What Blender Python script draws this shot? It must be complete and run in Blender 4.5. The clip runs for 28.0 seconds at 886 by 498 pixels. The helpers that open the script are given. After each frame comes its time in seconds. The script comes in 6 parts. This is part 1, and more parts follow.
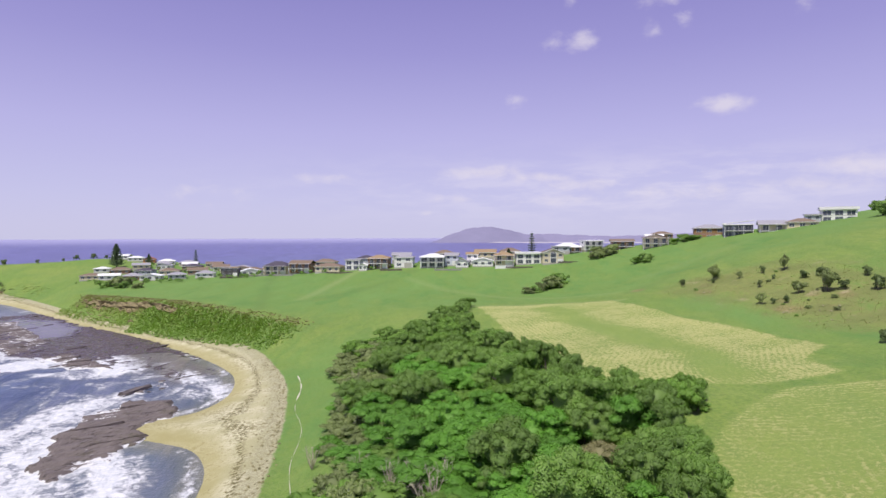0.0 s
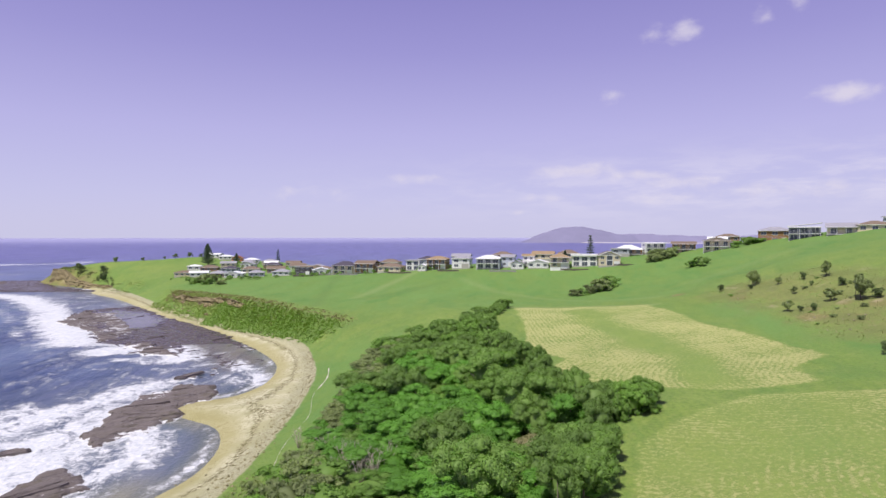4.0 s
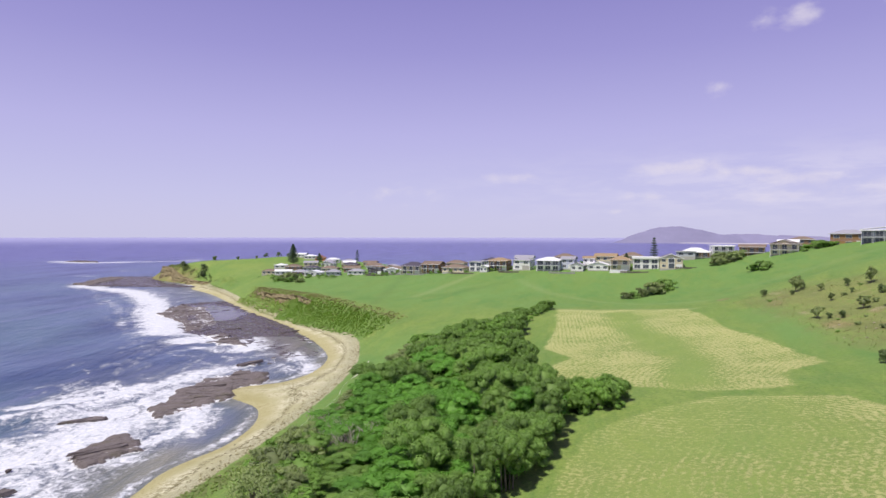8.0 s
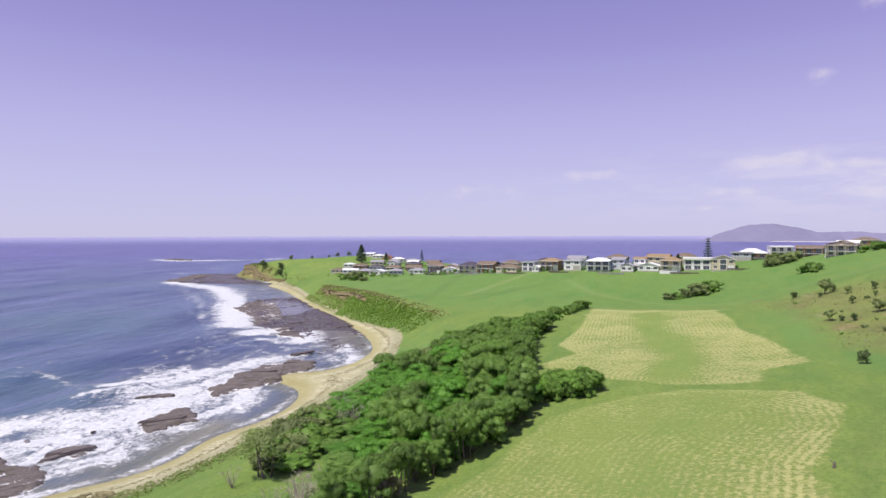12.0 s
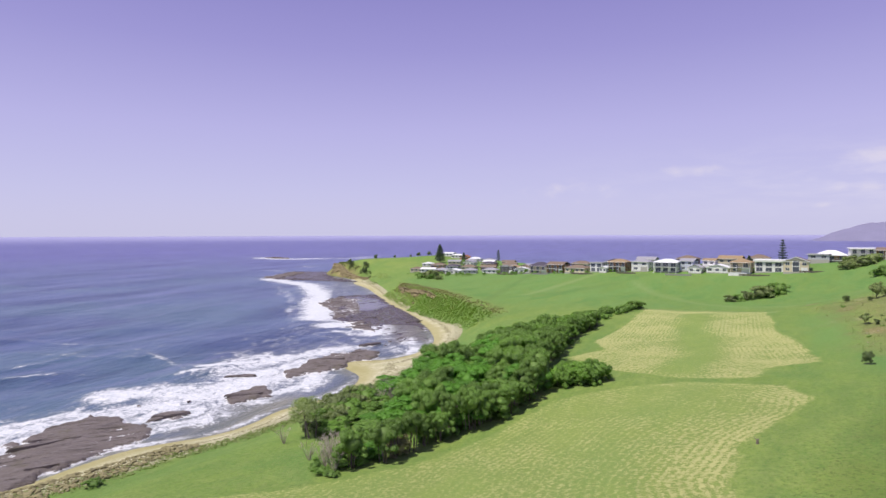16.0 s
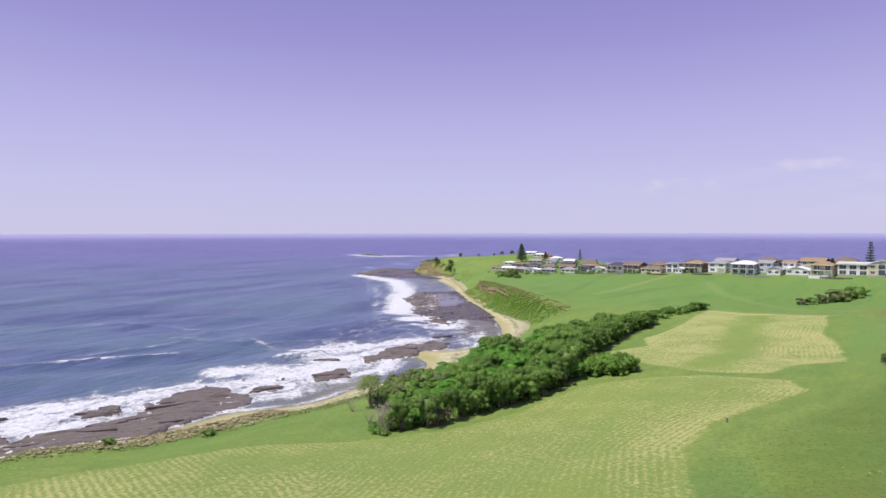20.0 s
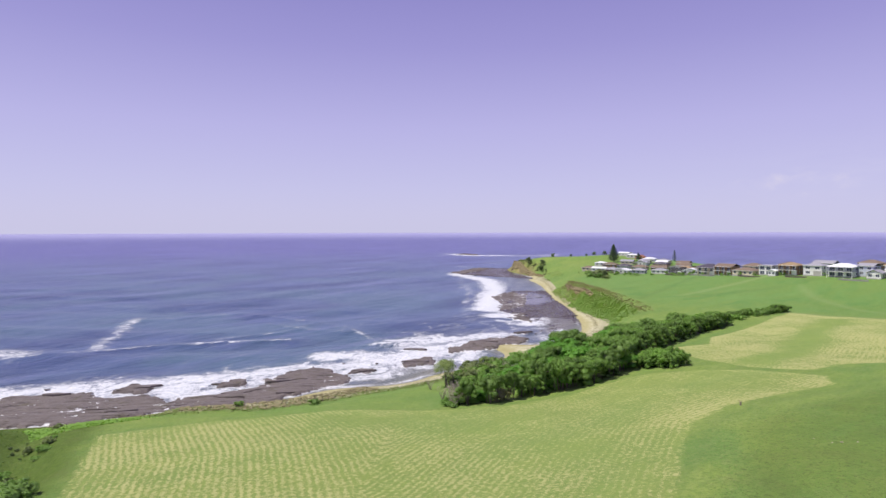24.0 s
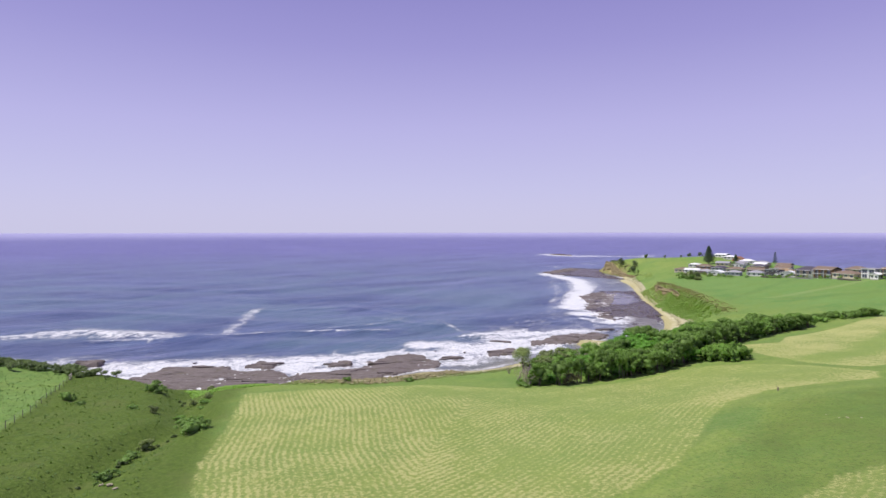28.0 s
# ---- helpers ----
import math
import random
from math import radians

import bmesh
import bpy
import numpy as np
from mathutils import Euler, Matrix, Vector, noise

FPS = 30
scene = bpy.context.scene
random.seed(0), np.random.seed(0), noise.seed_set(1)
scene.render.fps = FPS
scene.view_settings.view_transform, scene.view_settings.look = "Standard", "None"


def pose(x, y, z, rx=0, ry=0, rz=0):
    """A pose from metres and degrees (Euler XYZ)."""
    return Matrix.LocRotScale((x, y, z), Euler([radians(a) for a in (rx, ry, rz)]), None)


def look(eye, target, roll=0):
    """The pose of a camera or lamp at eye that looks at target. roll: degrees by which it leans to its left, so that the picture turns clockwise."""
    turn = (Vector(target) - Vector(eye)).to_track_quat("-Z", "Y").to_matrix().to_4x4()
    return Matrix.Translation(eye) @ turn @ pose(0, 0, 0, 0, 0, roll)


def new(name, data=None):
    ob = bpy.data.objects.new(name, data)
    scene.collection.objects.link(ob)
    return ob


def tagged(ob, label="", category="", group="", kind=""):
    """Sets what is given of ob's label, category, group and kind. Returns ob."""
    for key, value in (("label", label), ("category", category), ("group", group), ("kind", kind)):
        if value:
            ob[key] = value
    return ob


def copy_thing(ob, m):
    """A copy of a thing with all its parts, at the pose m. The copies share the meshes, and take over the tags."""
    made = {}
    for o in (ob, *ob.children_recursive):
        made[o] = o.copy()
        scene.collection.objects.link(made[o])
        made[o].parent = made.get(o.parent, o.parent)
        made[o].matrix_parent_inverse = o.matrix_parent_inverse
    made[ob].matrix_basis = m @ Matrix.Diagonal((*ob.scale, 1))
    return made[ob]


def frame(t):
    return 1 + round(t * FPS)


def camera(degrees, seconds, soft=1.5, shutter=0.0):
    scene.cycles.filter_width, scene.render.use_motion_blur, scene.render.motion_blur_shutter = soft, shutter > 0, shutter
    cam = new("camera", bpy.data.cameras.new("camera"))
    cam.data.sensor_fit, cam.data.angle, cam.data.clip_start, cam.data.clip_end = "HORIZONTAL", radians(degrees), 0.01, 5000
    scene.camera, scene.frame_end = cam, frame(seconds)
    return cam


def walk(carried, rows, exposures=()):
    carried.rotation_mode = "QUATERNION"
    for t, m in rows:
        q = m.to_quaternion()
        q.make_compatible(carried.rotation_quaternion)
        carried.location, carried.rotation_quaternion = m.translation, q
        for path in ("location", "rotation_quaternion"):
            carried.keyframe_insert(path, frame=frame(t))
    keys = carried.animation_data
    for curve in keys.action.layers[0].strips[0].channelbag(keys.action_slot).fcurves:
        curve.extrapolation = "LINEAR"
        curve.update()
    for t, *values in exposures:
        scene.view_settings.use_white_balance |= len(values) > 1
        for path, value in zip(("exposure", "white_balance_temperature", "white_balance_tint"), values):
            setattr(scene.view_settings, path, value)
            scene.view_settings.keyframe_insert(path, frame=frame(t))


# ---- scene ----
EXPOSURE = 0.2
cam = camera(72.8, 28.0)
PATH = [
    (0, (0.00, 0.00, 32.48), (0.00, 99.98, 30.50), -0.20),
    (1, (4.06, -1.54, 32.77), (0.30, 98.37, 30.77), -0.16),
    (2, (8.15, -3.07, 33.01), (0.81, 96.64, 30.99), -0.10),
    (3, (12.37, -4.65, 33.26), (1.23, 94.71, 31.23), -0.08),
    (6, (25.16, -9.21, 34.05), (2.36, 88.13, 32.03), 0.05),
    (7, (29.35, -10.79, 34.29), (3.06, 85.67, 32.27), 0.05),
    (8, (33.56, -12.38, 34.69), (3.36, 82.93, 32.61), 0.04),
    (9, (37.79, -14.04, 35.13), (4.22, 80.13, 32.95), -0.04),
    (10, (42.02, -15.81, 35.51), (5.72, 77.35, 33.32), -0.10),
    (11, (46.16, -17.62, 35.79), (6.76, 74.27, 33.52), -0.12),
    (12, (50.34, -19.46, 36.05), (7.83, 71.03, 33.72), -0.12),
    (15, (62.88, -25.00, 36.90), (10.26, 60.00, 34.41), -0.10),
    (16, (67.15, -26.91, 37.30), (11.49, 56.14, 34.82), -0.16),
    (17, (71.50, -29.10, 37.76), (12.85, 51.85, 35.14), -0.14),
    (18, (75.82, -31.24, 38.25), (14.30, 47.55, 35.52), -0.09),
    (19, (80.11, -33.35, 38.66), (15.40, 42.84, 35.85), -0.05),
    (20, (84.46, -35.45, 39.07), (16.68, 38.02, 36.18), -0.07),
    (21, (88.84, -37.50, 39.41), (18.14, 33.16, 36.53), -0.13),
    (24, (102.05, -43.50, 40.50), (23.09, 17.80, 37.48), -0.13),
    (25, (106.52, -45.57, 40.83), (25.27, 12.65, 37.76), -0.13),
    (26, (110.95, -47.64, 41.05), (27.40, 7.23, 37.97), -0.08),
    (27, (115.32, -49.71, 41.19), (29.51, 1.54, 38.15), -0.08),
    (28, (119.73, -51.70, 41.33), (32.11, -3.59, 38.29), -0.04),
]
walk(cam, [(t, look(eye, target, roll)) for t, eye, target, roll in PATH], [(0, EXPOSURE), (28, EXPOSURE)])

# ---- sky and sun ----
SUN_FROM = Vector((-0.22, -0.42, 1.0)).normalized()
sun_data = bpy.data.lights.new("sun", "SUN")
sun_data.energy, sun_data.angle, sun_data.color = 3.9, radians(0.6), (1.0, 0.955, 0.86)
sun = new("sun", sun_data)
sun.matrix_world = look((0, 0, 200), Vector((0, 0, 200)) - SUN_FROM)


class Nodes:
    """Short hand for building node trees."""

    def __init__(self, tree):
        self.tree = tree
        tree.nodes.clear()

    def add(self, kind):
        return self.tree.nodes.new(kind)

    def link(self, a, b):
        if isinstance(a, bpy.types.NodeSocket):
            self.tree.links.new(a, b)
        else:
            b.default_value = a

    def math(self, op, a, b=0.0, c=0.0, clamp=False):
        n = self.add("ShaderNodeMath")
        n.operation, n.use_clamp = op, clamp
        for v, s in zip((a, b, c), n.inputs):
            self.link(v, s)
        return n.outputs[0]

    def mix(self, k, a, b, blend="MIX"):
        n = self.add("ShaderNodeMix")
        n.data_type, n.blend_type = "RGBA", blend
        self.link(k, n.inputs[0])
        for v, s in ((a, n.inputs[6]), (b, n.inputs[7])):
            self.link(v if isinstance(v, bpy.types.NodeSocket) else (*v, 1), s)
        return n.outputs[2]

    def noise(self, where, scale, detail=4.0, rough=0.55, distort=0.0, out=0):
        n = self.add("ShaderNodeTexNoise")
        self.link(where, n.inputs["Vector"])
        n.inputs["Scale"].default_value, n.inputs["Detail"].default_value = scale, detail
        n.inputs["Roughness"].default_value, n.inputs["Distortion"].default_value = rough, distort
        return n.outputs[out]

    def span(self, v, a, b, c=0.0, d=1.0):
        n = self.add("ShaderNodeMapRange")
        n.interpolation_type = "SMOOTHSTEP"
        for x, s in zip((v, a, b, c, d), n.inputs):
            self.link(x, s)
        return n.outputs[0]

    def scaled(self, where, x, y, z):
        n = self.add("ShaderNodeMapping")
        self.link(where, n.inputs[0])
        n.inputs["Scale"].default_value = (x, y, z)
        return n.outputs[0]

    def ramp(self, v, stops):
        n = self.add("ShaderNodeValToRGB")
        self.link(v, n.inputs[0])
        while len(n.color_ramp.elements) < len(stops):
            n.color_ramp.elements.new(0.5)
        for e, (p, c) in zip(n.color_ramp.elements, stops):
            e.position, e.color = p, (*c, 1)
        return n.outputs[0]


def make_sky():
    world = bpy.data.worlds.new("sky")
    scene.world = world
    world.use_nodes = True
    n = Nodes(world.node_tree)
    where = n.add("ShaderNodeTexCoord").outputs["Generated"]
    part_xyz = n.add("ShaderNodeSeparateXYZ")
    n.link(where, part_xyz.inputs[0])
    up = part_xyz.outputs[2]
    air = n.add("ShaderNodeTexSky")
    air.sky_type, air.sun_disc = "NISHITA", False
    air.sun_elevation = math.asin(SUN_FROM.z)
    air.sun_rotation = math.atan2(SUN_FROM.x, SUN_FROM.y)
    # the violet cast that the film gives to the blue of the sky
    cast = n.ramp(n.math("ADD", n.math("MULTIPLY", up, 0.9), 0.1), SKY_STOPS)
    base = n.mix(0.86, n.mix(1.0, air.outputs[0], (0.07, 0.07, 0.07), "MULTIPLY"), cast)
    # small fair-weather clouds: bearing and height in degrees, half widths, strength
    bearing = n.math("MULTIPLY", n.math("ARCTAN2", part_xyz.outputs[0], part_xyz.outputs[1]), 57.2958)
    height = n.math("MULTIPLY", n.math("ARCSINE", up), 57.2958)
    puff = n.noise(n.scaled(where, 1.0, 1.0, 1.7), 26.0, 8.0, 0.58, 0.2)
    total = 0.0
    for b, h, wb, wh, s in CLOUDS:
        u = n.math("DIVIDE", n.math("SUBTRACT", bearing, b), wb)
        v = n.math("DIVIDE", n.math("SUBTRACT", height, h), wh)
        r = n.math("ADD", n.math("MULTIPLY", u, u), n.math("MULTIPLY", v, v))
        k = n.math("MULTIPLY", n.math("POWER", 2.718, n.math("MULTIPLY", r, -1.0)), s)
        total = n.math("MAXIMUM", total, k)
    cloud = n.span(n.math("ADD", total, n.math("MULTIPLY", n.math("SUBTRACT", puff, 0.5), 1.7)), 0.2, 1.25)
    cloud = n.math("MULTIPLY", cloud, n.span(total, 0.04, 0.3))
    shade = n.mix(n.math("MULTIPLY", cloud, 0.72), base, (0.68, 0.63, 0.71))
    # thin broken veil low over the far shore
    veil = n.noise(n.scaled(where, 1.0, 1.0, 5.0), 9.0, 7.0, 0.62, 0.3)
    u = n.math("DIVIDE", n.math("SUBTRACT", bearing, 20.0), 26.0)
    v = n.math("DIVIDE", n.math("SUBTRACT", height, 4.4), 2.6)
    r = n.math("POWER", 2.718, n.math("MULTIPLY", n.math("ADD", n.math("MULTIPLY", u, u), n.math("MULTIPLY", v, v)), -1.0))
    shade = n.mix(n.math("MULTIPLY", n.math("MULTIPLY", r, n.span(veil, 0.40, 0.66)), 0.52), shade, (0.70, 0.66, 0.77))
    back = n.add("ShaderNodeBackground")
    n.link(shade, back.inputs[0])
    back.inputs[1].default_value = 1.0
    n.link(back.outputs[0], n.add("ShaderNodeOutputWorld").inputs[0])


SKY_STOPS = [(0.0, (0.53, 0.52, 0.73)), (0.1, (0.565, 0.55, 0.765)), (0.16, (0.525, 0.505, 0.77)), (0.25, (0.455, 0.42, 0.735)),
    (0.36, (0.325, 0.29, 0.62)), (0.48, (0.225, 0.195, 0.51)), (1.0, (0.12, 0.11, 0.40))]
CLOUDS = [(10.6, 17.5, 1.3, 0.9, 0.55), (13.0, 17.5, 1.7, 1.0, 0.95), (19.4, 17.8, 1.0, 1.1, 0.7), (21.9, 18.4, 1.1, 1.0, 0.72), (20.4, 20.0, 3.4, 0.7, 0.55), (12.0, 20.8, 0.8, 0.6, 0.55), (31.0, 18.2, 1.6, 0.7, 0.42),
    (7.1, 12.6, 1.1, 0.8, 0.85), (25.1, 11.2, 2.2, 0.9, 1.15), (4.0, 6.1, 3.6, 0.75, 1.0), (9.4, 5.6, 3.8, 0.6, 0.85), (13.5, 4.9, 4.4, 0.7, 0.7), (-11.7, 5.5, 3.2, 0.7, 0.62), (-21.8, 3.9, 4.4, 1.1, 0.5),
    (10.4, 3.4, 4.6, 0.6, 0.62), (19.0, 3.9, 4.5, 0.9, 0.7), (24.5, 3.9, 2.2, 0.7, 0.8), (35.5, 5.6, 5.0, 1.1, 1.0), (31.5, 4.2, 5.0, 0.9, 0.85), (0.6, 3.6, 3.0, 0.5, 0.6), (45.0, 6.0, 8.0, 2.0, 0.8), (-1.5, 2.3, 0.9, 0.35, 0.7)]
make_sky()

# ---- materials ----
COLOURS = {}


def finish(n, shader):
    n.link(shader.outputs[0], n.add("ShaderNodeOutputMaterial").inputs[0])


def surface(name, colour, rough=0.8, vary=0.2, size=1.0, bump=0.3, metal=0.0, objects=0.0, islands=0.0, stain=None):
    """A weathered surface: two sizes of mottling, fine relief, and stains of a second colour."""
    if name in COLOURS:
        return COLOURS[name]
    m = bpy.data.materials.new(name)
    m.use_nodes = True
    n = Nodes(m.node_tree)
    where = n.add("ShaderNodeTexCoord").outputs["Object"]
    big, fine = n.noise(where, 0.7 / size, 3.0), n.noise(where, 9.0 / size, 5.0, 0.65)
    value = n.math("ADD", n.math("MULTIPLY", big, vary), n.math("MULTIPLY", fine, vary * 0.8))
    value = n.math("ADD", value, 1 - vary * 0.9)
    if objects:
        value = n.math("MULTIPLY", value, n.math("ADD", n.math("MULTIPLY", n.add("ShaderNodeObjectInfo").outputs["Random"], objects), 1 - objects / 2))
    if islands:
        value = n.math("MULTIPLY", value, n.math("ADD", n.math("MULTIPLY", n.add("ShaderNodeNewGeometry").outputs["Random Per Island"], islands), 1 - islands / 2))
    tint = n.add("ShaderNodeCombineColor")
    for s in tint.inputs[:3]:
        n.link(value, s)
    shade = n.mix(1.0, colour, tint.outputs[0], "MULTIPLY")
    if stain:
        shade = n.mix(n.span(n.noise(where, 0.35 / size, 5.0, 0.7, 1.0), 0.5, 0.75, 0.0, 0.75), shade, stain)
    p = n.add("ShaderNodeBsdfPrincipled")
    n.link(shade, p.inputs["Base Color"])
    n.link(n.math("ADD", n.math("MULTIPLY", fine, 0.2), rough - 0.1), p.inputs["Roughness"])
    p.inputs["Metallic"].default_value = metal
    if bump:
        b = n.add("ShaderNodeBump")
        b.inputs["Strength"].default_value, b.inputs["Distance"].default_value = bump, 0.05 * size
        n.link(fine, b.inputs["Height"])
        n.link(b.outputs[0], p.inputs["Normal"])
    finish(n, p)
    COLOURS[name] = m
    return m


def foliage(name, dark, light, objects=0.5):
    """Leaves: colour varies from leaf to leaf and from tree to tree, and light comes through."""
    if name in COLOURS:
        return COLOURS[name]
    m = bpy.data.materials.new(name)
    m.use_nodes = True
    n = Nodes(m.node_tree)
    leaf = n.add("ShaderNodeNewGeometry").outputs["Random Per Island"]
    where = n.add("ShaderNodeTexCoord").outputs["Object"]
    own = n.add("ShaderNodeObjectInfo").outputs["Random"]
    k = n.math("ADD", n.math("MULTIPLY", leaf, 0.35), n.math("MULTIPLY", n.noise(where, 0.9, 3.0), 0.65))
    shade = n.mix(k, dark, light)
    gain = n.add("ShaderNodeCombineColor")
    for s, f in zip(gain.inputs[:3], (1.0, 1.0, 0.8)):
        n.link(n.math("ADD", n.math("MULTIPLY", own, objects * f), 1 - objects * 0.5), s)
    shade = n.mix(1.0, shade, gain.outputs[0], "MULTIPLY")
    p = n.add("ShaderNodeBsdfPrincipled")
    n.link(shade, p.inputs["Base Color"])
    p.inputs["Roughness"].default_value = 0.55
    p.inputs["Specular IOR Level"].default_value = 0.3
    t = n.add("ShaderNodeBsdfTranslucent")
    n.link(n.mix(1.0, shade, (1.1, 1.3, 0.6), "MULTIPLY"), t.inputs[0])
    both = n.add("ShaderNodeMixShader")
    both.inputs[0].default_value = 0.34
    n.link(p.outputs[0], both.inputs[1])
    n.link(t.outputs[0], both.inputs[2])
    finish(n, both)
    COLOURS[name] = m
    return m


def reading(n, name):
    node = n.add("ShaderNodeAttribute")
    node.attribute_name = name
    return node.outputs["Fac"]


def land_material():
    m = bpy.data.materials.new("pasture")
    m.use_nodes = True
    n = Nodes(m.node_tree)
    where = n.add("ShaderNodeNewGeometry").outputs["Position"]
    n1, n2, n3 = n.noise(where, 0.018, 4.0), n.noise(where, 0.16, 5.0, 0.6), n.noise(where, 1.6, 6.0, 0.7)
    n4, n5 = n.noise(where, 5.0, 4.0, 0.75), n.noise(n.scaled(where, 1.0, 0.35, 1.0), 0.075, 6.0, 0.7, 0.8)
    grass = n.mix(n.span(n1, 0.36, 0.64), (0.182, 0.290, 0.060), (0.235, 0.315, 0.070))
    grass = n.mix(n.span(n2, 0.42, 0.70, 0.0, 0.4), grass, (0.275, 0.345, 0.098))
    grass = n.mix(n.span(n5, 0.44, 0.62, 0.0, 0.6), grass, (0.122, 0.245, 0.060))
    grass = n.mix(n.span(n3, 0.44, 0.64, 0.0, 0.62), grass, (0.120, 0.215, 0.042))
    grass = n.mix(n.span(n.noise(where, 0.55, 5.0, 0.7, 0.5), 0.52, 0.68, 0.0, 0.4), grass, (0.255, 0.300, 0.095))
    grass = n.mix(n.span(n.noise(n.scaled(where, 1.0, 0.45, 1.0), 0.34, 6.0, 0.72, 0.6), 0.47, 0.60, 0.0, 0.42), grass, (0.128, 0.225, 0.052))
    grass = n.mix(n.span(n4, 0.54, 0.68, 0.0, 0.6), grass, (0.310, 0.300, 0.115))
    speck = n.noise(where, 1.9, 8.0, 0.8, 0.4)
    grass = n.mix(n.span(speck, 0.53, 0.64, 0.0, 0.55), grass, (0.088, 0.160, 0.040))
    grass = n.mix(n.span(speck, 0.47, 0.37, 0.0, 0.45), grass, (0.290, 0.330, 0.120))
    # lush green near the bay and in the hollow; far pasture tinted cooler for haze
    grass = n.mix(n.math("MULTIPLY", reading(n, "lush"), n.span(n.noise(n.scaled(where, 1.0, 0.5, 1.0), 0.12, 7.0, 0.75, 0.5), 0.40, 0.60, 0.85, 0.35)), grass, n.mix(n.span(n.math("ADD", n.math("MULTIPLY", n3, 0.4), n.math("MULTIPLY", n5, 0.6)), 0.38, 0.62), (0.104, 0.230, 0.058), (0.176, 0.302, 0.080)))
    # old tracks and mowing bands, pale and dark
    worn = reading(n, "worn")
    grass = n.mix(n.span(worn, 0.0, 1.0, 0.0, 0.55), grass, (0.265, 0.330, 0.125))
    grass = n.mix(n.span(worn, 0.0, -1.0, 0.0, 0.60), grass, (0.110, 0.185, 0.052))
    # ungrazed dark sward with tussocks
    sward = n.mix(n.span(n3, 0.35, 0.65), (0.072, 0.122, 0.018), (0.118, 0.178, 0.032))
    sward = n.mix(n.span(n2, 0.5, 0.72, 0.0, 0.6), sward, (0.128, 0.160, 0.045))
    grass = n.mix(n.span(n.math("ADD", reading(n, "rough"), n.math("MULTIPLY", n.math("SUBTRACT", n2, 0.5), 0.5)), 0.2, 0.8), grass, sward)
    grass = n.mix(n.math("MULTIPLY", n.span(n.noise(where, 2.4, 7.0, 0.82, 0.6), 0.52, 0.60, 0.0, 0.7), n.span(reading(n, "rough"), 0.02, 0.3, 0.4, 1.0)), grass, (0.085, 0.115, 0.030))
    # cut hay lying in rows
    row = reading(n, "row")
    wob = n.math("ADD", n.math("MULTIPLY", n.math("SUBTRACT", n.noise(where, 0.3, 4.0, 0.7), 0.5), 0.9), row)
    wave = n.math("ADD", n.math("MULTIPLY", n.math("SINE", n.math("MULTIPLY", wob, 6.6)), 0.5), 0.5)
    clump = n.noise(where, 2.0, 6.0, 0.8, 0.3)
    lay = n.math("ADD", n.math("MULTIPLY", n.math("MULTIPLY", wave, n.span(n.noise(where, 0.07, 3.0), 0.38, 0.58, 0.55, 1.0)), n.math("MULTIPLY", reading(n, "rowed"), 0.5)), n.math("ADD", n.math("MULTIPLY", n.span(clump, 0.38, 0.62), 0.66), n.math("MULTIPLY", n.span(n.noise(where, 0.09, 4.0, 0.65), 0.36, 0.62), 0.24)))
    lay = n.math("ADD", lay, n.math("MULTIPLY", reading(n, "thick"), 0.50))
    straw = n.span(lay, 0.60, 1.10)
    edge = n.span(n.math("ADD", reading(n, "mown"), n.math("MULTIPLY", n.math("SUBTRACT", n.math("ADD", n2, n.math("MULTIPLY", clump, 0.8)), 0.9), 0.7)), 0.38, 0.64)
    hay = n.mix(n4, (0.465, 0.460, 0.170), (0.610, 0.580, 0.262))
    grass = n.mix(n.math("MULTIPLY", edge, n.span(n3, 0.3, 0.7, 0.3, 0.65)), grass, (0.268, 0.345, 0.088))
    grass = n.mix(n.math("MULTIPLY", edge, n.math("MULTIPLY", straw, n.math("ADD", 0.72, n.math("MULTIPLY", reading(n, "thick"), 0.16)))), grass, hay)
    grass = n.mix(n.math("MULTIPLY", edge, n.span(n.noise(where, 2.6, 5.0, 0.8), 0.52, 0.66, 0.0, 0.5)), grass, (0.43, 0.425, 0.15))
    # dry eroded slope and bluff
    dirt = n.mix(n.span(n3, 0.35, 0.65), (0.200, 0.190, 0.075), (0.305, 0.262, 0.112))
    dirt = n.mix(n.span(n.math("ADD", n.math("MULTIPLY", n2, 0.6), n.math("MULTIPLY", n3, 0.4)), 0.44, 0.58, 0.0, 0.7), dirt, (0.150, 0.195, 0.058))
    dirt = n.mix(n.span(n.noise(where, 0.11, 4.0, 0.6), 0.60, 0.70, 0.0, 0.7), dirt, (0.40, 0.335, 0.205))
    bare = n.span(n.math("ADD", reading(n, "bare"), n.math("MULTIPLY", n.math("SUBTRACT", n.math("ADD", n2, n3), 1.0), 0.8)), 0.26, 0.74)
    grass = n.mix(bare, grass, dirt)
    # sand, wet and weedy at the water
    sand = n.mix(n.span(n2, 0.35, 0.65), (0.440, 0.415, 0.235), (0.640, 0.610, 0.410))
    sand = n.mix(n.span(n.math("ADD", n3, n.math("MULTIPLY", n2, 0.7)), 0.86, 1.0, 0.0, 0.7), sand, (0.245, 0.215, 0.100))
    shelf = reading(n, "sand")
    pebble = n.math("MULTIPLY", n.span(shelf, 0.3, 0.6), n.span(shelf, 2.2, 1.1))
    sand = n.mix(n.math("MULTIPLY", pebble, 0.6), sand, n.mix(n.span(n4, 0.4, 0.62), (0.18, 0.170, 0.090), (0.47, 0.455, 0.29)))
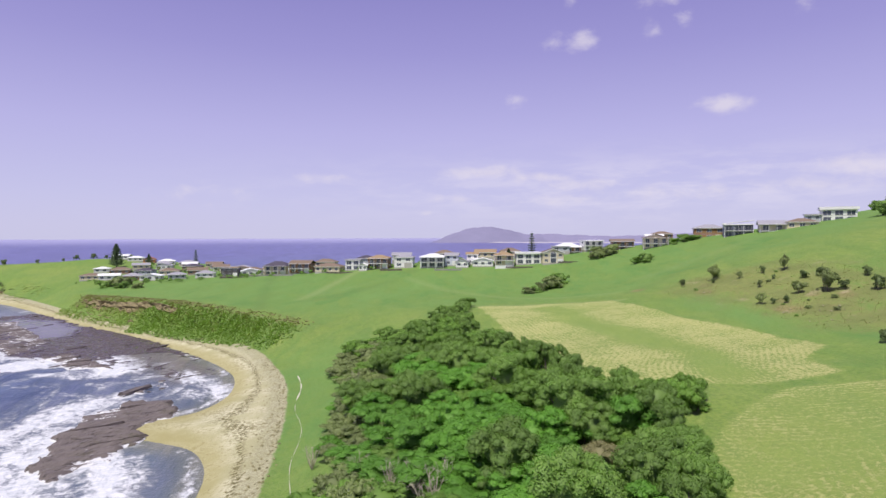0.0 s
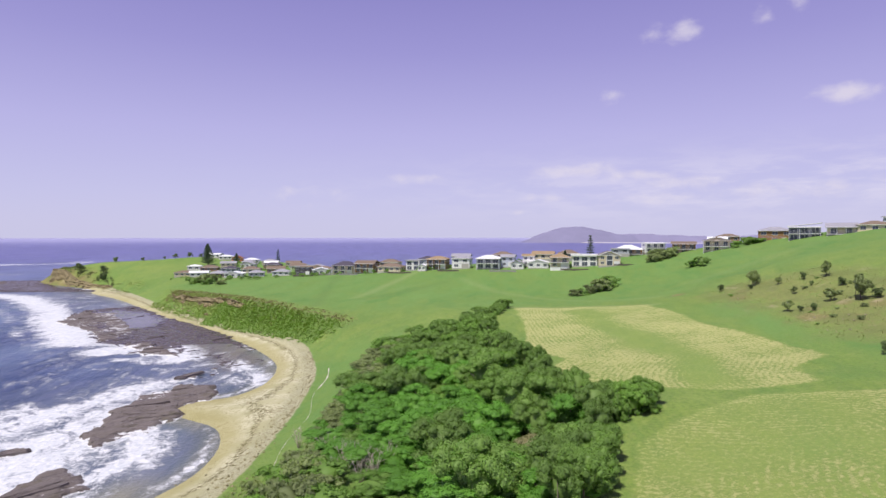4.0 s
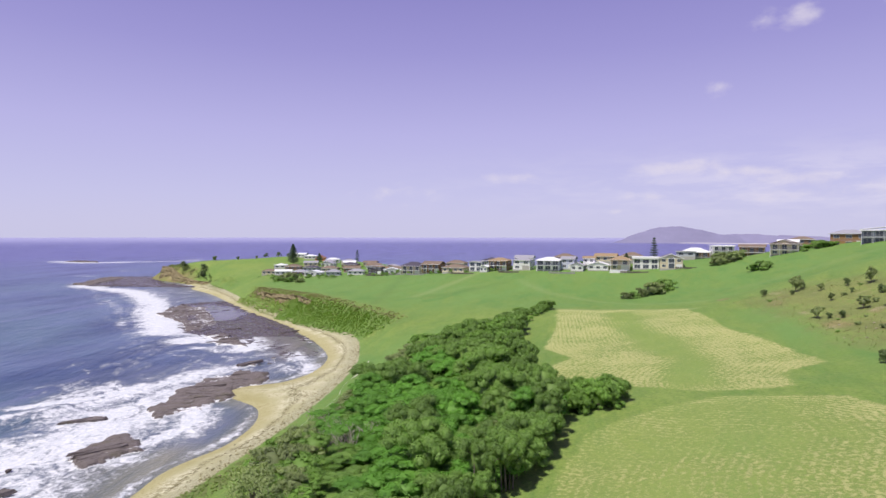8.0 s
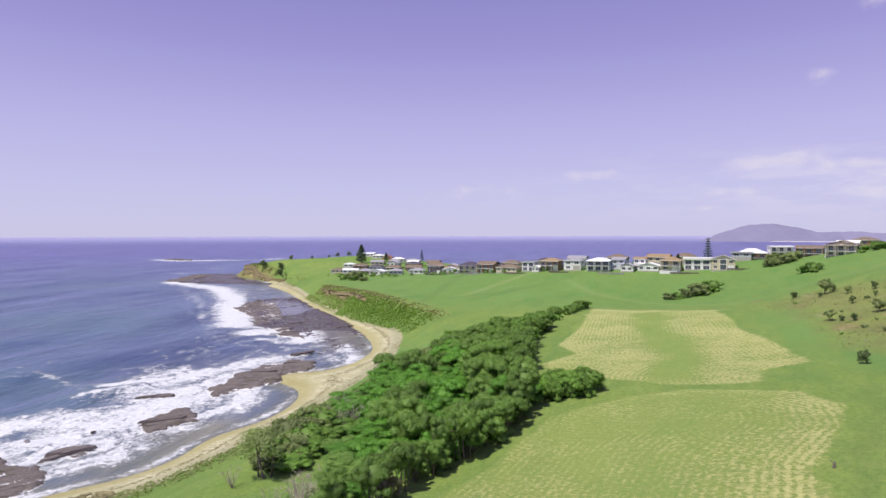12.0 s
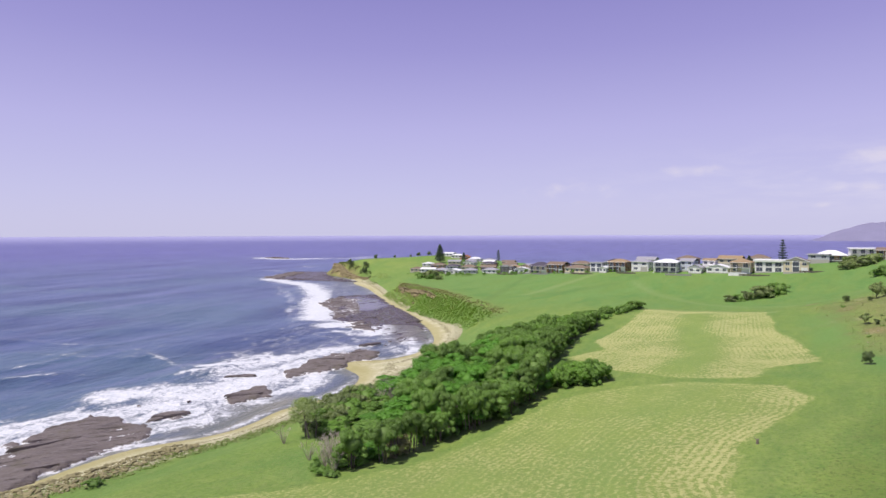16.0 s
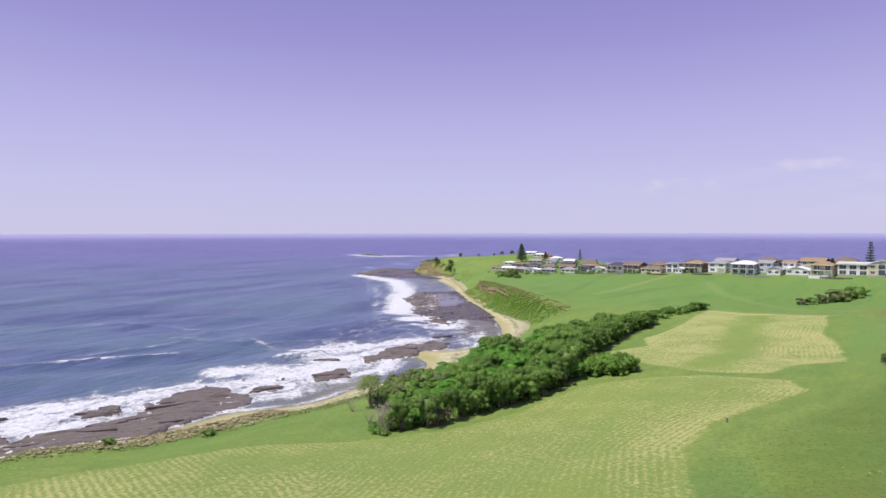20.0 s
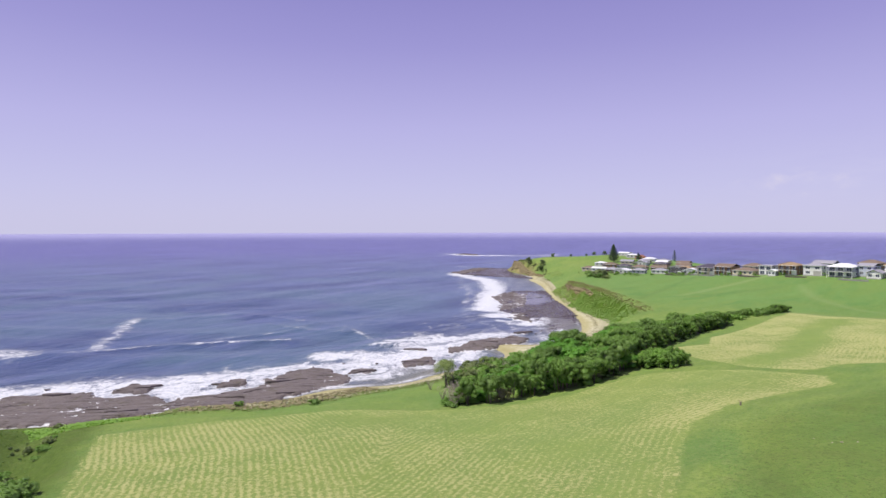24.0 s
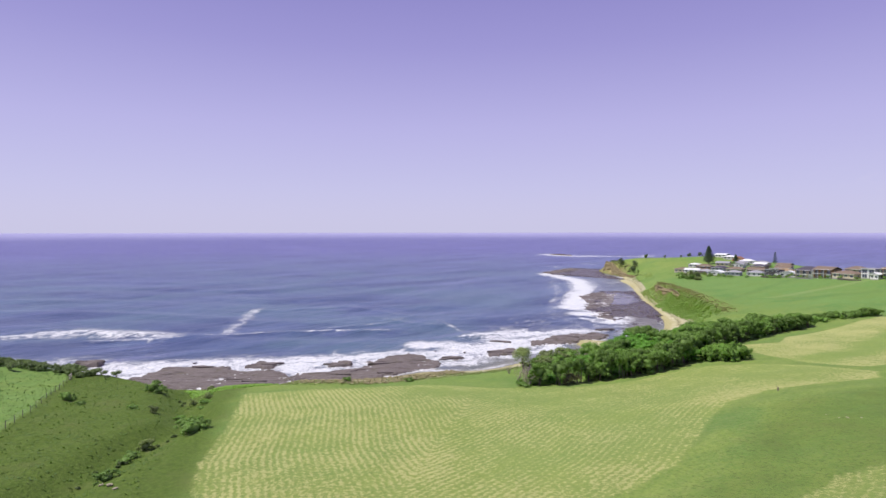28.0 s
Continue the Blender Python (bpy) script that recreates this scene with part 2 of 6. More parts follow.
    wrack = n.math("MULTIPLY", n.math("POWER", 2.718, n.math("MULTIPLY", n.math("POWER", n.math("DIVIDE", n.math("SUBTRACT", reading(n, "rise"), n.math("ADD", 0.75, n.math("MULTIPLY", n2, 0.9))), 0.17), 2.0), -1.0)), n.span(n3, 0.42, 0.56))
    sand = n.mix(n.math("MULTIPLY", wrack, 0.9), sand, (0.125, 0.105, 0.035))
    wet = n.mix(n3, (0.300, 0.262, 0.090), (0.400, 0.350, 0.140))
    sand = n.mix(n.math("MULTIPLY", reading(n, "wet"), 0.62), sand, wet)
    on_sand = n.span(n.math("ADD", reading(n, "sand"), n.math("MULTIPLY", n.math("SUBTRACT", n.math("ADD", n2, n3), 1.0), 0.55)), 0.4, 0.6)
    shade = n.mix(on_sand, grass, sand)
    p = n.add("ShaderNodeBsdfPrincipled")
    n.link(shade, p.inputs["Base Color"])
    p.inputs["Roughness"].default_value = 0.9
    p.inputs["Specular IOR Level"].default_value = 0.15
    b = n.add("ShaderNodeBump")
    b.inputs["Strength"].default_value, b.inputs["Distance"].default_value = 0.68, 0.35
    relief = n.math("ADD", n.math("ADD", n3, n.math("MULTIPLY", n4, 0.6)), n.math("MULTIPLY", n.math("MULTIPLY", edge, straw), 0.25))
    n.link(relief, b.inputs["Height"])
    n.link(b.outputs[0], p.inputs["Normal"])
    finish(n, p)
    return m


def sea_material():
    m = bpy.data.materials.new("sea_water")
    m.use_nodes = True
    n = Nodes(m.node_tree)
    where = n.add("ShaderNodeNewGeometry").outputs["Position"]
    turned = n.add("ShaderNodeMapping")
    n.link(where, turned.inputs[0])
    turned.inputs["Rotation"].default_value = (0, 0, radians(-14))
    long = n.scaled(turned.outputs[0], 1.0, 0.2, 1.0)
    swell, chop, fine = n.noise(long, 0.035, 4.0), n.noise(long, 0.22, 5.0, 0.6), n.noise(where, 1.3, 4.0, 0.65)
    patch = n.noise(where, 0.012, 4.0, 0.6)
    far, sea_haze = reading(n, "far"), reading(n, "horizon")
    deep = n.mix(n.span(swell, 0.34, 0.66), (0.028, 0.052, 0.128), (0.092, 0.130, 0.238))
    deep = n.mix(n.span(patch, 0.42, 0.62, 0.0, 0.65), deep, (0.088, 0.155, 0.200))
    # wave shading painted in: high chop lighter, low chop darker
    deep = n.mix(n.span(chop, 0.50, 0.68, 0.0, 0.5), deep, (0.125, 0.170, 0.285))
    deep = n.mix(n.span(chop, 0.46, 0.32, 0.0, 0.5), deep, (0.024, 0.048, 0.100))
    # water colour turns violet with distance; pale lilac haze painted in at the horizon
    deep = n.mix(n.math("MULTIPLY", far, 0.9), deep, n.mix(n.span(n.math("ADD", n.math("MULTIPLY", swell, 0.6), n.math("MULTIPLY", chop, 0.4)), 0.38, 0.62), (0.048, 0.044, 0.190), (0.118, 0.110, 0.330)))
    deep = n.mix(n.math("MULTIPLY", sea_haze, 0.8), deep, (0.40, 0.385, 0.585))
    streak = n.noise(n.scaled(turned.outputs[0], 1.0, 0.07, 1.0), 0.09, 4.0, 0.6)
    deep = n.mix(n.math("MULTIPLY", n.span(streak, 0.52, 0.72, 0.0, 0.38), n.math("SUBTRACT", 1.0, sea_haze)), deep, (0.20, 0.20, 0.37))
    deep = n.mix(n.math("MULTIPLY", reading(n, "reef"), 0.95), deep, n.mix(n.span(chop, 0.35, 0.65), (0.112, 0.092, 0.088), (0.165, 0.138, 0.128)))
    shoal = n.mix(n.span(chop, 0.35, 0.65), (0.135, 0.150, 0.128), (0.245, 0.235, 0.170))
    water = n.mix(reading(n, "shallow"), deep, shoal)
    # lace of foam: torn by noise, whole where the surf is strong
    web = n.noise(n.scaled(turned.outputs[0], 1.0, 0.6, 1.0), 0.15, 7.0, 0.66, 1.6)
    lace = n.noise(where, 0.7, 6.0, 0.72, 1.2)
    tear = n.math("ADD", n.math("MULTIPLY", web, 2.0), n.math("MULTIPLY", lace, 1.5))
    foam = n.span(n.math("ADD", reading(n, "foam"), n.math("SUBTRACT", tear, 1.75)), 0.36, 0.92)
    water = n.mix(foam, water, n.mix(n.span(lace, 0.3, 0.7), (0.50, 0.53, 0.56), (0.75, 0.75, 0.75)))
    p = n.add("ShaderNodeBsdfPrincipled")
    n.link(water, p.inputs["Base Color"])
    n.link(n.math("ADD", n.math("MULTIPLY", foam, 0.5), 0.28), p.inputs["Roughness"])
    p.inputs["Specular IOR Level"].default_value = 0.24
    b = n.add("ShaderNodeBump")
    b.inputs["Strength"].default_value, b.inputs["Distance"].default_value = 0.8, 0.8
    n.link(n.math("ADD", n.math("ADD", n.math("MULTIPLY", chop, 1.4), n.math("MULTIPLY", fine, 0.35)), n.math("MULTIPLY", foam, 0.3)), b.inputs["Height"])
    n.link(b.outputs[0], p.inputs["Normal"])
    finish(n, p)
    return m


def rock_material(name, dark, light, wet=0.45, foam_from=9.0, moss=(0.115, 0.105, 0.055), pools=False):
    m = bpy.data.materials.new(name)
    m.use_nodes = True
    n = Nodes(m.node_tree)
    where = n.add("ShaderNodeNewGeometry").outputs["Position"]
    turned = n.add("ShaderNodeMapping")
    n.link(where, turned.inputs[0])
    turned.inputs["Rotation"].default_value = (0, 0, radians(26))
    bed = n.noise(n.scaled(turned.outputs[0], 2.4, 0.13, 3.0), 1.0, 6.0, 0.7, 0.3)
    seam = n.noise(n.scaled(turned.outputs[0], 3.4, 0.2, 3.0), 1.0, 3.0, 0.6, 0.5)
    grain = n.noise(where, 2.5, 6.0, 0.7)
    shade = n.mix(n.math("ADD", n.math("MULTIPLY", bed, 0.6), n.math("MULTIPLY", grain, 0.4)), dark, light)
    shade = n.mix(n.span(n.noise(where, 0.25, 4.0), 0.54, 0.74, 0.0, 0.5), shade, moss)
    shade = n.mix(n.span(seam, 0.56, 0.68, 0.0, 0.7), shade, tuple(0.4 * c for c in dark))
    # surf washing over the low parts
    place = n.add("ShaderNodeSeparateXYZ")
    n.link(where, place.inputs[0])
    wash = n.math("ADD", n.math("MULTIPLY", n.noise(where, 0.25, 6.0, 0.7, 1.4), 2.0), n.math("MULTIPLY", n.noise(where, 1.0, 5.0, 0.7, 1.0), 1.2))
    wash = n.span(n.math("SUBTRACT", wash, n.math("MULTIPLY", place.outputs[2], 1.6)), foam_from, foam_from + 0.22)
    shade = n.mix(wash, shade, (0.76, 0.76, 0.76))
    p = n.add("ShaderNodeBsdfPrincipled")
    p.inputs["Specular IOR Level"].default_value = 0.5 if wet < 0.3 else 0.15
    n.link(shade, p.inputs["Base Color"])
    rough = n.span(n.noise(where, 0.4, 3.0), 0.4, 0.7, wet, 0.85)
    b = n.add("ShaderNodeBump")
    b.inputs["Strength"].default_value, b.inputs["Distance"].default_value = 0.8, 0.25
    if pools:
        # still water lying in the hollows of the flat
        along = n.math("DIVIDE", n.math("ADD", n.math("MULTIPLY", n.math("ADD", place.outputs[0], 150.0), 0.76), n.math("MULTIPLY", n.math("SUBTRACT", place.outputs[1], 218.0), -0.65)), 34.0)
        aside = n.math("DIVIDE", n.math("ADD", n.math("MULTIPLY", n.math("ADD", place.outputs[0], 150.0), 0.65), n.math("MULTIPLY", n.math("SUBTRACT", place.outputs[1], 218.0), 0.76)), 13.0)
        reach = n.math("ADD", n.math("MULTIPLY", along, along), n.math("MULTIPLY", aside, aside))
        still = n.span(n.math("ADD", reach, n.math("MULTIPLY", n.noise(where, 0.12, 4.0), 1.4)), 1.9, 1.4)
        rough = n.math("ADD", n.math("MULTIPLY", rough, n.math("SUBTRACT", 1.0, still)), n.math("MULTIPLY", still, 0.09))
        n.link(n.math("SUBTRACT", 0.5, n.math("MULTIPLY", still, 0.47)), b.inputs["Strength"])
    n.link(rough, p.inputs["Roughness"])
    n.link(n.math("ADD", n.math("ADD", grain, bed), n.span(seam, 0.54, 0.66, 0.0, -0.7)), b.inputs["Height"])
    n.link(b.outputs[0], p.inputs["Normal"])
    finish(n, p)
    return m


PASTURE, SEA = land_material(), sea_material()
ROCK = rock_material("wave_cut_rock", (0.085, 0.072, 0.066), (0.280, 0.240, 0.222), 0.5, 1.26)
ROCK_WET = rock_material("wet_reef_flat", (0.055, 0.045, 0.042), (0.140, 0.112, 0.100), 0.16, 2.1, pools=True)
BOULDER = rock_material("boulder_stone", (0.175, 0.155, 0.070), (0.45, 0.405, 0.220), 0.7)
CLIFF = rock_material("brown_bluff_rock", (0.185, 0.150, 0.072), (0.370, 0.310, 0.175), 0.8, moss=(0.135, 0.160, 0.060))
PALE_STONE = rock_material("pale_stone", (0.30, 0.265, 0.18), (0.50, 0.45, 0.33), 0.8)
BARK = surface("grey_bark", (0.17, 0.14, 0.11), 0.9, 0.5, 0.3, 0.5)
DEAD_WOOD = surface("bleached_wood", (0.44, 0.39, 0.30), 0.85, 0.4, 0.3, 0.4)
LEAF_DARK = foliage("dark_leaves", (0.122, 0.222, 0.052), (0.262, 0.402, 0.100), 0.4)
LEAF_GREEN = foliage("green_leaves", (0.122, 0.240, 0.048), (0.280, 0.445, 0.094), 0.4)
LEAF_BRIGHT = foliage("bright_leaves", (0.105, 0.262, 0.038), (0.215, 0.430, 0.074), 0.3)
LEAF_OLIVE = foliage("olive_leaves", (0.175, 0.225, 0.090), (0.330, 0.388, 0.168), 0.4)
LEAF_BROWN = foliage("brownish_leaves", (0.195, 0.188, 0.096), (0.345, 0.320, 0.180), 0.4)
LEAF_BLUFF = foliage("bluff_leaves", (0.185, 0.290, 0.082), (0.300, 0.430, 0.130), 0.3)
BLADES_DARK = foliage("dark_grass_blades", (0.070, 0.130, 0.028), (0.125, 0.195, 0.048), 0.1)
LEAF_SLOPE = foliage("slope_leaves", (0.105, 0.150, 0.062), (0.210, 0.275, 0.112), 0.3)
LEAF_PINE = foliage("pine_needles", (0.075, 0.115, 0.068), (0.140, 0.190, 0.105), 0.3)
BLADES = foliage("rough_grass_blades", (0.165, 0.215, 0.070), (0.280, 0.320, 0.120), 0.1)
BLADES_BLUFF = foliage("bluff_grass_blades", (0.215, 0.295, 0.088), (0.335, 0.420, 0.140), 0.1)
BLADES_DRY = foliage("dry_grass_blades", (0.200, 0.195, 0.085), (0.290, 0.265, 0.130), 0.1)
# ---- lie of the land ----
# gentle mounds that make up the pasture hills: x, y, spread, height
MOUNDS_WEST = [(-330, 400, 70, 12.6), (-230, 420, 70, 9.0), (-140, 320, 70, -2.0), (-130, 245, 70, -1.5), (-60, 300, 70, 1.1), (-50, 215, 70, 10.8), (20, 330, 70, -30.3), (10, 260, 70, 3.8), (60, 290, 70, 35.8), (60, 220, 70, -60.1), (110, 270, 70, -34.9), (90, 180, 42, 20.9), (140, 220, 70, 30.5), (190, 280, 70, -8.4), (200, 160, 70, 29.4), (20, 190, 42, 12.5), (60, 140, 42, 3.5), (10, 140, 42, 9.7), (110, 120, 42, 8.2), (60, 95, 42, -6.3), (20, 80, 42, 18.1), (-25, 120, 42, -8.1), (110, 60, 42, -6.8), (65, 45, 42, 22.1)]
MOUNDS_EAST = [(25, 40, 42, -26.5), (-20, 50, 42, 6.1), (110, -10, 42, -3.0), (60, 0, 42, -2.9), (15, 0, 42, 22.9), (-25, -15, 42, -7.6), (120, -80, 70, 20.4), (55, -60, 70, 0.7), (-10, -60, 70, 12.7), (-60, -95, 70, 7.7), (200, 40, 70, 32.9), (120, 360, 70, 36.5), (-20, 280, 70, 21.2), (-170, 370, 70, 13.5), (45, 270, 70, 29.9), (15, -35, 70, -15.4), (40, -30, 42, -4.3), (-280, 380, 70, -7.0), (-235, 350, 70, -1.6), (160, 310, 70, -35.1), (220, 300, 70, 64.1), (-60, 250, 45, -7.3), (-20, 235, 45, -5.8), (110, 255, 45, 29.0)]
# the water's edge, from the headland down the bay to the southern point
COAST = [(-340, 394), (-331, 378), (-306, 364.5), (-284, 353), (-263, 340), (-251, 330), (-250, 317), (-205, 288), (-152, 238), (-115, 207.5), (-82, 179.5), (-58, 155), (-48, 139), (-44, 124), (-44.6, 115),
    (-47, 109), (-55, 105), (-54, 98), (-45, 94.5), (-38.5, 91.5), (-34, 85), (-31.5, 78), (-30.4, 70), (-32, 63), (-32, 57), (-29.5, 50), (-29.5, 42), (-33.5, 34), (-36.5, 27), (-34, 12), (-35, 4),
    (-41, -8), (-43, -20), (-45, -32), (-52, -45), (-60, -60), (-78, -84), (-96, -130), (-110, -220), (-130, -420)]
# where grass begins above sand and rock
GRASS = [(-336, 394), (-328, 380), (-304, 367.5), (-283, 356), (-260, 343), (-245, 334), (-230, 317), (-200, 293.5), (-142, 235.5), (-104, 203.5), (-87, 191), (-74, 182.5), (-58, 171.5), (-48, 158.5), (-39.5, 141), (-32, 123),
    (-28, 106), (-25.5, 95), (-23.5, 82), (-21.5, 67), (-20, 52), (-19, 40), (-20, 28), (-20, 18), (-23, 4), (-30, -7), (-34, -19), (-36, -30),
    (-42, -42), (-52, -57), (-70, -82), (-90, -130), (-104, -220), (-124, -420)]


def rounded(line, rounds=2):
    """Corner cutting: the line with its corners worn off."""
    for _ in range(rounds):
        out = [line[0]]
        for (ax, ay), (bx, by) in zip(line, line[1:]):
            out += [(ax * 0.75 + bx * 0.25, ay * 0.75 + by * 0.25), (ax * 0.25 + bx * 0.75, ay * 0.25 + by * 0.75)]
        line = out + [line[-1]]
    return line


COAST, GRASS = rounded(COAST), rounded(GRASS, 1)
BACK = [(-124, -900), (900, -900), (900, 700), (330, 560), (180, 470), (40, 430), (-80, 425), (-180, 445), (-260, 450), (-320, 425)]
GULLY = [(-40, -30), (-22, -38), (-5, -40), (8, -41), (16, -47), (27, -54), (50, -68), (75, -80)]
STORM_RIDGE = [(-34, -10), (-31, -2), (-27.5, 5), (-25.5, 12), (-25, 20), (-24.5, 30)]
BLUFF = [(-165, 264), (-124, 227), (-90, 199), (-64, 180), (-52, 171), (-43, 163)]


def line_gap(px, py, line, closed=False):
    """Distance of points from a line of straight pieces."""
    best = np.full(px.shape, 1e9)
    ends = line[1:] + line[:1] if closed else line[1:]
    for (ax, ay), (bx, by) in zip(line, ends):
        ux, uy = bx - ax, by - ay
        k = np.clip(((px - ax) * ux + (py - ay) * uy) / (ux * ux + uy * uy), 0, 1)
        best = np.minimum(best, np.hypot(px - ax - k * ux, py - ay - k * uy))
    return best


def inside(px, py, line):
    odd = np.zeros(px.shape, bool)
    for (ax, ay), (bx, by) in zip(line, line[1:] + line[:1]):
        if ay != by:
            odd ^= ((ay > py) != (by > py)) & (px < (bx - ax) * (py - ay) / (by - ay) + ax)
    return odd


def step(a, b, v):
    k = np.clip((v - a) / (b - a), 0, 1)
    return k * k * (3 - 2 * k)


def signed_gap(px, py, line):
    """Metres inland of a shore line (negative out at sea)."""
    return np.where(inside(px, py, line + BACK), 1, -1) * line_gap(px, py, line + BACK, True)


def ripple(px, py, size, seed):
    """Smooth, slow unevenness made of crossed waves."""
    a = seed * 1.7
    return (np.sin(px / size + a) * np.cos(py / size * 0.83 - a) + 0.6 * np.sin((px * 0.6 + py * 0.9) / size * 1.9 + 2 * a)
            + 0.4 * np.cos((px * 0.9 - py * 0.5) / size * 3.1 - a)) / 2


def land_height(px, py):
    px, py = np.asarray(px, float), np.asarray(py, float)
    hill = np.zeros(px.shape)
    for x, y, s, h in MOUNDS_WEST + MOUNDS_EAST:
        hill += h * np.exp(-((px - x) ** 2 + (py - y) ** 2) / (2 * s * s))
    hill += 30 * step(230, 420, px)
    hill += 4.2 * np.exp(-(line_gap(px, py, [(-292, 386), (-265, 389), (-230, 396)]) / 22.0) ** 2)
    c, g = signed_gap(px, py, COAST), signed_gap(px, py, GRASS)
    hill = np.maximum(hill, 3.0 + 0.035 * g)
    hill = hill - 2.6 * np.exp(-(line_gap(px, py, GULLY) / 4.2) ** 2) * step(0, 14, g)
    far = step(250, 320, -px)
    hill = np.maximum(hill, (8.6 + 0.02 * g) * step(238, 282, -px))
    bluff = np.exp(-(line_gap(px, py, BLUFF) / 22.0) ** 2)
    hill = hill + 1.5 * np.exp(-(line_gap(px, py, BLUFF) / 14.0) ** 2) * step(4, 9, g)
    bank = 15 + 10 * np.exp(-((py + 3) / 14.0) ** 2) - 7.6 * bluff - 12.4 * far - 9 * step(40, 54, -py)
    shore = np.where(g < 0, 2.3 * np.clip(c, 0, None) / (np.clip(c, 0, None) - np.minimum(g, -1e-3)), 2.3)
    z = np.where(g > 0, 2.3 + (hill - 2.3) * step(0, 1, g / bank), shore)
    z = z + 0.10 * ripple(px, py, 3.1, 1) * step(3, 20, g) + 0.28 * ripple(px, py, 11, 2) * step(5, 25, g)
    z = z + 0.24 * ripple(px, py, 1.8, 7) * step(-2, 8, -36 - py - 0.28 * px) * step(4, 12, g) * step(-120, -80, py)
    z = z + 0.5 * bluff * step(0, 5, g) * step(18, 9, g) * ripple(px, py, 2.2, 5)
    z = z + 0.8 * np.exp(-(line_gap(px, py, STORM_RIDGE) / 2.8) ** 2) * step(2.5, -0.5, g)
    return np.where(c > 0, z, np.maximum(-4, 0.22 * c))


# ---- mesh helpers ----
def mesh_of(name, verts, faces, material=None, smooth=False):
    me = bpy.data.meshes.new(name)
    me.from_pydata([tuple(v) for v in verts], [], [tuple(f) for f in faces])
    if material:
        me.materials.append(material)
    if smooth:
        me.shade_smooth()
    me.update()
    return me


class Geo:
    """Collects solid pieces of ONE part."""

    def __init__(self):
        self.v, self.f = [], []

    def put(self, verts, faces):
        k = len(self.v)
        self.v += [tuple(p) for p in verts]
        self.f += [tuple(k + i for i in f) for f in faces]
        return self

    def box(self, x0, y0, z0, x1, y1, z1):
        v = [(x, y, z) for z in (z0, z1) for x, y in ((x0, y0), (x1, y0), (x1, y1), (x0, y1))]
        return self.put(v, [(0, 3, 2, 1), (4, 5, 6, 7), (0, 1, 5, 4), (1, 2, 6, 5), (2, 3, 7, 6), (3, 0, 4, 7)])

    def tube(self, points, radii, sides=6):
        k, rings = len(self.v), []
        for i, (p, r) in enumerate(zip(points, radii)):
            p = Vector(p)
            a = Vector(points[min(i + 1, len(points) - 1)]) - Vector(points[max(i - 1, 0)])
            q = a.to_track_quat("Z", "Y")
            rings.append([p + q @ Vector((r * math.cos(t), r * math.sin(t), 0)) for t in (2 * math.pi * j / sides for j in range(sides))])
        for ring in rings:
            self.v += [tuple(p) for p in ring]
        for i in range(len(rings) - 1):
            for j in range(sides):
                a, b = k + i * sides + j, k + i * sides + (j + 1) % sides
                self.f.append((a, b, b + sides, a + sides))
        self.f.append(tuple(k + j for j in reversed(range(sides))))
        self.f.append(tuple(k + (len(rings) - 1) * sides + j for j in range(sides)))
        return self


def part(name, geo, material, parent, label="", smooth=False):
    ob = new(name, mesh_of(name, geo.v, geo.f, material, smooth))
    ob.parent = parent
    if label:
        tagged(ob, label)
    return ob


def height_at(x, y):
    return float(land_height(np.array([x]), np.array([y]))[0])


def grid_axis(lo, a, b, hi, fine, grow=1.12, most=60.0):
    """Even spacing between a and b, ever wider outside."""
    xs = list(np.arange(a, b + fine / 2, fine))
    d = fine
    while xs[-1] < hi:
        d = min(d * grow, most)
        xs.append(xs[-1] + d)
    d = fine
    while xs[0] > lo:
        d = min(d * grow, most)
        xs.insert(0, xs[0] - d)
    return np.array(xs)


def sheet(name, xs, ys, z_of, material, marks=None, keep=None):
    gx, gy = np.meshgrid(xs, ys)
    z = z_of(gx, gy)
    nx, ny = len(xs), len(ys)
    co = np.stack([gx, gy, z], -1).reshape(-1, 3)
    idx = np.arange(nx * ny).reshape(ny, nx)
    quads = np.stack([idx[:-1, :-1], idx[:-1, 1:], idx[1:, 1:], idx[1:, :-1]], -1).reshape(-1, 4)
    if keep is not None:
        ok = keep(gx, gy).reshape(-1)
        quads = quads[ok[quads].any(1)]
        used = np.unique(quads)
        back = np.full(nx * ny, -1)
        back[used] = np.arange(len(used))
        co, quads = co[used], back[quads]
    else:
        used = np.arange(nx * ny)
    me = bpy.data.meshes.new(name)
    me.vertices.add(len(co))
    me.vertices.foreach_set("co", co.astype(np.float32).ravel())
    me.loops.add(quads.size)
    me.loops.foreach_set("vertex_index", quads.astype(np.int32).ravel())
    me.polygons.add(len(quads))
    me.polygons.foreach_set("loop_start", np.arange(0, quads.size, 4, dtype=np.int32))
    me.update(calc_edges=True)
    for key, values in (marks(gx, gy, z) if marks else {}).items():
        me.attributes.new(key, "FLOAT", "POINT").data.foreach_set("value", values.reshape(-1)[used].astype(np.float32))
    me.materials.append(material)
    me.shade_smooth()
    return new(name, me)


# ---- ground ----
FIELD_NEAR = [(-6, -29), (13, -34), (35, -42), (46, -44), (78, -36), (73, 4), (64, 21), (58, 34), (58, 45), (62, 58), (64, 68), (60, 76), (46, 79), (36, 72),
    (28, 63), (26, 50), (22, 34), (14, 22), (5, 12), (1, 0), (-4, -12), (-6, -22)]
FIELD_FAR = [(10, 182), (32, 178), (48, 171), (52, 150), (54, 133), (60, 118), (64, 100), (56, 92), (56, 83), (44, 81), (33, 84), (22, 88), (18, 95), (22, 106), (15, 120), (14, 150)]
GREEN_LANE = [(30, 168), (34, 138), (40, 118), (44, 102), (42, 88)]
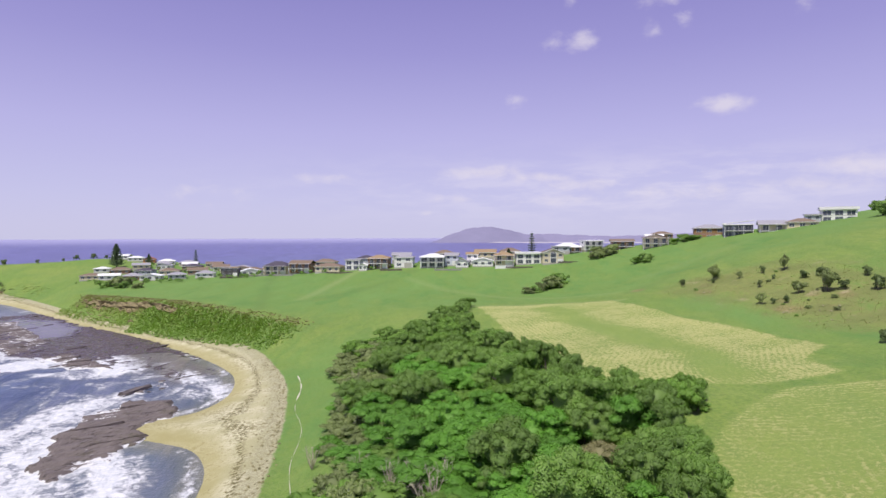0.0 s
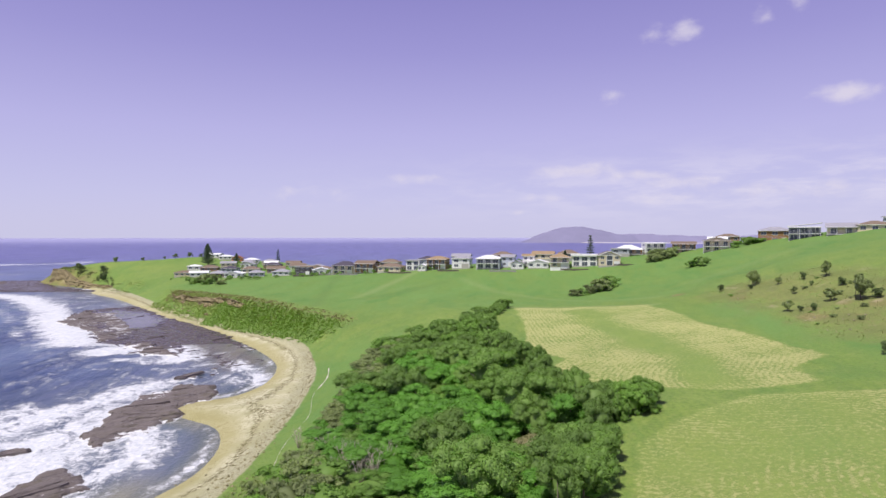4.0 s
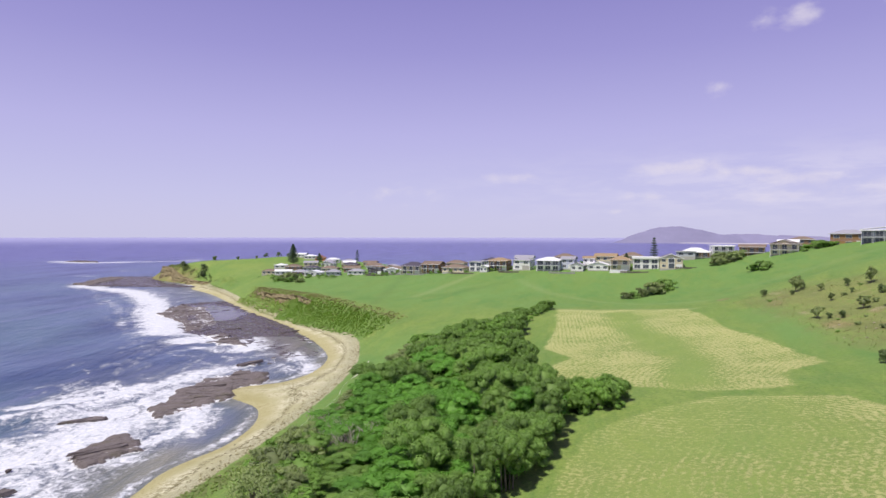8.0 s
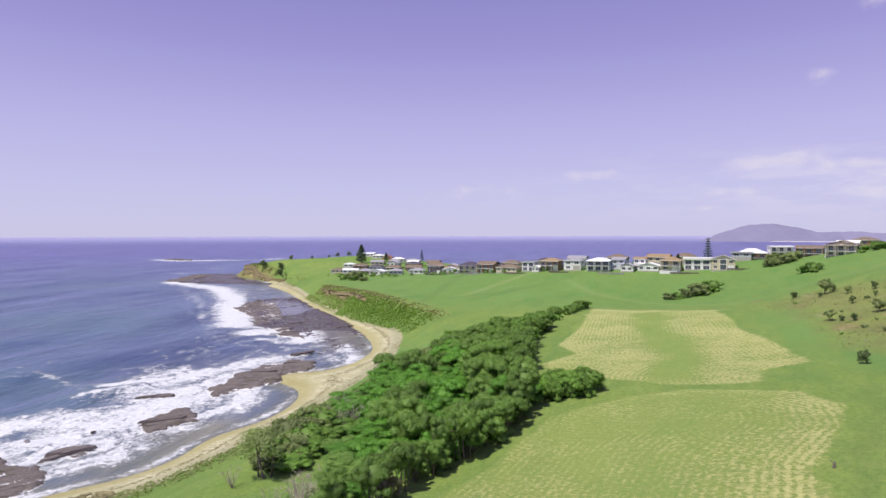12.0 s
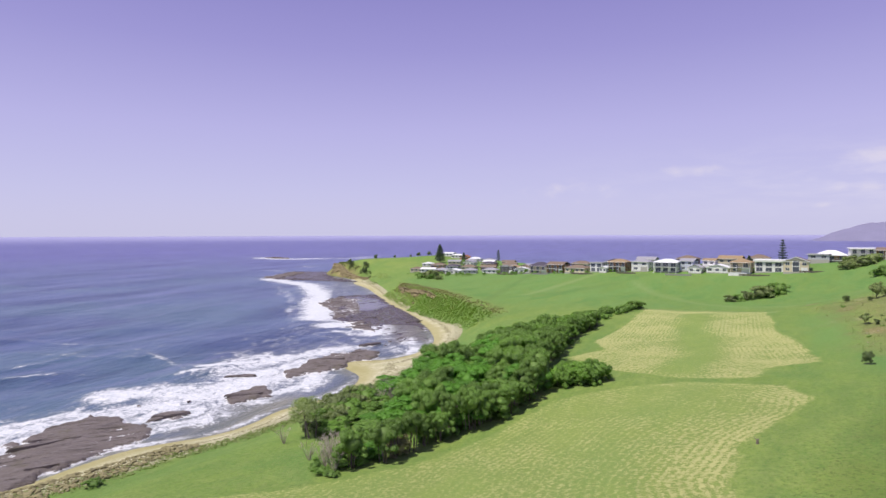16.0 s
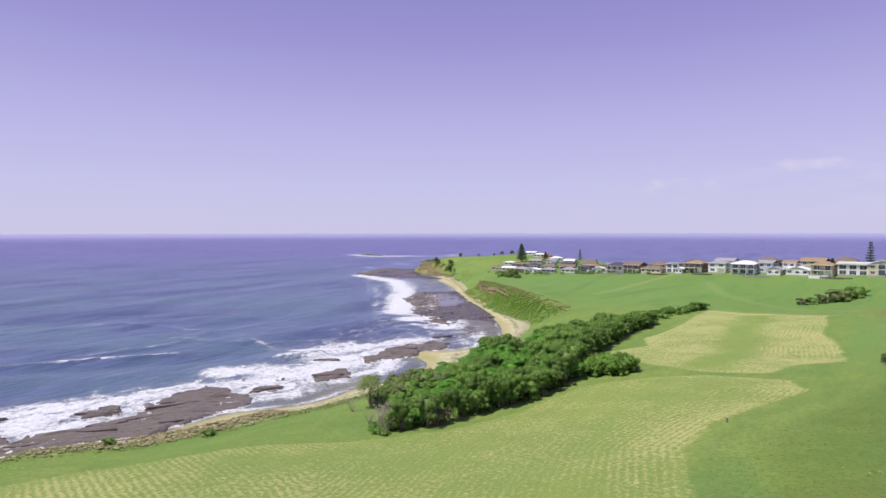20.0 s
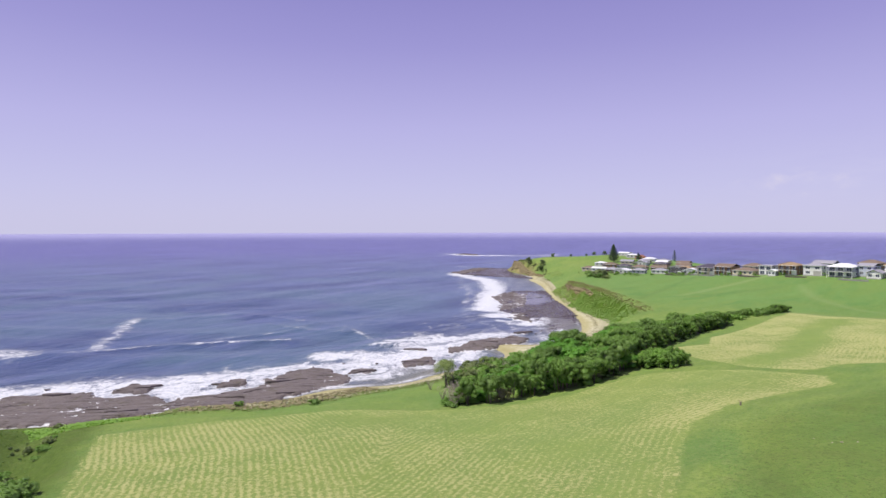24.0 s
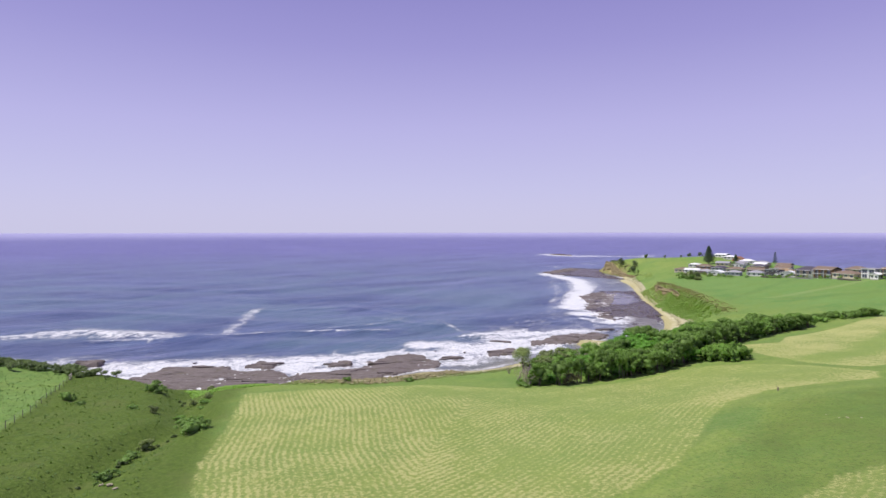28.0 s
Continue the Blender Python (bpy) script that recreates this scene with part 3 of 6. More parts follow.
FIELD_EAST = [(87, 3), (86.5, 12), (89, 20), (108, 32), (120, 4), (102, -18)]
HEDGE_EAST = [(14, 26.5), (18, 34), (21, 47), (24, 58), (24.5, 67), (20, 80), (16, 95), (10, 115), (7, 130), (6, 150), (10, 188)]
HEDGE_WEST = [(11, 28), (9, 36), (6, 44), (-2.5, 54), (-11, 66), (-17, 79), (-18, 94), (-19, 110), (-24, 124), (-25, 136), (-17, 150), (-6, 165), (6, 190)]
SLOPE = [(58, 168), (70, 178), (92, 165), (100, 130), (100, 95), (82, 88), (70, 108), (66, 140)]


# bare scars on the dry slope: x, y, size
SCARS = [(67.5, 155, 2.4), (70.5, 161, 2.0), (72.5, 127.5, 2.6), (74, 125.5, 2.0), (59, 182, 2.2), (78, 121, 2.6), (75.5, 133, 1.8), (85, 126.5, 2.2), (81.5, 132, 1.6)]
ROWS_WEST = [(-20, -28), (1, -32), (13, -34), (35, -42), (46, -44), (90, -52)]
ROWS_EAST = [(84, -30), (73, 4), (64, 21), (58, 34), (59, 46), (64, 58), (64, 70), (57, 77), (44, 80), (20, 88)]
ROWS_FAR = [(50, 175), (50, 169), (55, 131), (61, 120), (65, 102), (57, 86)]


# eroded rock showing at the top of the shore bluff; old tracks over the pasture: line, half width, pale or dark
LEDGE = [(-152, 253), (-134, 237), (-116, 222), (-100, 209), (-88, 200)]
TRACKS = [([(-39, 278), (-46, 245), (-52, 216)], 2.6, 0.8), ([(-84, 296), (-72, 245), (-60, 196)], 3.0, -0.5), ([(-22, 259), (-45, 227)], 3.0, 0.5), ([(-20, 262), (0, 232), (30, 206), (55, 188)], 2.6, 0.6),
    ([(-14, 270), (-30, 236), (-48, 214)], 5.0, -0.5), ([(9, 184), (34, 178), (50, 169)], 1.6, 1.2), ([(55, 180), (75, 195), (100, 200)], 5.0, -0.4), ([(70, 210), (110, 215)], 5.0, 0.4),
    ([(72, -10), (66, 22), (61, 34), (62, 48), (67, 62), (67, 74)], 1.5, -0.5)]


def land_marks(px, py, z):
    g = signed_gap(px, py, GRASS)
    near, far = inside(px, py, FIELD_NEAR), inside(px, py, FIELD_FAR)
    near |= inside(px, py, FIELD_EAST)
    edge_n, edge_f = np.minimum(line_gap(px, py, FIELD_NEAR, True), line_gap(px, py, FIELD_EAST, True)), line_gap(px, py, FIELD_FAR, True)
    mown = np.where(near, 0.5 + edge_n / 4, np.where(far, 0.5 + edge_f / 4, 0.5 - np.minimum(edge_n, edge_f) / 4))
    lane = np.exp(-(line_gap(px, py, GREEN_LANE) / 4.2) ** 2)
    thick = np.where(far, 0.56 - 1.05 * lane, near * (0.08 + 0.42 * np.exp(-(line_gap(px, py, ROWS_EAST) / 6.0) ** 2) * step(25, 40, py) + 0.14 * step(22, -22, py)))
    rowed = np.where(far, 0.48, 0.40 + 0.42 * np.maximum(step(22, -16, py), 0.8 * np.exp(-(line_gap(px, py, ROWS_EAST) / 6.0) ** 2)))
    thick = thick + np.where(far, 0.1, 0.1 * (1 - rowed))
    bluff = np.exp(-(line_gap(px, py, BLUFF) / 20.0) ** 2) * step(22, 12, g) * step(-1, 3, g)
    slope = np.where(inside(px, py, SLOPE), 1, -1) * line_gap(px, py, SLOPE, True)
    head = step(262, 285, -px) * step(9, 5, g)
    ledge = np.exp(-(line_gap(px, py, LEDGE) / 3.6) ** 2)
    bare = np.maximum.reduce([0.26 * bluff, 0.6 * ledge, 0.54 * step(-16, 10, slope), *[np.exp(-((px - x) ** 2 + 0.35 * (py - y) ** 2) / r ** 2) for x, y, r in SCARS], head, 0.30 * np.exp(-(line_gap(px, py, GULLY) / 1.5) ** 2)])
    worn = sum(s * np.exp(-(line_gap(px, py, line) / w) ** 2) for line, w, s in TRACKS)
    bay = step(30, 8, g) * step(60, 90, py) * step(165, 145, py)
    lawn = step(-0.5, 1.5, np.interp(px, [-60, -38, -22, -8, 6, 26], [-58, -60.5, -63, -65, -68, -72]) - py) * step(2, 6, g)
    # the rise with y puts distance haze into the far pasture's colour
    lush = np.maximum.reduce([bay * 0.9, 1.0 * step(172, 205, py) * step(-200, -160, px), np.exp(-(line_gap(px, py, [(60, 250), (95, 215), (110, 190)]) / 18.0) ** 2), step(14, 3, g) * step(-10, -22, py) * step(-46, -34, py),
        0.6 * lawn, np.exp(-(line_gap(px, py, [(62, 150), (66, 118), (78, 84)]) / 5.0) ** 2), 0.8 * step(70, 90, px) * step(80, 40, py) * step(-30, 0, py) * 0.4])
    south = step(-7, 7, -32 - py - 0.28 * px) * (1 - lawn)
    rest = step(-3, 8, px - np.interp(py, [-60, 0, 20, 34, 60, 75, 95, 110], [82, 75, 67, 61, 66, 68, 72, 78])) * step(118, 90, py)
    return dict(sand=(0.5 - g / 3.0) * step(285, 262, -px), mown=np.clip(mown, 0, 1), row=np.where(far, line_gap(px, py, ROWS_FAR), np.minimum(line_gap(px, py, ROWS_WEST), line_gap(px, py, ROWS_EAST))), thick=thick, rowed=rowed, bare=bare, lush=lush * (1 - 0.9 * bluff),
        wet=step(1.0, 0.25, z) * step(1, -1, g), rise=z, rough=np.maximum.reduce([south, 0.46 * rest, 0.16 * bluff]), worn=worn)


land = sheet("ground", grid_axis(-420, -100, 112, 880, 1.0, 1.05, 45), grid_axis(-880, -70, 205, 690, 1.0, 1.05, 45), land_height, PASTURE, land_marks,
    lambda x, y: signed_gap(x, y, COAST) > -9)
tagged(land, "rolling green coastal pasture with mown hay rows and a sandy beach", "pasture", kind="structure")

# ---- sea ----
SURF = [([(-112, -150), (-92, -90), (-82, -55), (-78, -28), (-68, 2), (-62, 25), (-57, 45), (-54, 62), (-56, 80), (-63, 98)], 12.0, 1.0),
    ([(-74, -58), (-66, -26), (-60, 0), (-54, 22), (-47, 48)], 9.0, 0.7), ([(-63, 98), (-66, 112), (-72, 120)], 5.0, 0.75),
    ([(-84, 85), (-78, 94), (-68, 109)], 3.0, 0.75), ([(-71, 140), (-64, 143), (-52, 133), (-46, 123)], 4.5, 0.85), ([(-62, 132), (-51, 124)], 4.0, 0.7), ([(-47, 88), (-42, 82), (-41, 74), (-43, 66)], 3.5, 0.75),
    ([(-108, 150), (-104, 164), (-90, 158), (-80, 146)], 8.0, 1.3), ([(-98, 143), (-85, 140)], 5.0, 0.7), ([(-121, 147), (-98, 124), (-80, 104)], 3.5, 0.5), ([(-72, 46), (-64, 56), (-60, 66), (-62, 82)], 8.0, 1.05), ([(-56, 40), (-50, 50), (-46, 60)], 5.0, 0.85), ([(-84, 76), (-78, 82), (-75, 90), (-74, 99)], 3.6, 1.25), ([(-44, 66), (-44, 76), (-47, 84), (-50, 90)], 2.6, 1.2),
    ([(-80, 152), (-98, 160), (-112, 163), (-124, 160)], 5.0, 0.95), ([(-124, 160), (-152, 188), (-178, 212), (-202, 238), (-232, 262)], 10.0, 1.25), ([(-160, 176), (-200, 212), (-236, 240), (-286, 272)], 3.0, 0.62), ([(-105, 165), (-120, 176), (-150, 204)], 5.0, 0.5),
    ([(-232, 262), (-262, 285), (-300, 300), (-330, 308)], 11.0, 1.2), ([(-322, 300), (-345, 322), (-362, 352)], 8.0, 0.9), ([(-385, 380), (-430, 390)], 6.0, 0.7),
    ([(-715, 618), (-690, 602), (-655, 594), (-630, 604), (-612, 630)], 20.0, 1.08), ([(-612, 630), (-590, 648), (-560, 680), (-590, 730)], 18.0, 0.82), ([(-72, 84), (-72, 100), (-70, 112), (-66, 123)], 6.5, 1.0), ([(-400, 455), (-470, 470)], 4.0, 0.7)]
CRESTS = [([(-140, -60), (-130, -30), (-128, 0), (-118, 28), (-108, 48)], 1.6, 0.72), ([(-133, -12), (-150, -6), (-172, 4), (-186, 6), (-200, 15)], 4.2, 0.66),
    ([(-168, -95), (-163, -62), (-140, -36)], 11.0, 0.8), ([(-78, 64), (-76, 78)], 1.6, 0.9), ([(-125, 26), (-124, 52), (-133, 66)], 1.0, 0.6),
    ([(-100, 82), (-90, 102), (-92, 122)], 1.5, 0.5), ([(-110, 73), (-128, 60), (-150, 55)], 1.2, 0.48),
    ([(-194, 12), (-190, 38), (-189, 59), (-166, 68), (-145, 74), (-114, 74)], 0.9, 0.50), ([(-121, 78), (-100, 75), (-80, 69)], 1.3, 0.58), ([(-199, 35), (-219, 60), (-199, 74)], 0.8, 0.46)]


def reef_cover(px, py):
    """How far a point lies over the two broad reef flats."""
    return np.maximum(*[step(-5, 5, np.where(inside(px, py, REEFS[k][0]), 1, -1) * line_gap(px, py, REEFS[k][0], True)) for k in (3, 7)])


def sea_height(px, py):
    r = np.hypot(px, py)
    far = np.clip((r - 1000) / 3800, 0, None)
    out = np.clip(-signed_gap(px, py, COAST), 0, None)
    run = out + 0.35 * py
    swell = np.sin(run / 4.6 + 0.9 * np.sin(py / 38.0)) * 0.30 * (0.6 + 0.4 * np.sin(py / 27.0 + out / 40)) + 0.32 * np.sin(run / 8.3 + py / 60.0)
    z = swell * step(4, 55, out) * step(900, 350, r) + 22.5 * far ** 2
    for line, _, s in CRESTS:
        z = z + 0.8 * s * np.exp(-(line_gap(px, py, line) / 3.5) ** 2)
    z = z + 0.10 * ripple(px, py, 2.3, 3) * step(3, 10, out) * step(500, 200, r)
    k = reef_cover(px, py)
    return z * (1 - 0.85 * k) - 0.12 * k


def sea_marks(px, py, z):
    out = -signed_gap(px, py, COAST)
    r = np.hypot(px + 20, py)
    foam = np.zeros(px.shape)
    for line, w, s in SURF + CRESTS:
        gap = line_gap(px, py, line) + 1.2 * ripple(px, py, 5.0, 4) * min(1, w / 4)
        foam = np.maximum(foam, s * np.exp(-(np.abs(gap) / w) ** 1.7))
    foam = np.maximum(foam, (0.72 + 0.35 * ripple(px, py, 6.0, 9)) * np.exp(-((out - 1.5) / 1.5) ** 2))
    belt = step(48, 26, out) * step(112, 92, py) * step(3, 9, out) * (1 - 0.5 * step(26, 12, out) * step(60, 74, py))
    bay = step(75, 45, out) * step(95, 115, py) * step(2, 10, out) * step(-330, -250, px)
    foam = np.maximum.reduce([foam, 0.78 * belt, 0.40 * bay, 0.12 * step(190, 30, out) * step(400, 200, r)])
    pool = step(24, 4, out) * step(80, 62, py) * step(28, 44, py)
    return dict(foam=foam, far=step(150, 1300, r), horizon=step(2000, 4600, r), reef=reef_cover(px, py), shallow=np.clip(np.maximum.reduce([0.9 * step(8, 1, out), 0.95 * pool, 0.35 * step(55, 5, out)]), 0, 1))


# wave-cut platforms and reefs: outline, height, ledges
REEFS = [([(-56, 20), (-59, 27), (-60, 34), (-55, 38), (-48, 36), (-42, 37), (-39, 34), (-37.5, 28), (-36, 20), (-33, 11), (-34, 4), (-40, -6), (-42, -18), (-43, -26), (-47, -36), (-52, -44),
           (-66, -49), (-70, -44), (-77, -38), (-74, -30), (-68, -23), (-61, -18), (-57, -11), (-49, -8), (-48, 0), (-49, 9), (-51, 16)], 0.85),
    ([(-59, 85), (-53, 79), (-51, 79), (-51, 84), (-49, 91), (-48, 96), (-51, 103), (-50, 108), (-50, 113), (-54, 117), (-62, 118), (-65, 111), (-63, 101), (-62, 93)], 0.9),
    ([(-50, 58), (-52, 64), (-52, 69), (-48, 70), (-42, 65), (-43, 61), (-44, 57), (-46, 56)], 0.7),
    ([(-52, 146), (-60, 134), (-78, 150), (-100, 158), (-122, 164), (-150, 196), (-178, 226), (-186, 240), (-176, 256), (-150, 238), (-110, 206), (-76, 176), (-58, 158)], 0.17),
    ([(-120, 165), (-136, 182), (-170, 205), (-182, 232), (-165, 232), (-140, 205), (-122, 186)], 0.45),
    ([(-84, 150), (-104, 166), (-110, 162), (-92, 148)], 0.5), ([(-64, 128), (-67, 130), (-66, 124), (-62, 125)], 0.6),
    ([(-250, 326), (-300, 318), (-345, 312), (-372, 372), (-390, 392), (-352, 405), (-330, 380), (-300, 350)], 0.3), ([(-330, 312), (-350, 318), (-385, 378), (-365, 380)], 0.9),
    ([(-700, 608), (-660, 600), (-640, 606), (-680, 622)], 2.0), ([(-57, 17), (-58, 20), (-52, 19), (-51, 16)], 0.5), ([(-61, 12), (-58, 14), (-52, 11), (-55, 4)], 1.2),
    ([(-72, -12), (-66, -8), (-60, -12), (-66, -18)], 1.5), ([(-50, 42), (-51, 45), (-48, 47), (-44, 45), (-44, 42), (-47, 41)], 0.55), ([(-67, 74), (-65, 77), (-61, 74), (-63, 71)], 0.6), ([(-99, -60), (-94, -54), (-88, -56), (-90, -62)], 2.4)]
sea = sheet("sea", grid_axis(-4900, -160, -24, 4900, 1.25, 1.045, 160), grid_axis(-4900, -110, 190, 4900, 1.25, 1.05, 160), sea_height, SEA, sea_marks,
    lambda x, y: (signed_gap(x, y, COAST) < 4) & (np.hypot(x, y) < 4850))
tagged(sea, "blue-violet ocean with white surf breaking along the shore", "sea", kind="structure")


def reef(outline, top, seed):
    """A tilted, layered rock shelf: strata run along it in low ridges, with worn, notched edges and loose-edged ledges on top."""
    xs, ys = [p[0] for p in outline], [p[1] for p in outline]
    span = max(max(xs) - min(xs), max(ys) - min(ys))
    d = max(0.4, span / 190)
    lean = 0.6 + 0.35 * math.sin(seed * 1.9)
    flat = top < 0.35

    def rise(px, py):
        gap = np.where(inside(px, py, outline), 1, -1) * line_gap(px, py, outline, True)
        rag = min(7.0 if flat else 1.9, span / 9)
        gap = gap + rag * (0.7 * ripple(px, py, 2.9, seed) + 0.5 * ripple(px, py, 0.9, seed + 1) + 0.25 * ripple(px, py, 0.4, seed + 4))
        along, across = px * math.sin(lean) + py * math.cos(lean), px * math.cos(lean) - py * math.sin(lean)
        strata = np.sin(across * 1.15 + 1.3 * ripple(along, across, 5.0, seed)) * 0.5 + 0.5 * np.sin(across * 2.9 + 0.9 * ripple(along, across, 2.2, seed))
        hump = 0.5 + 0.55 * ripple(px, py, 5.5, seed + 2)
        bed = top * (0.25 + 0.85 * hump) + min(top, 0.8) * 0.34 * strata
        if flat:
            # nearly level, cut by shallow channels, with a long still pool on the landward side
            bed = 0.14 + 0.10 * ripple(px, py, 13.0, seed) + 0.06 * strata * step(0.0, 0.5, ripple(px, py, 9.0, seed + 6)) + 0.20 * step(9, 3, gap) * step(0, 3, gap) - (0.36 * step(180, 158, py) if top < 0.2 else 0.0)
            return np.where(gap > 0, bed, -0.5 + 0.3 * np.clip(gap, -2, 0)) - 0.03
        bed = np.floor(bed / 0.16) * 0.16 + 0.09 + 0.07 * ripple(px, py, 0.5, seed)
        return np.where(gap > 0, bed * step(-0.2, 0.8, gap) - 0.1 * step(1.5, 0, gap), -0.5 + 0.3 * np.clip(gap, -2, 0)) - 0.03
    rock = ROCK_WET if flat else ROCK
    root = tagged(new("rock_platform"), "dark brown wave-cut rock platform awash at the sea's edge", "rock platform", "reefs along the shore")
    shelf = sheet("shelf", np.arange(min(xs) - 4, max(xs) + 4, d), np.arange(min(ys) - 4, max(ys) + 4, d), rise, rock,
        keep=lambda x, y: (np.where(inside(x, y, outline), 1, -1) * line_gap(x, y, outline, True)) > -3)
    shelf.parent = root
    rng = np.random.default_rng(seed * 7)
    want, made, tries = (0 if span > 200 else 3 + int(min(span, 90) / 6)), 0, 0
    while made < want and tries < 400:
        tries += 1
        x, y = rng.uniform(min(xs), max(xs)), rng.uniform(min(ys), max(ys))
        px, py = np.array([x]), np.array([y])
        if not inside(px, py, outline)[0] or line_gap(px, py, outline, True)[0] < 1.5:
            continue
        made += 1
        long, wide, tall = rng.uniform(3.0, 9.0), rng.uniform(0.5, 1.3), rng.uniform(0.15, 0.38) * (0.6 if flat else 1.0)
        z = float(rise(px, py)[0])
        a = math.pi / 2 - lean + rng.normal(0, 0.18)
        ring = []
        for k in range(9):
            t = 2 * math.pi * k / 9
            r = rng.uniform(0.75, 1.15)
            u, w = long / 2 * math.cos(t) * r, wide / 2 * math.sin(t) * r
            ring.append((x + u * math.cos(a) - w * math.sin(a), y + u * math.sin(a) + w * math.cos(a), z + tall * (0.75 + 0.5 * w / wide) + rng.normal(0, 0.03)))
        slab = Geo()
        low = [(p[0] + (p[0] - x) * 0.12, p[1] + (p[1] - y) * 0.12, z - 0.35) for p in ring]
        slab.put(ring + low, [tuple(range(9))] + [(k, k + 9, (k + 1) % 9 + 9, (k + 1) % 9) for k in range(9)])
        part("ledge", slab, rock, root)
    return root


for i, (outline, top) in enumerate(REEFS):
    reef(outline, top, i + 3)


# ---- trees and shrubs ----
def leaf_cloud(rng, blobs, count, size, squash=0.85):
    """Small leaf sprays over the faces of a heap of rounded clumps."""
    cen = np.array([b[:3] for b in blobs])
    rad = np.array([b[3] for b in blobs])
    pick = rng.choice(len(blobs), count, p=rad ** 2 / (rad ** 2).sum())
    way = rng.normal(size=(count, 3))
    way[:, 2] = np.where(rng.random(count) < 0.72, np.abs(way[:, 2]), way[:, 2])
    way /= np.linalg.norm(way, axis=1)[:, None]
    deep = np.where(rng.random(count) < 0.25, rng.uniform(0.6, 0.85, count), rng.uniform(0.84, 1.2, count))
    at = cen[pick] + way * (rad[pick] * deep)[:, None] * (1, 1, squash)
    nor = way + rng.normal(scale=0.6, size=(count, 3)) + (0, 0, 0.25)
    nor /= np.linalg.norm(nor, axis=1)[:, None]
    side = np.cross(nor, rng.normal(size=(count, 3)))
    side /= np.linalg.norm(side, axis=1)[:, None]
    other = np.cross(nor, side)
    s = size * rng.uniform(0.6, 1.35, count)[:, None]
    t = s * rng.uniform(0.6, 1.0, count)[:, None]
    quad = np.stack([at - side * s * 0.5, at - other * t * 0.5 + nor * s * 0.12, at + side * s * 0.5, at + other * t * 0.5 + nor * s * 0.12], 1)
    soft = way * 0.6 + nor * 0.45 + (0, 0, 0.25)
    soft /= np.linalg.norm(soft, axis=1)[:, None]
    return quad.reshape(-1, 3), np.arange(count * 4).reshape(-1, 4), np.repeat(soft, 4, 0)


def ball_faces():
    bm = bmesh.new()
    bmesh.ops.create_icosphere(bm, subdivisions=2, radius=1.0)
    co, tris = np.array([v.co[:] for v in bm.verts]), np.array([[v.index for v in f.verts] for f in bm.faces])
    bm.free()
    return co, tris


BALL, BALL_TRIS = ball_faces()


def crown_core(rng, blobs, squash=0.85):
    """The dense inner foliage of each clump, behind the outer leaves."""
    v = [np.array(b[:3]) + BALL * rng.uniform(0.52, 0.78, (len(BALL), 1)) * b[3] * (1, 1, squash) for b in blobs]
    t = [BALL_TRIS + i * len(BALL) for i in range(len(blobs))]
    return np.concatenate(v), np.concatenate(t), np.tile(BALL + (0, 0, 0.3), (len(blobs), 1))


def leaf_mesh(name, verts, quads, material, soft=None, core=None):
    me = bpy.data.meshes.new(name)
    if core:
        more, tris, way = core
        tris, verts, soft = tris + len(verts), np.concatenate([verts, more]), np.concatenate([soft, way])
    me.vertices.add(len(verts))
    me.vertices.foreach_set("co", verts.astype(np.float32).ravel())
    corners, starts = quads.ravel(), np.arange(0, quads.size, 4)
    if core:
        corners, starts = np.concatenate([corners, tris.ravel()]), np.concatenate([starts, quads.size + np.arange(0, tris.size, 3)])
    me.loops.add(corners.size)
    me.loops.foreach_set("vertex_index", corners.astype(np.int32))
    me.polygons.add(len(starts))
    me.polygons.foreach_set("loop_start", starts.astype(np.int32))
    me.update(calc_edges=True)
    me.materials.append(material)
    if soft is not None:
        me.normals_split_custom_set_from_vertices(soft.tolist())
    return me


def crown_blobs(rng, width, low, high, count, full=False):
    """A lopsided heap of clumps, width across, between two heights; a full crown is made of several small domes."""
    out = []
    domes = [(0.0, 0.0, 1.0)]
    if full:
        turn = rng.uniform(0, 2 * math.pi)
        domes += [(0.27 * width * math.cos(turn + k * 1.257 + rng.normal(0, 0.2)), 0.27 * width * math.sin(turn + k * 1.257 + rng.normal(0, 0.2)), rng.uniform(0.66, 0.95)) for k in range(5)]
    for i in range(count):
        cx, cy, lift = domes[i % len(domes)]
        a, u = rng.uniform(0, 2 * math.pi), math.sqrt(rng.uniform(0, 1))
        r = width * u * (0.24 if full else 0.39)
        top = low + (high - low) * lift * (0.42 + 0.50 * math.sqrt(max(0, 1 - u * u * 0.9))) if full else low + (high - low) * (0.30 + 0.58 * math.sqrt(max(0, 1 - u * u * 0.8)))
        size = width * (rng.uniform(0.065, 0.125) if full else rng.uniform(0.10, 0.235))
        drop = rng.uniform(0.08, 0.7) if full and i % 2 == 0 else rng.uniform(0, 0.1 if full else 0.28)
        out.append((cx + r * math.cos(a), cy + r * math.sin(a), max(top - drop * (high - low), low + size * 0.5), size))
    return out


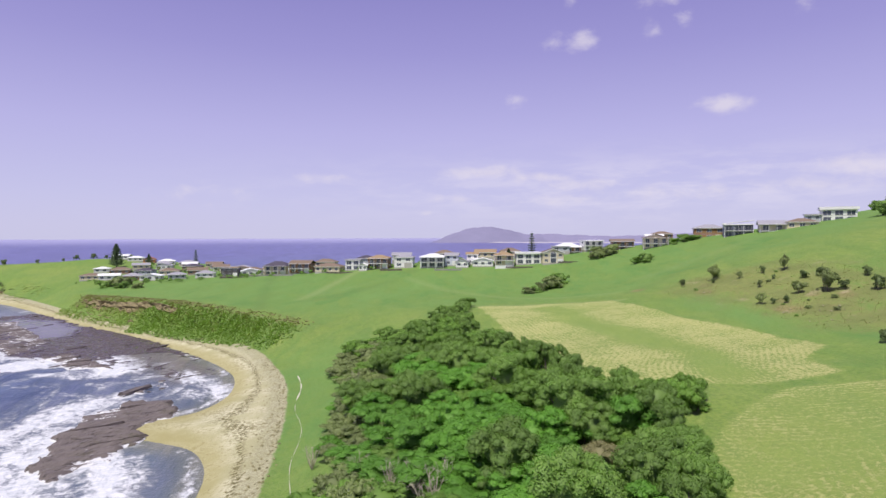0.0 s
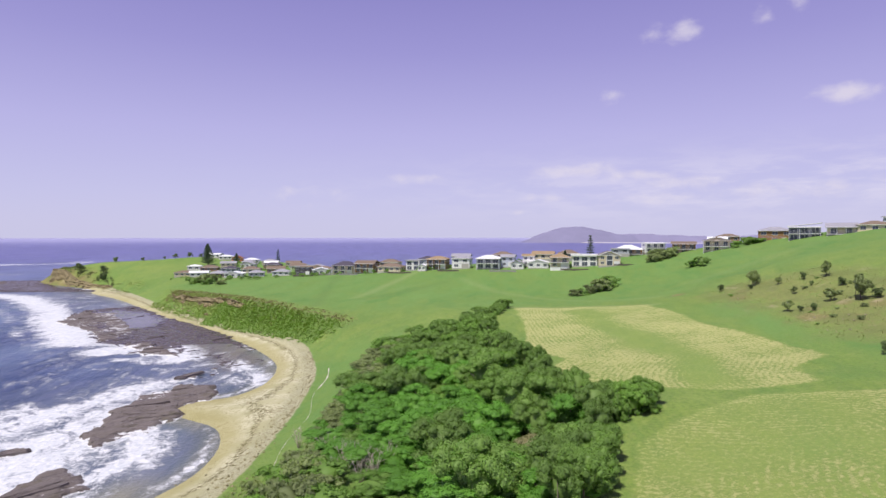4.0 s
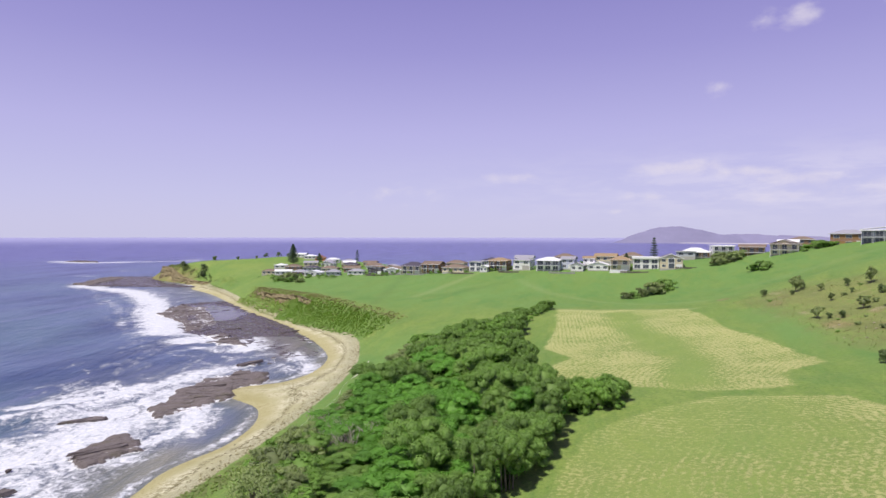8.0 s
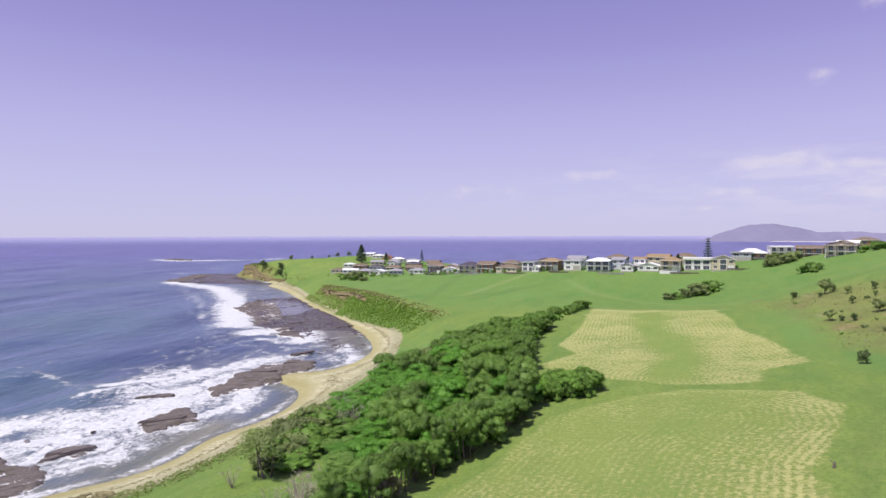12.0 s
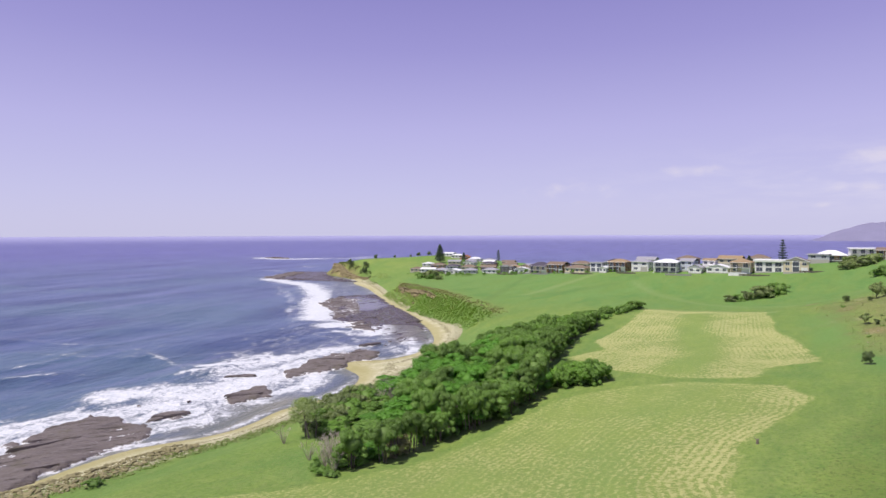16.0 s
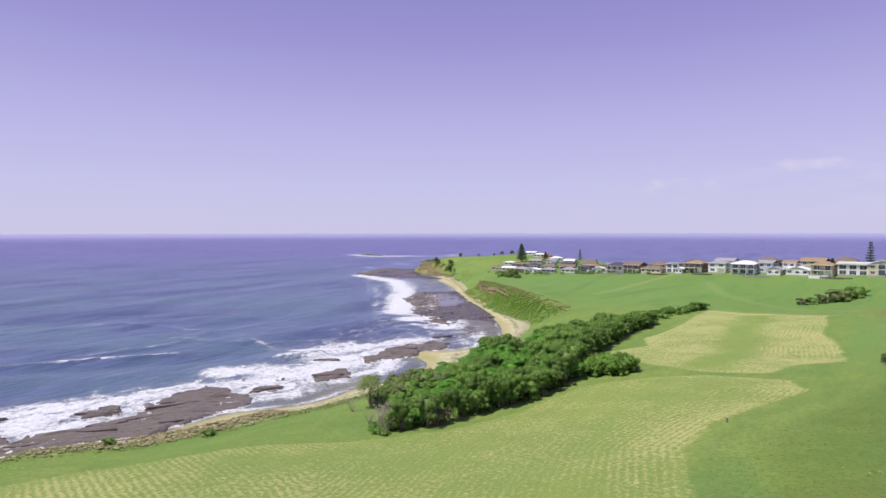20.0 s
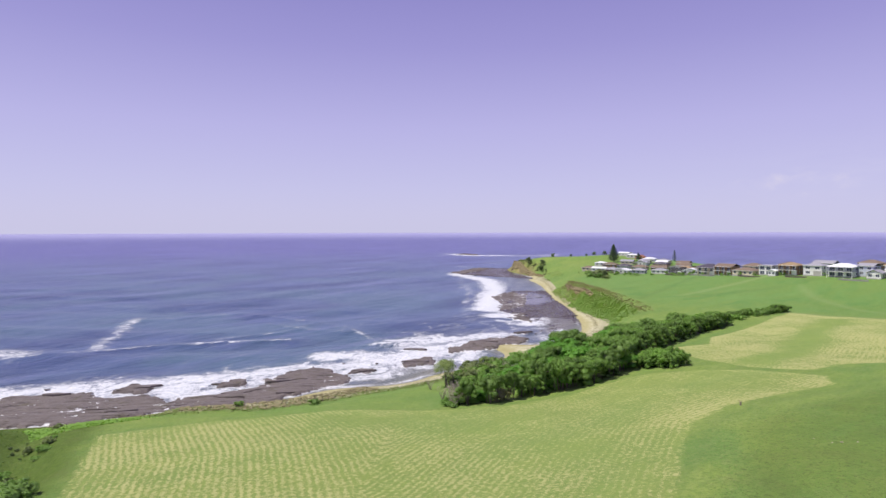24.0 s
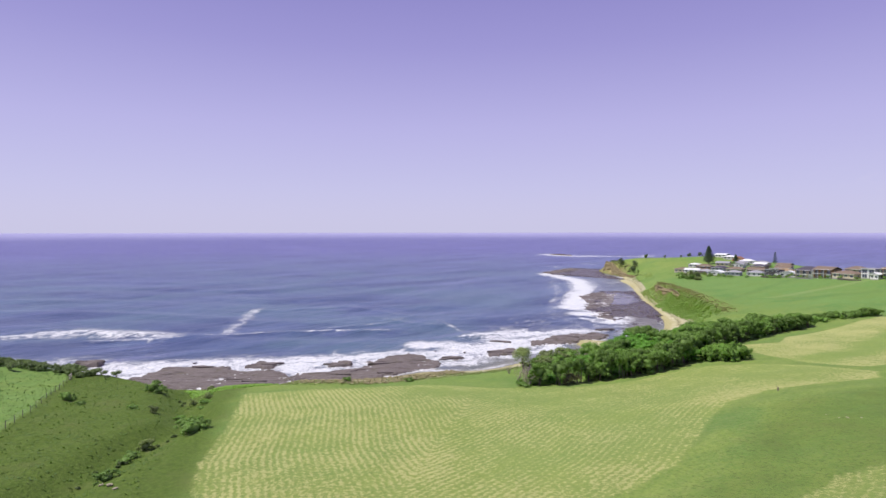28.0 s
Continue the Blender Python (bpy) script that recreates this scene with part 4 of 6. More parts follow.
def trunk_geo(rng, blobs, fork, radius, base=-0.25):
    g = Geo()
    lean = Vector((rng.uniform(-0.2, 0.2), rng.uniform(-0.2, 0.2), 0))
    head = Vector((0, 0, fork)) + lean * fork
    g.tube([(0, 0, base), (0, 0, 0.1), tuple(head * 0.5 + Vector((0.05, 0, 0))), tuple(head)], [radius * 1.5, radius * 1.1, radius * 0.9, radius * 0.75], 7)
    for b in blobs[:7]:
        mid = head.lerp(Vector(b[:3]), 0.5) + Vector((rng.uniform(-0.15, 0.15), rng.uniform(-0.15, 0.15), 0.15))
        g.tube([tuple(head), tuple(mid), tuple(Vector(b[:3]))], [radius * 0.6, radius * 0.4, radius * 0.15], 5)
    return g


def make_tree(name, seed, width, low, high, leaves, size, leaf, label, category, group="", radius=0.13, clumps=13, stems=1, bark=None, full=False, dense=True):
    rng = np.random.default_rng(seed)
    root = tagged(new(name), label, category, group)
    blobs = crown_blobs(rng, width, low, high, clumps, full)
    trunk = trunk_geo(rng, blobs, max(0.3, low + 0.25 * (high - low)), radius)
    for _ in range(stems - 1):
        b = blobs[int(rng.integers(len(blobs)))]
        x, y = rng.uniform(-0.22, 0.22, 2) * width
        trunk.tube([(x, y, -0.25), (x * 1.2, y * 1.2, high * 0.3), tuple(b[:3])], [radius * 0.8, radius * 0.6, radius * 0.2], 5)
    part("trunk", trunk, bark or BARK, root, smooth=True)
    v, q, soft = leaf_cloud(rng, blobs, leaves, size)
    crown = new("crown", leaf_mesh("crown", v, q, leaf, soft, crown_core(rng, blobs + [(0, 0, low + 0.40 * (high - low), width * 0.42)]) if full and dense else None))
    crown.parent = root
    return root


def placed(x, y, turn=0.0, s=1.0, tall=None, sink=0.0):
    return pose(x, y, height_at(x, y) - sink, 0, 0, turn) @ Matrix.Diagonal((s, s, tall or s, 1))


class Grove:
    """Prototypes that take their first place themselves and are copied for the rest."""

    def __init__(self, make):
        self.first, self.used = make, False

    def put(self, m):
        if not self.used:
            self.used = True
            self.first.matrix_basis = m
            return self.first
        return copy_thing(self.first, m)


def grove(*args, **more):
    return Grove(make_tree(*args, **more))


BELT = "trees of the shelter belt"
DENSE = "dense wind-shaped coastal tree with a rounded "
belt_kinds = {
    "green": [grove("tree", 11 + i, 5.6, 0.5, 5.2, 19000, 0.115, LEAF_GREEN, DENSE + "mid-green crown", "tree", BELT, stems=3, clumps=78, full=True) for i in range(3)],
    "dark": [grove("tree", 31 + i, 5.4, 0.5, 5.4, 19000, 0.115, LEAF_DARK, DENSE + "dark green crown", "tree", BELT, stems=3, clumps=78, full=True) for i in range(3)],
    "bright": [grove("tree", 51 + i, 5.6, 0.5, 5.0, 19000, 0.115, LEAF_BRIGHT, DENSE + "bright green crown", "tree", BELT, stems=3, clumps=78, full=True) for i in range(2)],
    "wall": [grove("tree", 41 + i, 4.4, 1.7, 5.0, 13000, 0.115, LEAF_DARK, "dense tree with bare lower trunks at the edge of the belt", "tree", BELT, stems=6, clumps=54, radius=0.11, full=True) for i in range(2)],
    "olive": [grove("tree", 61 + i, 5.0, 0.6, 4.6, 13000, 0.11, LEAF_OLIVE, DENSE + "grey-olive crown", "tree", BELT, stems=4, clumps=66, full=True) for i in range(2)],
    "brown": [grove("tree", 71 + i, 4.6, 0.6, 4.2, 12000, 0.11, LEAF_BROWN, DENSE + "brownish crown", "tree", BELT, stems=4, clumps=66, full=True) for i in range(2)]}


def belt_bounds(y):
    ex = np.interp(y, [p[1] for p in HEDGE_EAST], [p[0] for p in HEDGE_EAST])
    wx = np.interp(y, [p[1] for p in HEDGE_WEST], [p[0] for p in HEDGE_WEST])
    return wx, ex


def plant_belt():
    rng = np.random.default_rng(5)
    spots = []
    tries = 0
    while tries < 12000:
        tries += 1
        y = rng.uniform(29, 187)
        wx, ex = belt_bounds(y)
        x = rng.uniform(wx + 1.4, max(ex - 1.6, wx + 1.5))
        # a gap of dead trunks on the windward side stays open
        if x + y > 45.0 and math.hypot(x + 3.0, (y - 58.6) * 0.8) > 3.4 and all((x - a) ** 2 + (y - b) ** 2 > 3.0 ** 2 for a, b in spots):
            spots.append((x, y))
    for x, y in spots:
        wx, ex = belt_bounds(y)
        edge = min(x - wx, ex - x)
        west = (x - wx) / max(ex - wx, 1)
        r = rng.random()
        if (math.hypot(x - 6, (y - 66) * 0.8) < 11 and r < 0.5) or (y < 60 and 0.15 < west < 0.6 and r < 0.25):
            kind = "bright"
        elif west < 0.3 and 66 < y < 140 and r < 0.65:
            kind = "olive"
        elif y < 48 and west > 0.35 and r < 0.30 or edge < 3.5 and r < 0.16:
            kind = "brown" if y < 80 else "dark"
        elif y > 100:
            kind = "dark" if r < 0.7 else "green"
        else:
            kind = "green" if r < 0.5 else "dark" if r < 0.85 else "brown" if r < 0.865 else "bright"
        s = rng.uniform(0.92, 1.34) * (0.82 if edge < 2.5 else 1.0) * (1.0 if y < 140 else 0.8 if y < 150 else 0.55 if y < 168 else 0.74)
        tall = s * rng.uniform(0.78, 1.06) * (1.08 if 30 < y < 80 and west > 0.5 else 1.0) * (0.85 if west < 0.4 and y < 75 else 1.0)
        tall *= 0.40 + 0.60 * min(1.0, (x - wx) / 10.0) if y < 60 else 0.62 + 0.38 * min(1.0, (x - wx) / 9.0)
        protos = belt_kinds[kind]
        protos[int(rng.integers(len(protos)))].put(placed(x, y, rng.uniform(0, 360), s, tall, 0.35 if edge < 2.5 else 0.9))

    # the close-set outer row towards the field
    row = [p for p in HEDGE_EAST if p[1] < 160]
    for (ax, ay), (bx, by) in zip(row, row[1:]):
        n = max(1, int(math.hypot(bx - ax, by - ay) / 2.3))
        for i in range(n):
            k = (i + rng.uniform(0.1, 0.9)) / n
            x, y = ax + (bx - ax) * k - (0.9 if ay < 66 else 1.7) + rng.normal(0, 0.4), ay + (by - ay) * k
            s = rng.uniform(0.8, 1.05)
            if x + y < 43.5:
                continue
            belt_kinds["wall"][int(rng.integers(2))].put(placed(x, y, rng.uniform(0, 360), s, s * rng.uniform(0.95, 1.25) * (1.0 if y < 120 else 0.85)))


plant_belt()

# the free-standing dense bush beside the belt
thicket = [grove("shrub", 81 + i, 4.4, 0.1, 3.4, 12000, 0.115, LEAF_GREEN, "dense rounded green shrub in the mown field", "shrub",
    "shrubs of the field thicket", 0.08, 64, 4, full=True) for i in range(2)]
for i, (x, y, s) in enumerate([(25.4, 72.2, 1.05), (27.2, 73.2, 1.1), (29.2, 74.4, 1.12), (30.9, 76.0, 1.0), (28.4, 75.8, 1.05), (24.6, 73.8, 0.95), (26.6, 75.0, 1.1), (26.4, 71.4, 0.9), (28.6, 72.8, 0.95), (30.6, 74.2, 0.95)]):
    thicket[i % 2].put(placed(x, y, 67 * i, s, s * (1.05 if i != 3 else 1.15)))

# gnarled tree by the beach, and its bare neighbour
beach_tree = grove("tree", 91, 4.6, 1.5, 5.4, 5600, 0.15, LEAF_OLIVE, "lone gnarled olive-green tree above the beach", "tree", radius=0.14, clumps=24, stems=5)
beach_tree.put(placed(-1.6, 38.2, 20, 1.2, 1.22))


def bare_shrub(seed, high, width, label):
    rng = np.random.default_rng(seed)
    root = tagged(new("bare_shrub"), label, "bare shrub", "bare grey shrubs")
    for _ in range(9):
        g = Geo()
        a = rng.uniform(0, 2 * math.pi)
        tip = Vector((math.cos(a) * width * rng.uniform(0.15, 0.5), math.sin(a) * width * rng.uniform(0.15, 0.5), high * rng.uniform(0.7, 1.0)))
        mid = tip * 0.5 + Vector((rng.uniform(-0.2, 0.2), rng.uniform(-0.2, 0.2), 0.2))
        g.tube([(0, 0, -0.2), tuple(mid), tuple(tip)], [0.055, 0.035, 0.012], 5)
        for _ in range(8):
            k = rng.uniform(0.3, 0.95)
            p = mid.lerp(tip, k) if k > 0.5 else Vector((0, 0, 0)).lerp(mid, k * 2)
            q = p + Vector((rng.normal(0, 0.35), rng.normal(0, 0.35), rng.uniform(0.15, 0.7)))
            g.tube([tuple(p), tuple(q)], [0.022, 0.008], 4)
        part("branch", g, DEAD_WOOD, root)
    return Grove(root)


bare = bare_shrub(7, 3.2, 3.2, "leafless grey shrub with bleached twiggy branches")
for i, (x, y, s) in enumerate([(-1.0, 58.0, 1.0), (-3.0, 60.2, 1.05), (-4.6, 57.6, 0.9), (-0.2, 60.6, 0.95), (-5.4, 61.4, 0.95), (-1.8, 56.2, 0.85), (-9.4, 66.5, 0.8), (-3.2, 34.6, 0.8), (9.2, 31.6, 1.15), (10.6, 30.4, 1.2), (12.2, 29.4, 1.2), (13.4, 28.2, 1.0), (11.2, 28.8, 1.05), (10.0, 33.2, 1.2), (8.0, 33.4, 1.0), (-16.5, 74.5, 0.9),
        (-16.5, 113.0, 0.7), (6.5, 30.5, 0.85)]):
    bare.put(placed(x, y, 50 * i, s))


def fallen_branch(x, y, turn):
    root = tagged(new("fallen_branch"), "bleached fallen branch lying in the grass", "dead wood", "fallen branches")
    g = Geo()
    g.tube([(0, 0, 0.15), (1.2, 0.2, 0.55), (2.4, 0.1, 0.5), (3.4, 0.5, 0.9)], [0.11, 0.09, 0.07, 0.03], 6)
    part("limb", g, DEAD_WOOD, root, smooth=True)
    part("fork", Geo().tube([(1.2, 0.2, 0.55), (2.0, -0.6, 0.9), (2.6, -1.2, 1.4)], [0.07, 0.05, 0.02], 5), DEAD_WOOD, root, smooth=True)
    root.matrix_basis = placed(x, y, turn)


fallen_branch(-11.8, 70.6, 20)
fallen_branch(-12.6, 68.4, 70)
fallen_branch(-9.8, 67.6, -15)

# scattered trees of the dry slope
slope_group = "trees on the dry slope"
slope_kinds = [grove("tree", 101 + i, 3.6, 0.5, 3.9, 4600, 0.15, (LEAF_SLOPE, LEAF_OLIVE, LEAF_SLOPE)[i], "small spreading dark tree on the dry hillside", "tree", slope_group,
    0.09, 54, 3, full=True) for i in range(3)]
SLOPE_TREES = [(67.5, 169, 0.6), (74, 164, 1.15), (76, 167, 0.7), (83, 156, 1.0), (87, 153, 0.95), (86, 143, 1.25), (88.5, 141, 1.1), (84, 131, 1.4), (86.5, 129.5, 1.3),
    (90, 124, 1.6), (71, 134, 0.75), (73, 132.5, 0.7), (70.5, 95.5, 1.15), (80, 135, 0.85), (82, 149, 0.6), (72.5, 161, 0.7), (78, 158, 0.55), (75, 131, 0.8), (94, 133, 1.3),
    (77, 146, 0.5), (96, 118, 1.4)]
for i, (x, y, s) in enumerate(SLOPE_TREES):
    slope_kinds[i % 3].put(placed(x, y, 71 * i, 0.85 * s, 0.85 * s * (1.12 + 0.2 * math.sin(i * 2.3))))

crest = grove("tree", 111, 9.0, 0.6, 6.5, 6000, 0.24, LEAF_DARK, "broad dark tree standing on the crest of the hill", "tree", "trees on the hill crest", 0.25, 40, 4, full=True)
for i, (x, y, s) in enumerate([(153, 209, 1.0), (148, 199, 0.8), (156, 203, 1.1), (162, 198, 1.1)]):
    crest.put(placed(x, y, 60 * i, s))

# rounded shrubs here and there: hollow, houses, bluff, southern point
shrub_kinds = [grove("shrub", 121 + i, 3.2, 0.05, 2.2, 4200, 0.12, (LEAF_DARK, LEAF_OLIVE, LEAF_GREEN)[i], ("dark green rounded shrub in rough grass", "grey-olive coastal shrub in rough grass",
    "fresh green shrub in rough grass")[i], "shrub", "scattered shrubs", 0.05, 54, 3, full=True) for i in range(3)]
# trees and hedges between the houses
VILLAGE_LINES = [[(-196, 316), (-165, 306), (-140, 302), (-112, 303), (-92, 298)], [(-186, 342), (-150, 338), (-115, 340), (-90, 318)], [(-182, 362), (-140, 362), (-110, 345)], [(-62, 291), (-36, 292), (-12, 294), (22, 293), (34, 293)]]
SHRUBS_HOLLOW = [(34, 222, 1.5, 0), (37, 224, 1.6, 1), (41, 228, 1.7, 1), (43, 231, 1.5, 0), (46, 237, 1.6, 0), (45, 234, 1.2, 0), (31.5, 221, 1.0, 1), (77, 238, 1.7, 2), (80, 236, 1.2, 0)]
SHRUBS_POINT = [(15.4, -41.0, 0.9, 0), (17.8, -41.4, 1.0, 0), (16.8, -40.0, 0.75, 0), (-22, -44.5, 0.8, 0), (-20.6, -43.6, 0.65, 0), (-4, -49, 0.45, 0), (-1.5, -45.6, 0.4, 1), (16, -47.6, 0.5, 1),
    (19.2, -49.8, 0.5, 0), (-12, -57.5, 0.4, 0), (-16, -60, 0.6, 0), (33, -53, 0.6, 0), (21, -50.6, 0.45, 0)]
SHRUBS_SHORE = [(-19, 14.5, 0.55, 0), (-15, 58, 0.6, 1), (-12, 54, 0.8, 2), (-9, 60, 0.9, 2), (-7, 52, 0.9, 1), (-5, 46, 0.9, 2), (-4, 41, 0.8, 1), (-11, 62, 0.7, 1), (-6, 57, 1.0, 2), (-28, 1, 0.4, 2), (7.4, 33.0, 0.42, 0), (8.8, 30.4, 0.4, 2), (10.6, 27.8, 0.36, 2), (12.6, 26.8, 0.4, 2), (14.6, 26.6, 0.45, 0), (13.2, 29.8, 0.7, 0), (11.4, 32.0, 0.8, 2)]
for i, (x, y, s, k) in enumerate(SHRUBS_HOLLOW + SHRUBS_POINT + SHRUBS_SHORE):
    shrub_kinds[k].put(placed(x, y, 83 * i, s, s * (0.9 + 0.2 * math.sin(i * 1.7))))


def scatter_shrubs(line, count, wide, lo, hi, kinds, seed, scrub=""):
    """Shrubs along a line: one by one, or as one tangle of scrub that nobody could count."""
    rng = np.random.default_rng(seed)
    blobs = []
    ends = [math.hypot(b[0] - a[0], b[1] - a[1]) for a, b in zip(line, line[1:])]
    for i in range(count):
        d = rng.uniform(0, sum(ends))
        for (a, b), e in zip(zip(line, line[1:]), ends):
            if d <= e:
                break
            d -= e
        x, y = a[0] + (b[0] - a[0]) * d / e + wide * np.clip(rng.normal(), -1.6, 1.6), a[1] + (b[1] - a[1]) * d / e + wide * np.clip(rng.normal(), -1.6, 1.6)
        s = rng.uniform(lo, hi)
        if scrub:
            z, h = height_at(x, y), rng.uniform(0.6, 1.0) * (0.6 if kinds[0] == 3 else 1.0)
            blobs += [(bx + x, by + y, bz * h + z, r) for bx, by, bz, r in crown_blobs(rng, 3.2 * s, 0.05, 2.3 * s, 7)]
            continue
        shrub_kinds[int(rng.choice(kinds))].put(placed(x, y, rng.uniform(0, 360), s, s * rng.uniform(0.6, 1.0)))
    if blobs:
        v, q, soft = leaf_cloud(rng, blobs, 420 * count, 0.2)
        tagged(new("scrub", leaf_mesh("scrub", v, q, (LEAF_DARK, LEAF_OLIVE, LEAF_GREEN, LEAF_BLUFF, LEAF_SLOPE)[kinds[0]], soft, crown_core(rng, blobs))), scrub, "scrub", kind="stuff")


scatter_shrubs([(-150, 248), (-114, 215), (-98, 203)], 26, 1.5, 0.12, 0.28, [1], 21, "low olive scrub on the shore bluff")
scatter_shrubs([(-101, 206), (-84.5, 193.5), (-70, 184), (-54, 173), (-46, 165), (-40.5, 159)], 46, 1.8, 0.12, 0.26, [3], 29, "dense green scrub on the shore bluff")
scatter_shrubs([(-170, 300), (-155, 292)], 9, 2.0, 0.8, 1.5, [0, 1], 22)
scatter_shrubs([(-146, 285), (-143, 283)], 2, 0.6, 0.7, 1.0, [1], 68)
scatter_shrubs([(-62, -84), (-52, -71), (-44, -60), (-40.5, -53.5)], 90, 1.8, 0.45, 0.95, [4], 23, "dark scrub on the southern point")
scatter_shrubs([(-322, 380), (-300, 371), (-280, 360), (-258, 347), (-238, 334)], 70, 1.6, 0.3, 0.7, [1], 24, "olive scrub along the headland")
scatter_shrubs([(-205, 330), (-170, 315), (-135, 300), (-105, 300), (-60, 284), (-30, 281), (0, 281)], 34, 2.0, 0.6, 1.1, [0], 25, "dark garden hedges below the village")
scatter_shrubs([(68, 158), (78, 150), (84, 138), (76, 126), (90, 118)], 16, 4.5, 0.15, 0.34, [1, 1, 0], 69)
scatter_shrubs([(62, 266), (76, 270), (84, 266)], 9, 2.4, 0.9, 1.6, [0, 1], 26)
scatter_shrubs([(-13, 64), (-9, 56), (-4, 47), (0, 42)], 36, 1.7, 0.6, 1.15, [2, 2, 2, 1], 28)
scatter_shrubs([(-30, -28), (-12, -36), (2, -40)], 12, 1.5, 0.25, 0.5, [2, 2, 1], 27)
scatter_shrubs(GULLY[1:-1], 34, 0.8, 0.1, 0.28, [4], 30, "dark scrub along the eroded gully")


for i, line in enumerate(VILLAGE_LINES):
    scatter_shrubs(line, 26, 3.0, 0.6, 1.35, [(0, 1, 0, 2)[i]], 60 + i, "garden trees and hedges between the houses")
scatter_shrubs([(98, 252), (106, 252), (100, 262)], 8, 1.5, 0.7, 1.4, [0, 2], 67)


# tall conical island pines
def island_pine(seed, high, spread, tiers, label):
    rng = np.random.default_rng(seed)
    root = tagged(new("pine_tree"), label, "pine tree", "island pines")
    part("trunk", Geo().tube([(0, 0, -0.4), (0, 0, high * 0.5), (0, 0, high)], [0.32, 0.2, 0.03], 7), BARK, root)
    v, q = [], []
    z, tier = high * 0.1, 0
    while z < high * 0.98:
        reach = (1 - (z / high) ** 1.6) * high * spread * (1 + 0.2 * math.sin(tier * 2.1)) + 0.25
        for j in range(7):
            a = 2 * math.pi * j / 7 + tier * 0.45 + rng.uniform(-0.15, 0.15)
            for k in np.arange(0.15, 1.01, 0.10):
                p = np.array([math.cos(a) * reach * k, math.sin(a) * reach * k, z + reach * 0.22 * k * k])
                for _ in range(2):
                    d, e = rng.normal(size=3), rng.normal(size=3)
                    d, e = d / np.linalg.norm(d) * 0.3, e / np.linalg.norm(e) * 0.22
                    c = p + rng.normal(0, 0.1, 3)
                    v += [c - d, c - e, c + d, c + e]
        z += high / tiers
        tier += 1
    v = np.array(v)
    crown = new("crown", leaf_mesh("crown", v, np.arange(len(v)).reshape(-1, 4), LEAF_PINE))
    crown.parent = root
    return Grove(root)


head_tree = grove("tree", 115, 4.2, 0.4, 3.6, 2600, 0.2, LEAF_SLOPE, "small dark wind-shaped tree on the headland", "tree", "trees on the headland", 0.1, 40, 3, full=True)
pine_slim = island_pine(3, 12.0, 0.17, 11, "tall slender open-branched island pine tree")
pine_full = island_pine(4, 11.0, 0.30, 24, "broad dense dark island pine tree")
for i, (x, y, s) in enumerate([(-199, 366, 1.05), (43, 291, 1.05), (-297, 369, 0.95), (-266, 352, 0.95), (-283, 387, 0.6), (-262, 388, 0.42), (-241, 395, 0.55), (-229, 394, 0.6),
        (-163, 396, 0.75), (-188, 384, 0.45), (-272, 361, 0.8), (30.5, 279.5, 0.48), (-222, 396, 0.4), (-311, 384, 0.4), (-249, 394, 0.35), (-214, 392, 0.4)]):
    if i in (0, 1, 8, 9, 11):
        (pine_slim if i in (1, 8) else pine_full).put(placed(x, y, 40 * i, s * (1.25 if i == 0 else 1.0)))
    else:
        head_tree.put(placed(x, y, 40 * i, s * 1.25, s * 1.45))


# ---- rough grass ----
def tussocks(name, spots, lo, hi, material, label, seed):
    """Tufts of upright blades, too many to count, as one mesh."""
    rng = np.random.default_rng(seed)
    xy = np.array(spots)
    z = land_height(xy[:, 0], xy[:, 1])
    k = len(xy)
    base = np.column_stack([xy, z - 0.05])
    quads = []
    for _ in range(4):
        a = rng.uniform(0, 2 * math.pi, k)
        s = rng.uniform(lo, hi, k)
        d = np.column_stack([np.cos(a), np.sin(a), np.zeros(k)]) * s[:, None] * 0.5
        away = np.column_stack([-np.sin(a), np.cos(a), np.zeros(k)]) * (s * rng.uniform(0.35, 0.9, k))[:, None]
        lean = away + np.column_stack([np.zeros((k, 2)), s * rng.uniform(0.3, 0.75, k)])
        off = np.column_stack([rng.normal(0, 0.3, k), rng.normal(0, 0.3, k), np.zeros(k)]) * s[:, None]
        quads.append(np.stack([base + off - d, base + off + d, base + off + lean + d * 0.6, base + off + lean - d * 0.6], 1))
    v = np.concatenate(quads).reshape(-1, 3)
    soft = np.tile([0.0, 0.0, 1.0], (len(v), 1))
    return tagged(new(name, leaf_mesh(name, v, np.arange(len(v)).reshape(-1, 4), material, soft)), label, "grass", kind="stuff")


def strewn(line, count, wide, seed):
    rng = np.random.default_rng(seed)
    ends = np.array([math.hypot(b[0] - a[0], b[1] - a[1]) for a, b in zip(line, line[1:])])
    pick = rng.choice(len(ends), count, p=ends / ends.sum())
    p = np.array(line, float)
    k = rng.random(count)[:, None]
    return p[pick] * (1 - k) + p[pick + 1] * k + wide * np.clip(rng.normal(0, 1, (count, 2)), -1.5, 1.5)


def patchy(spots, size, seed):
    """Leaves gaps between the tufts and thins them out towards the bluff's southern end."""
    rng = np.random.default_rng(seed)
    px, py = spots[:, 0], spots[:, 1]
    keep = (0.25 + 0.9 * step(-0.5, 0.5, ripple(px, py, size, seed))) * step(156, 182, py)
    return spots[rng.random(len(spots)) < keep]


bluff_mid = [(-160, 256), (-140, 238.5), (-112, 215), (-86, 195), (-66, 181.5), (-52, 172), (-43, 163)]
tussocks("rough_grass", patchy(strewn(bluff_mid, 13000, 3.0, 31), 3.5, 3), 0.2, 0.6, BLADES_BLUFF, "rough olive-green scrub grass on the shore bluff", 32)
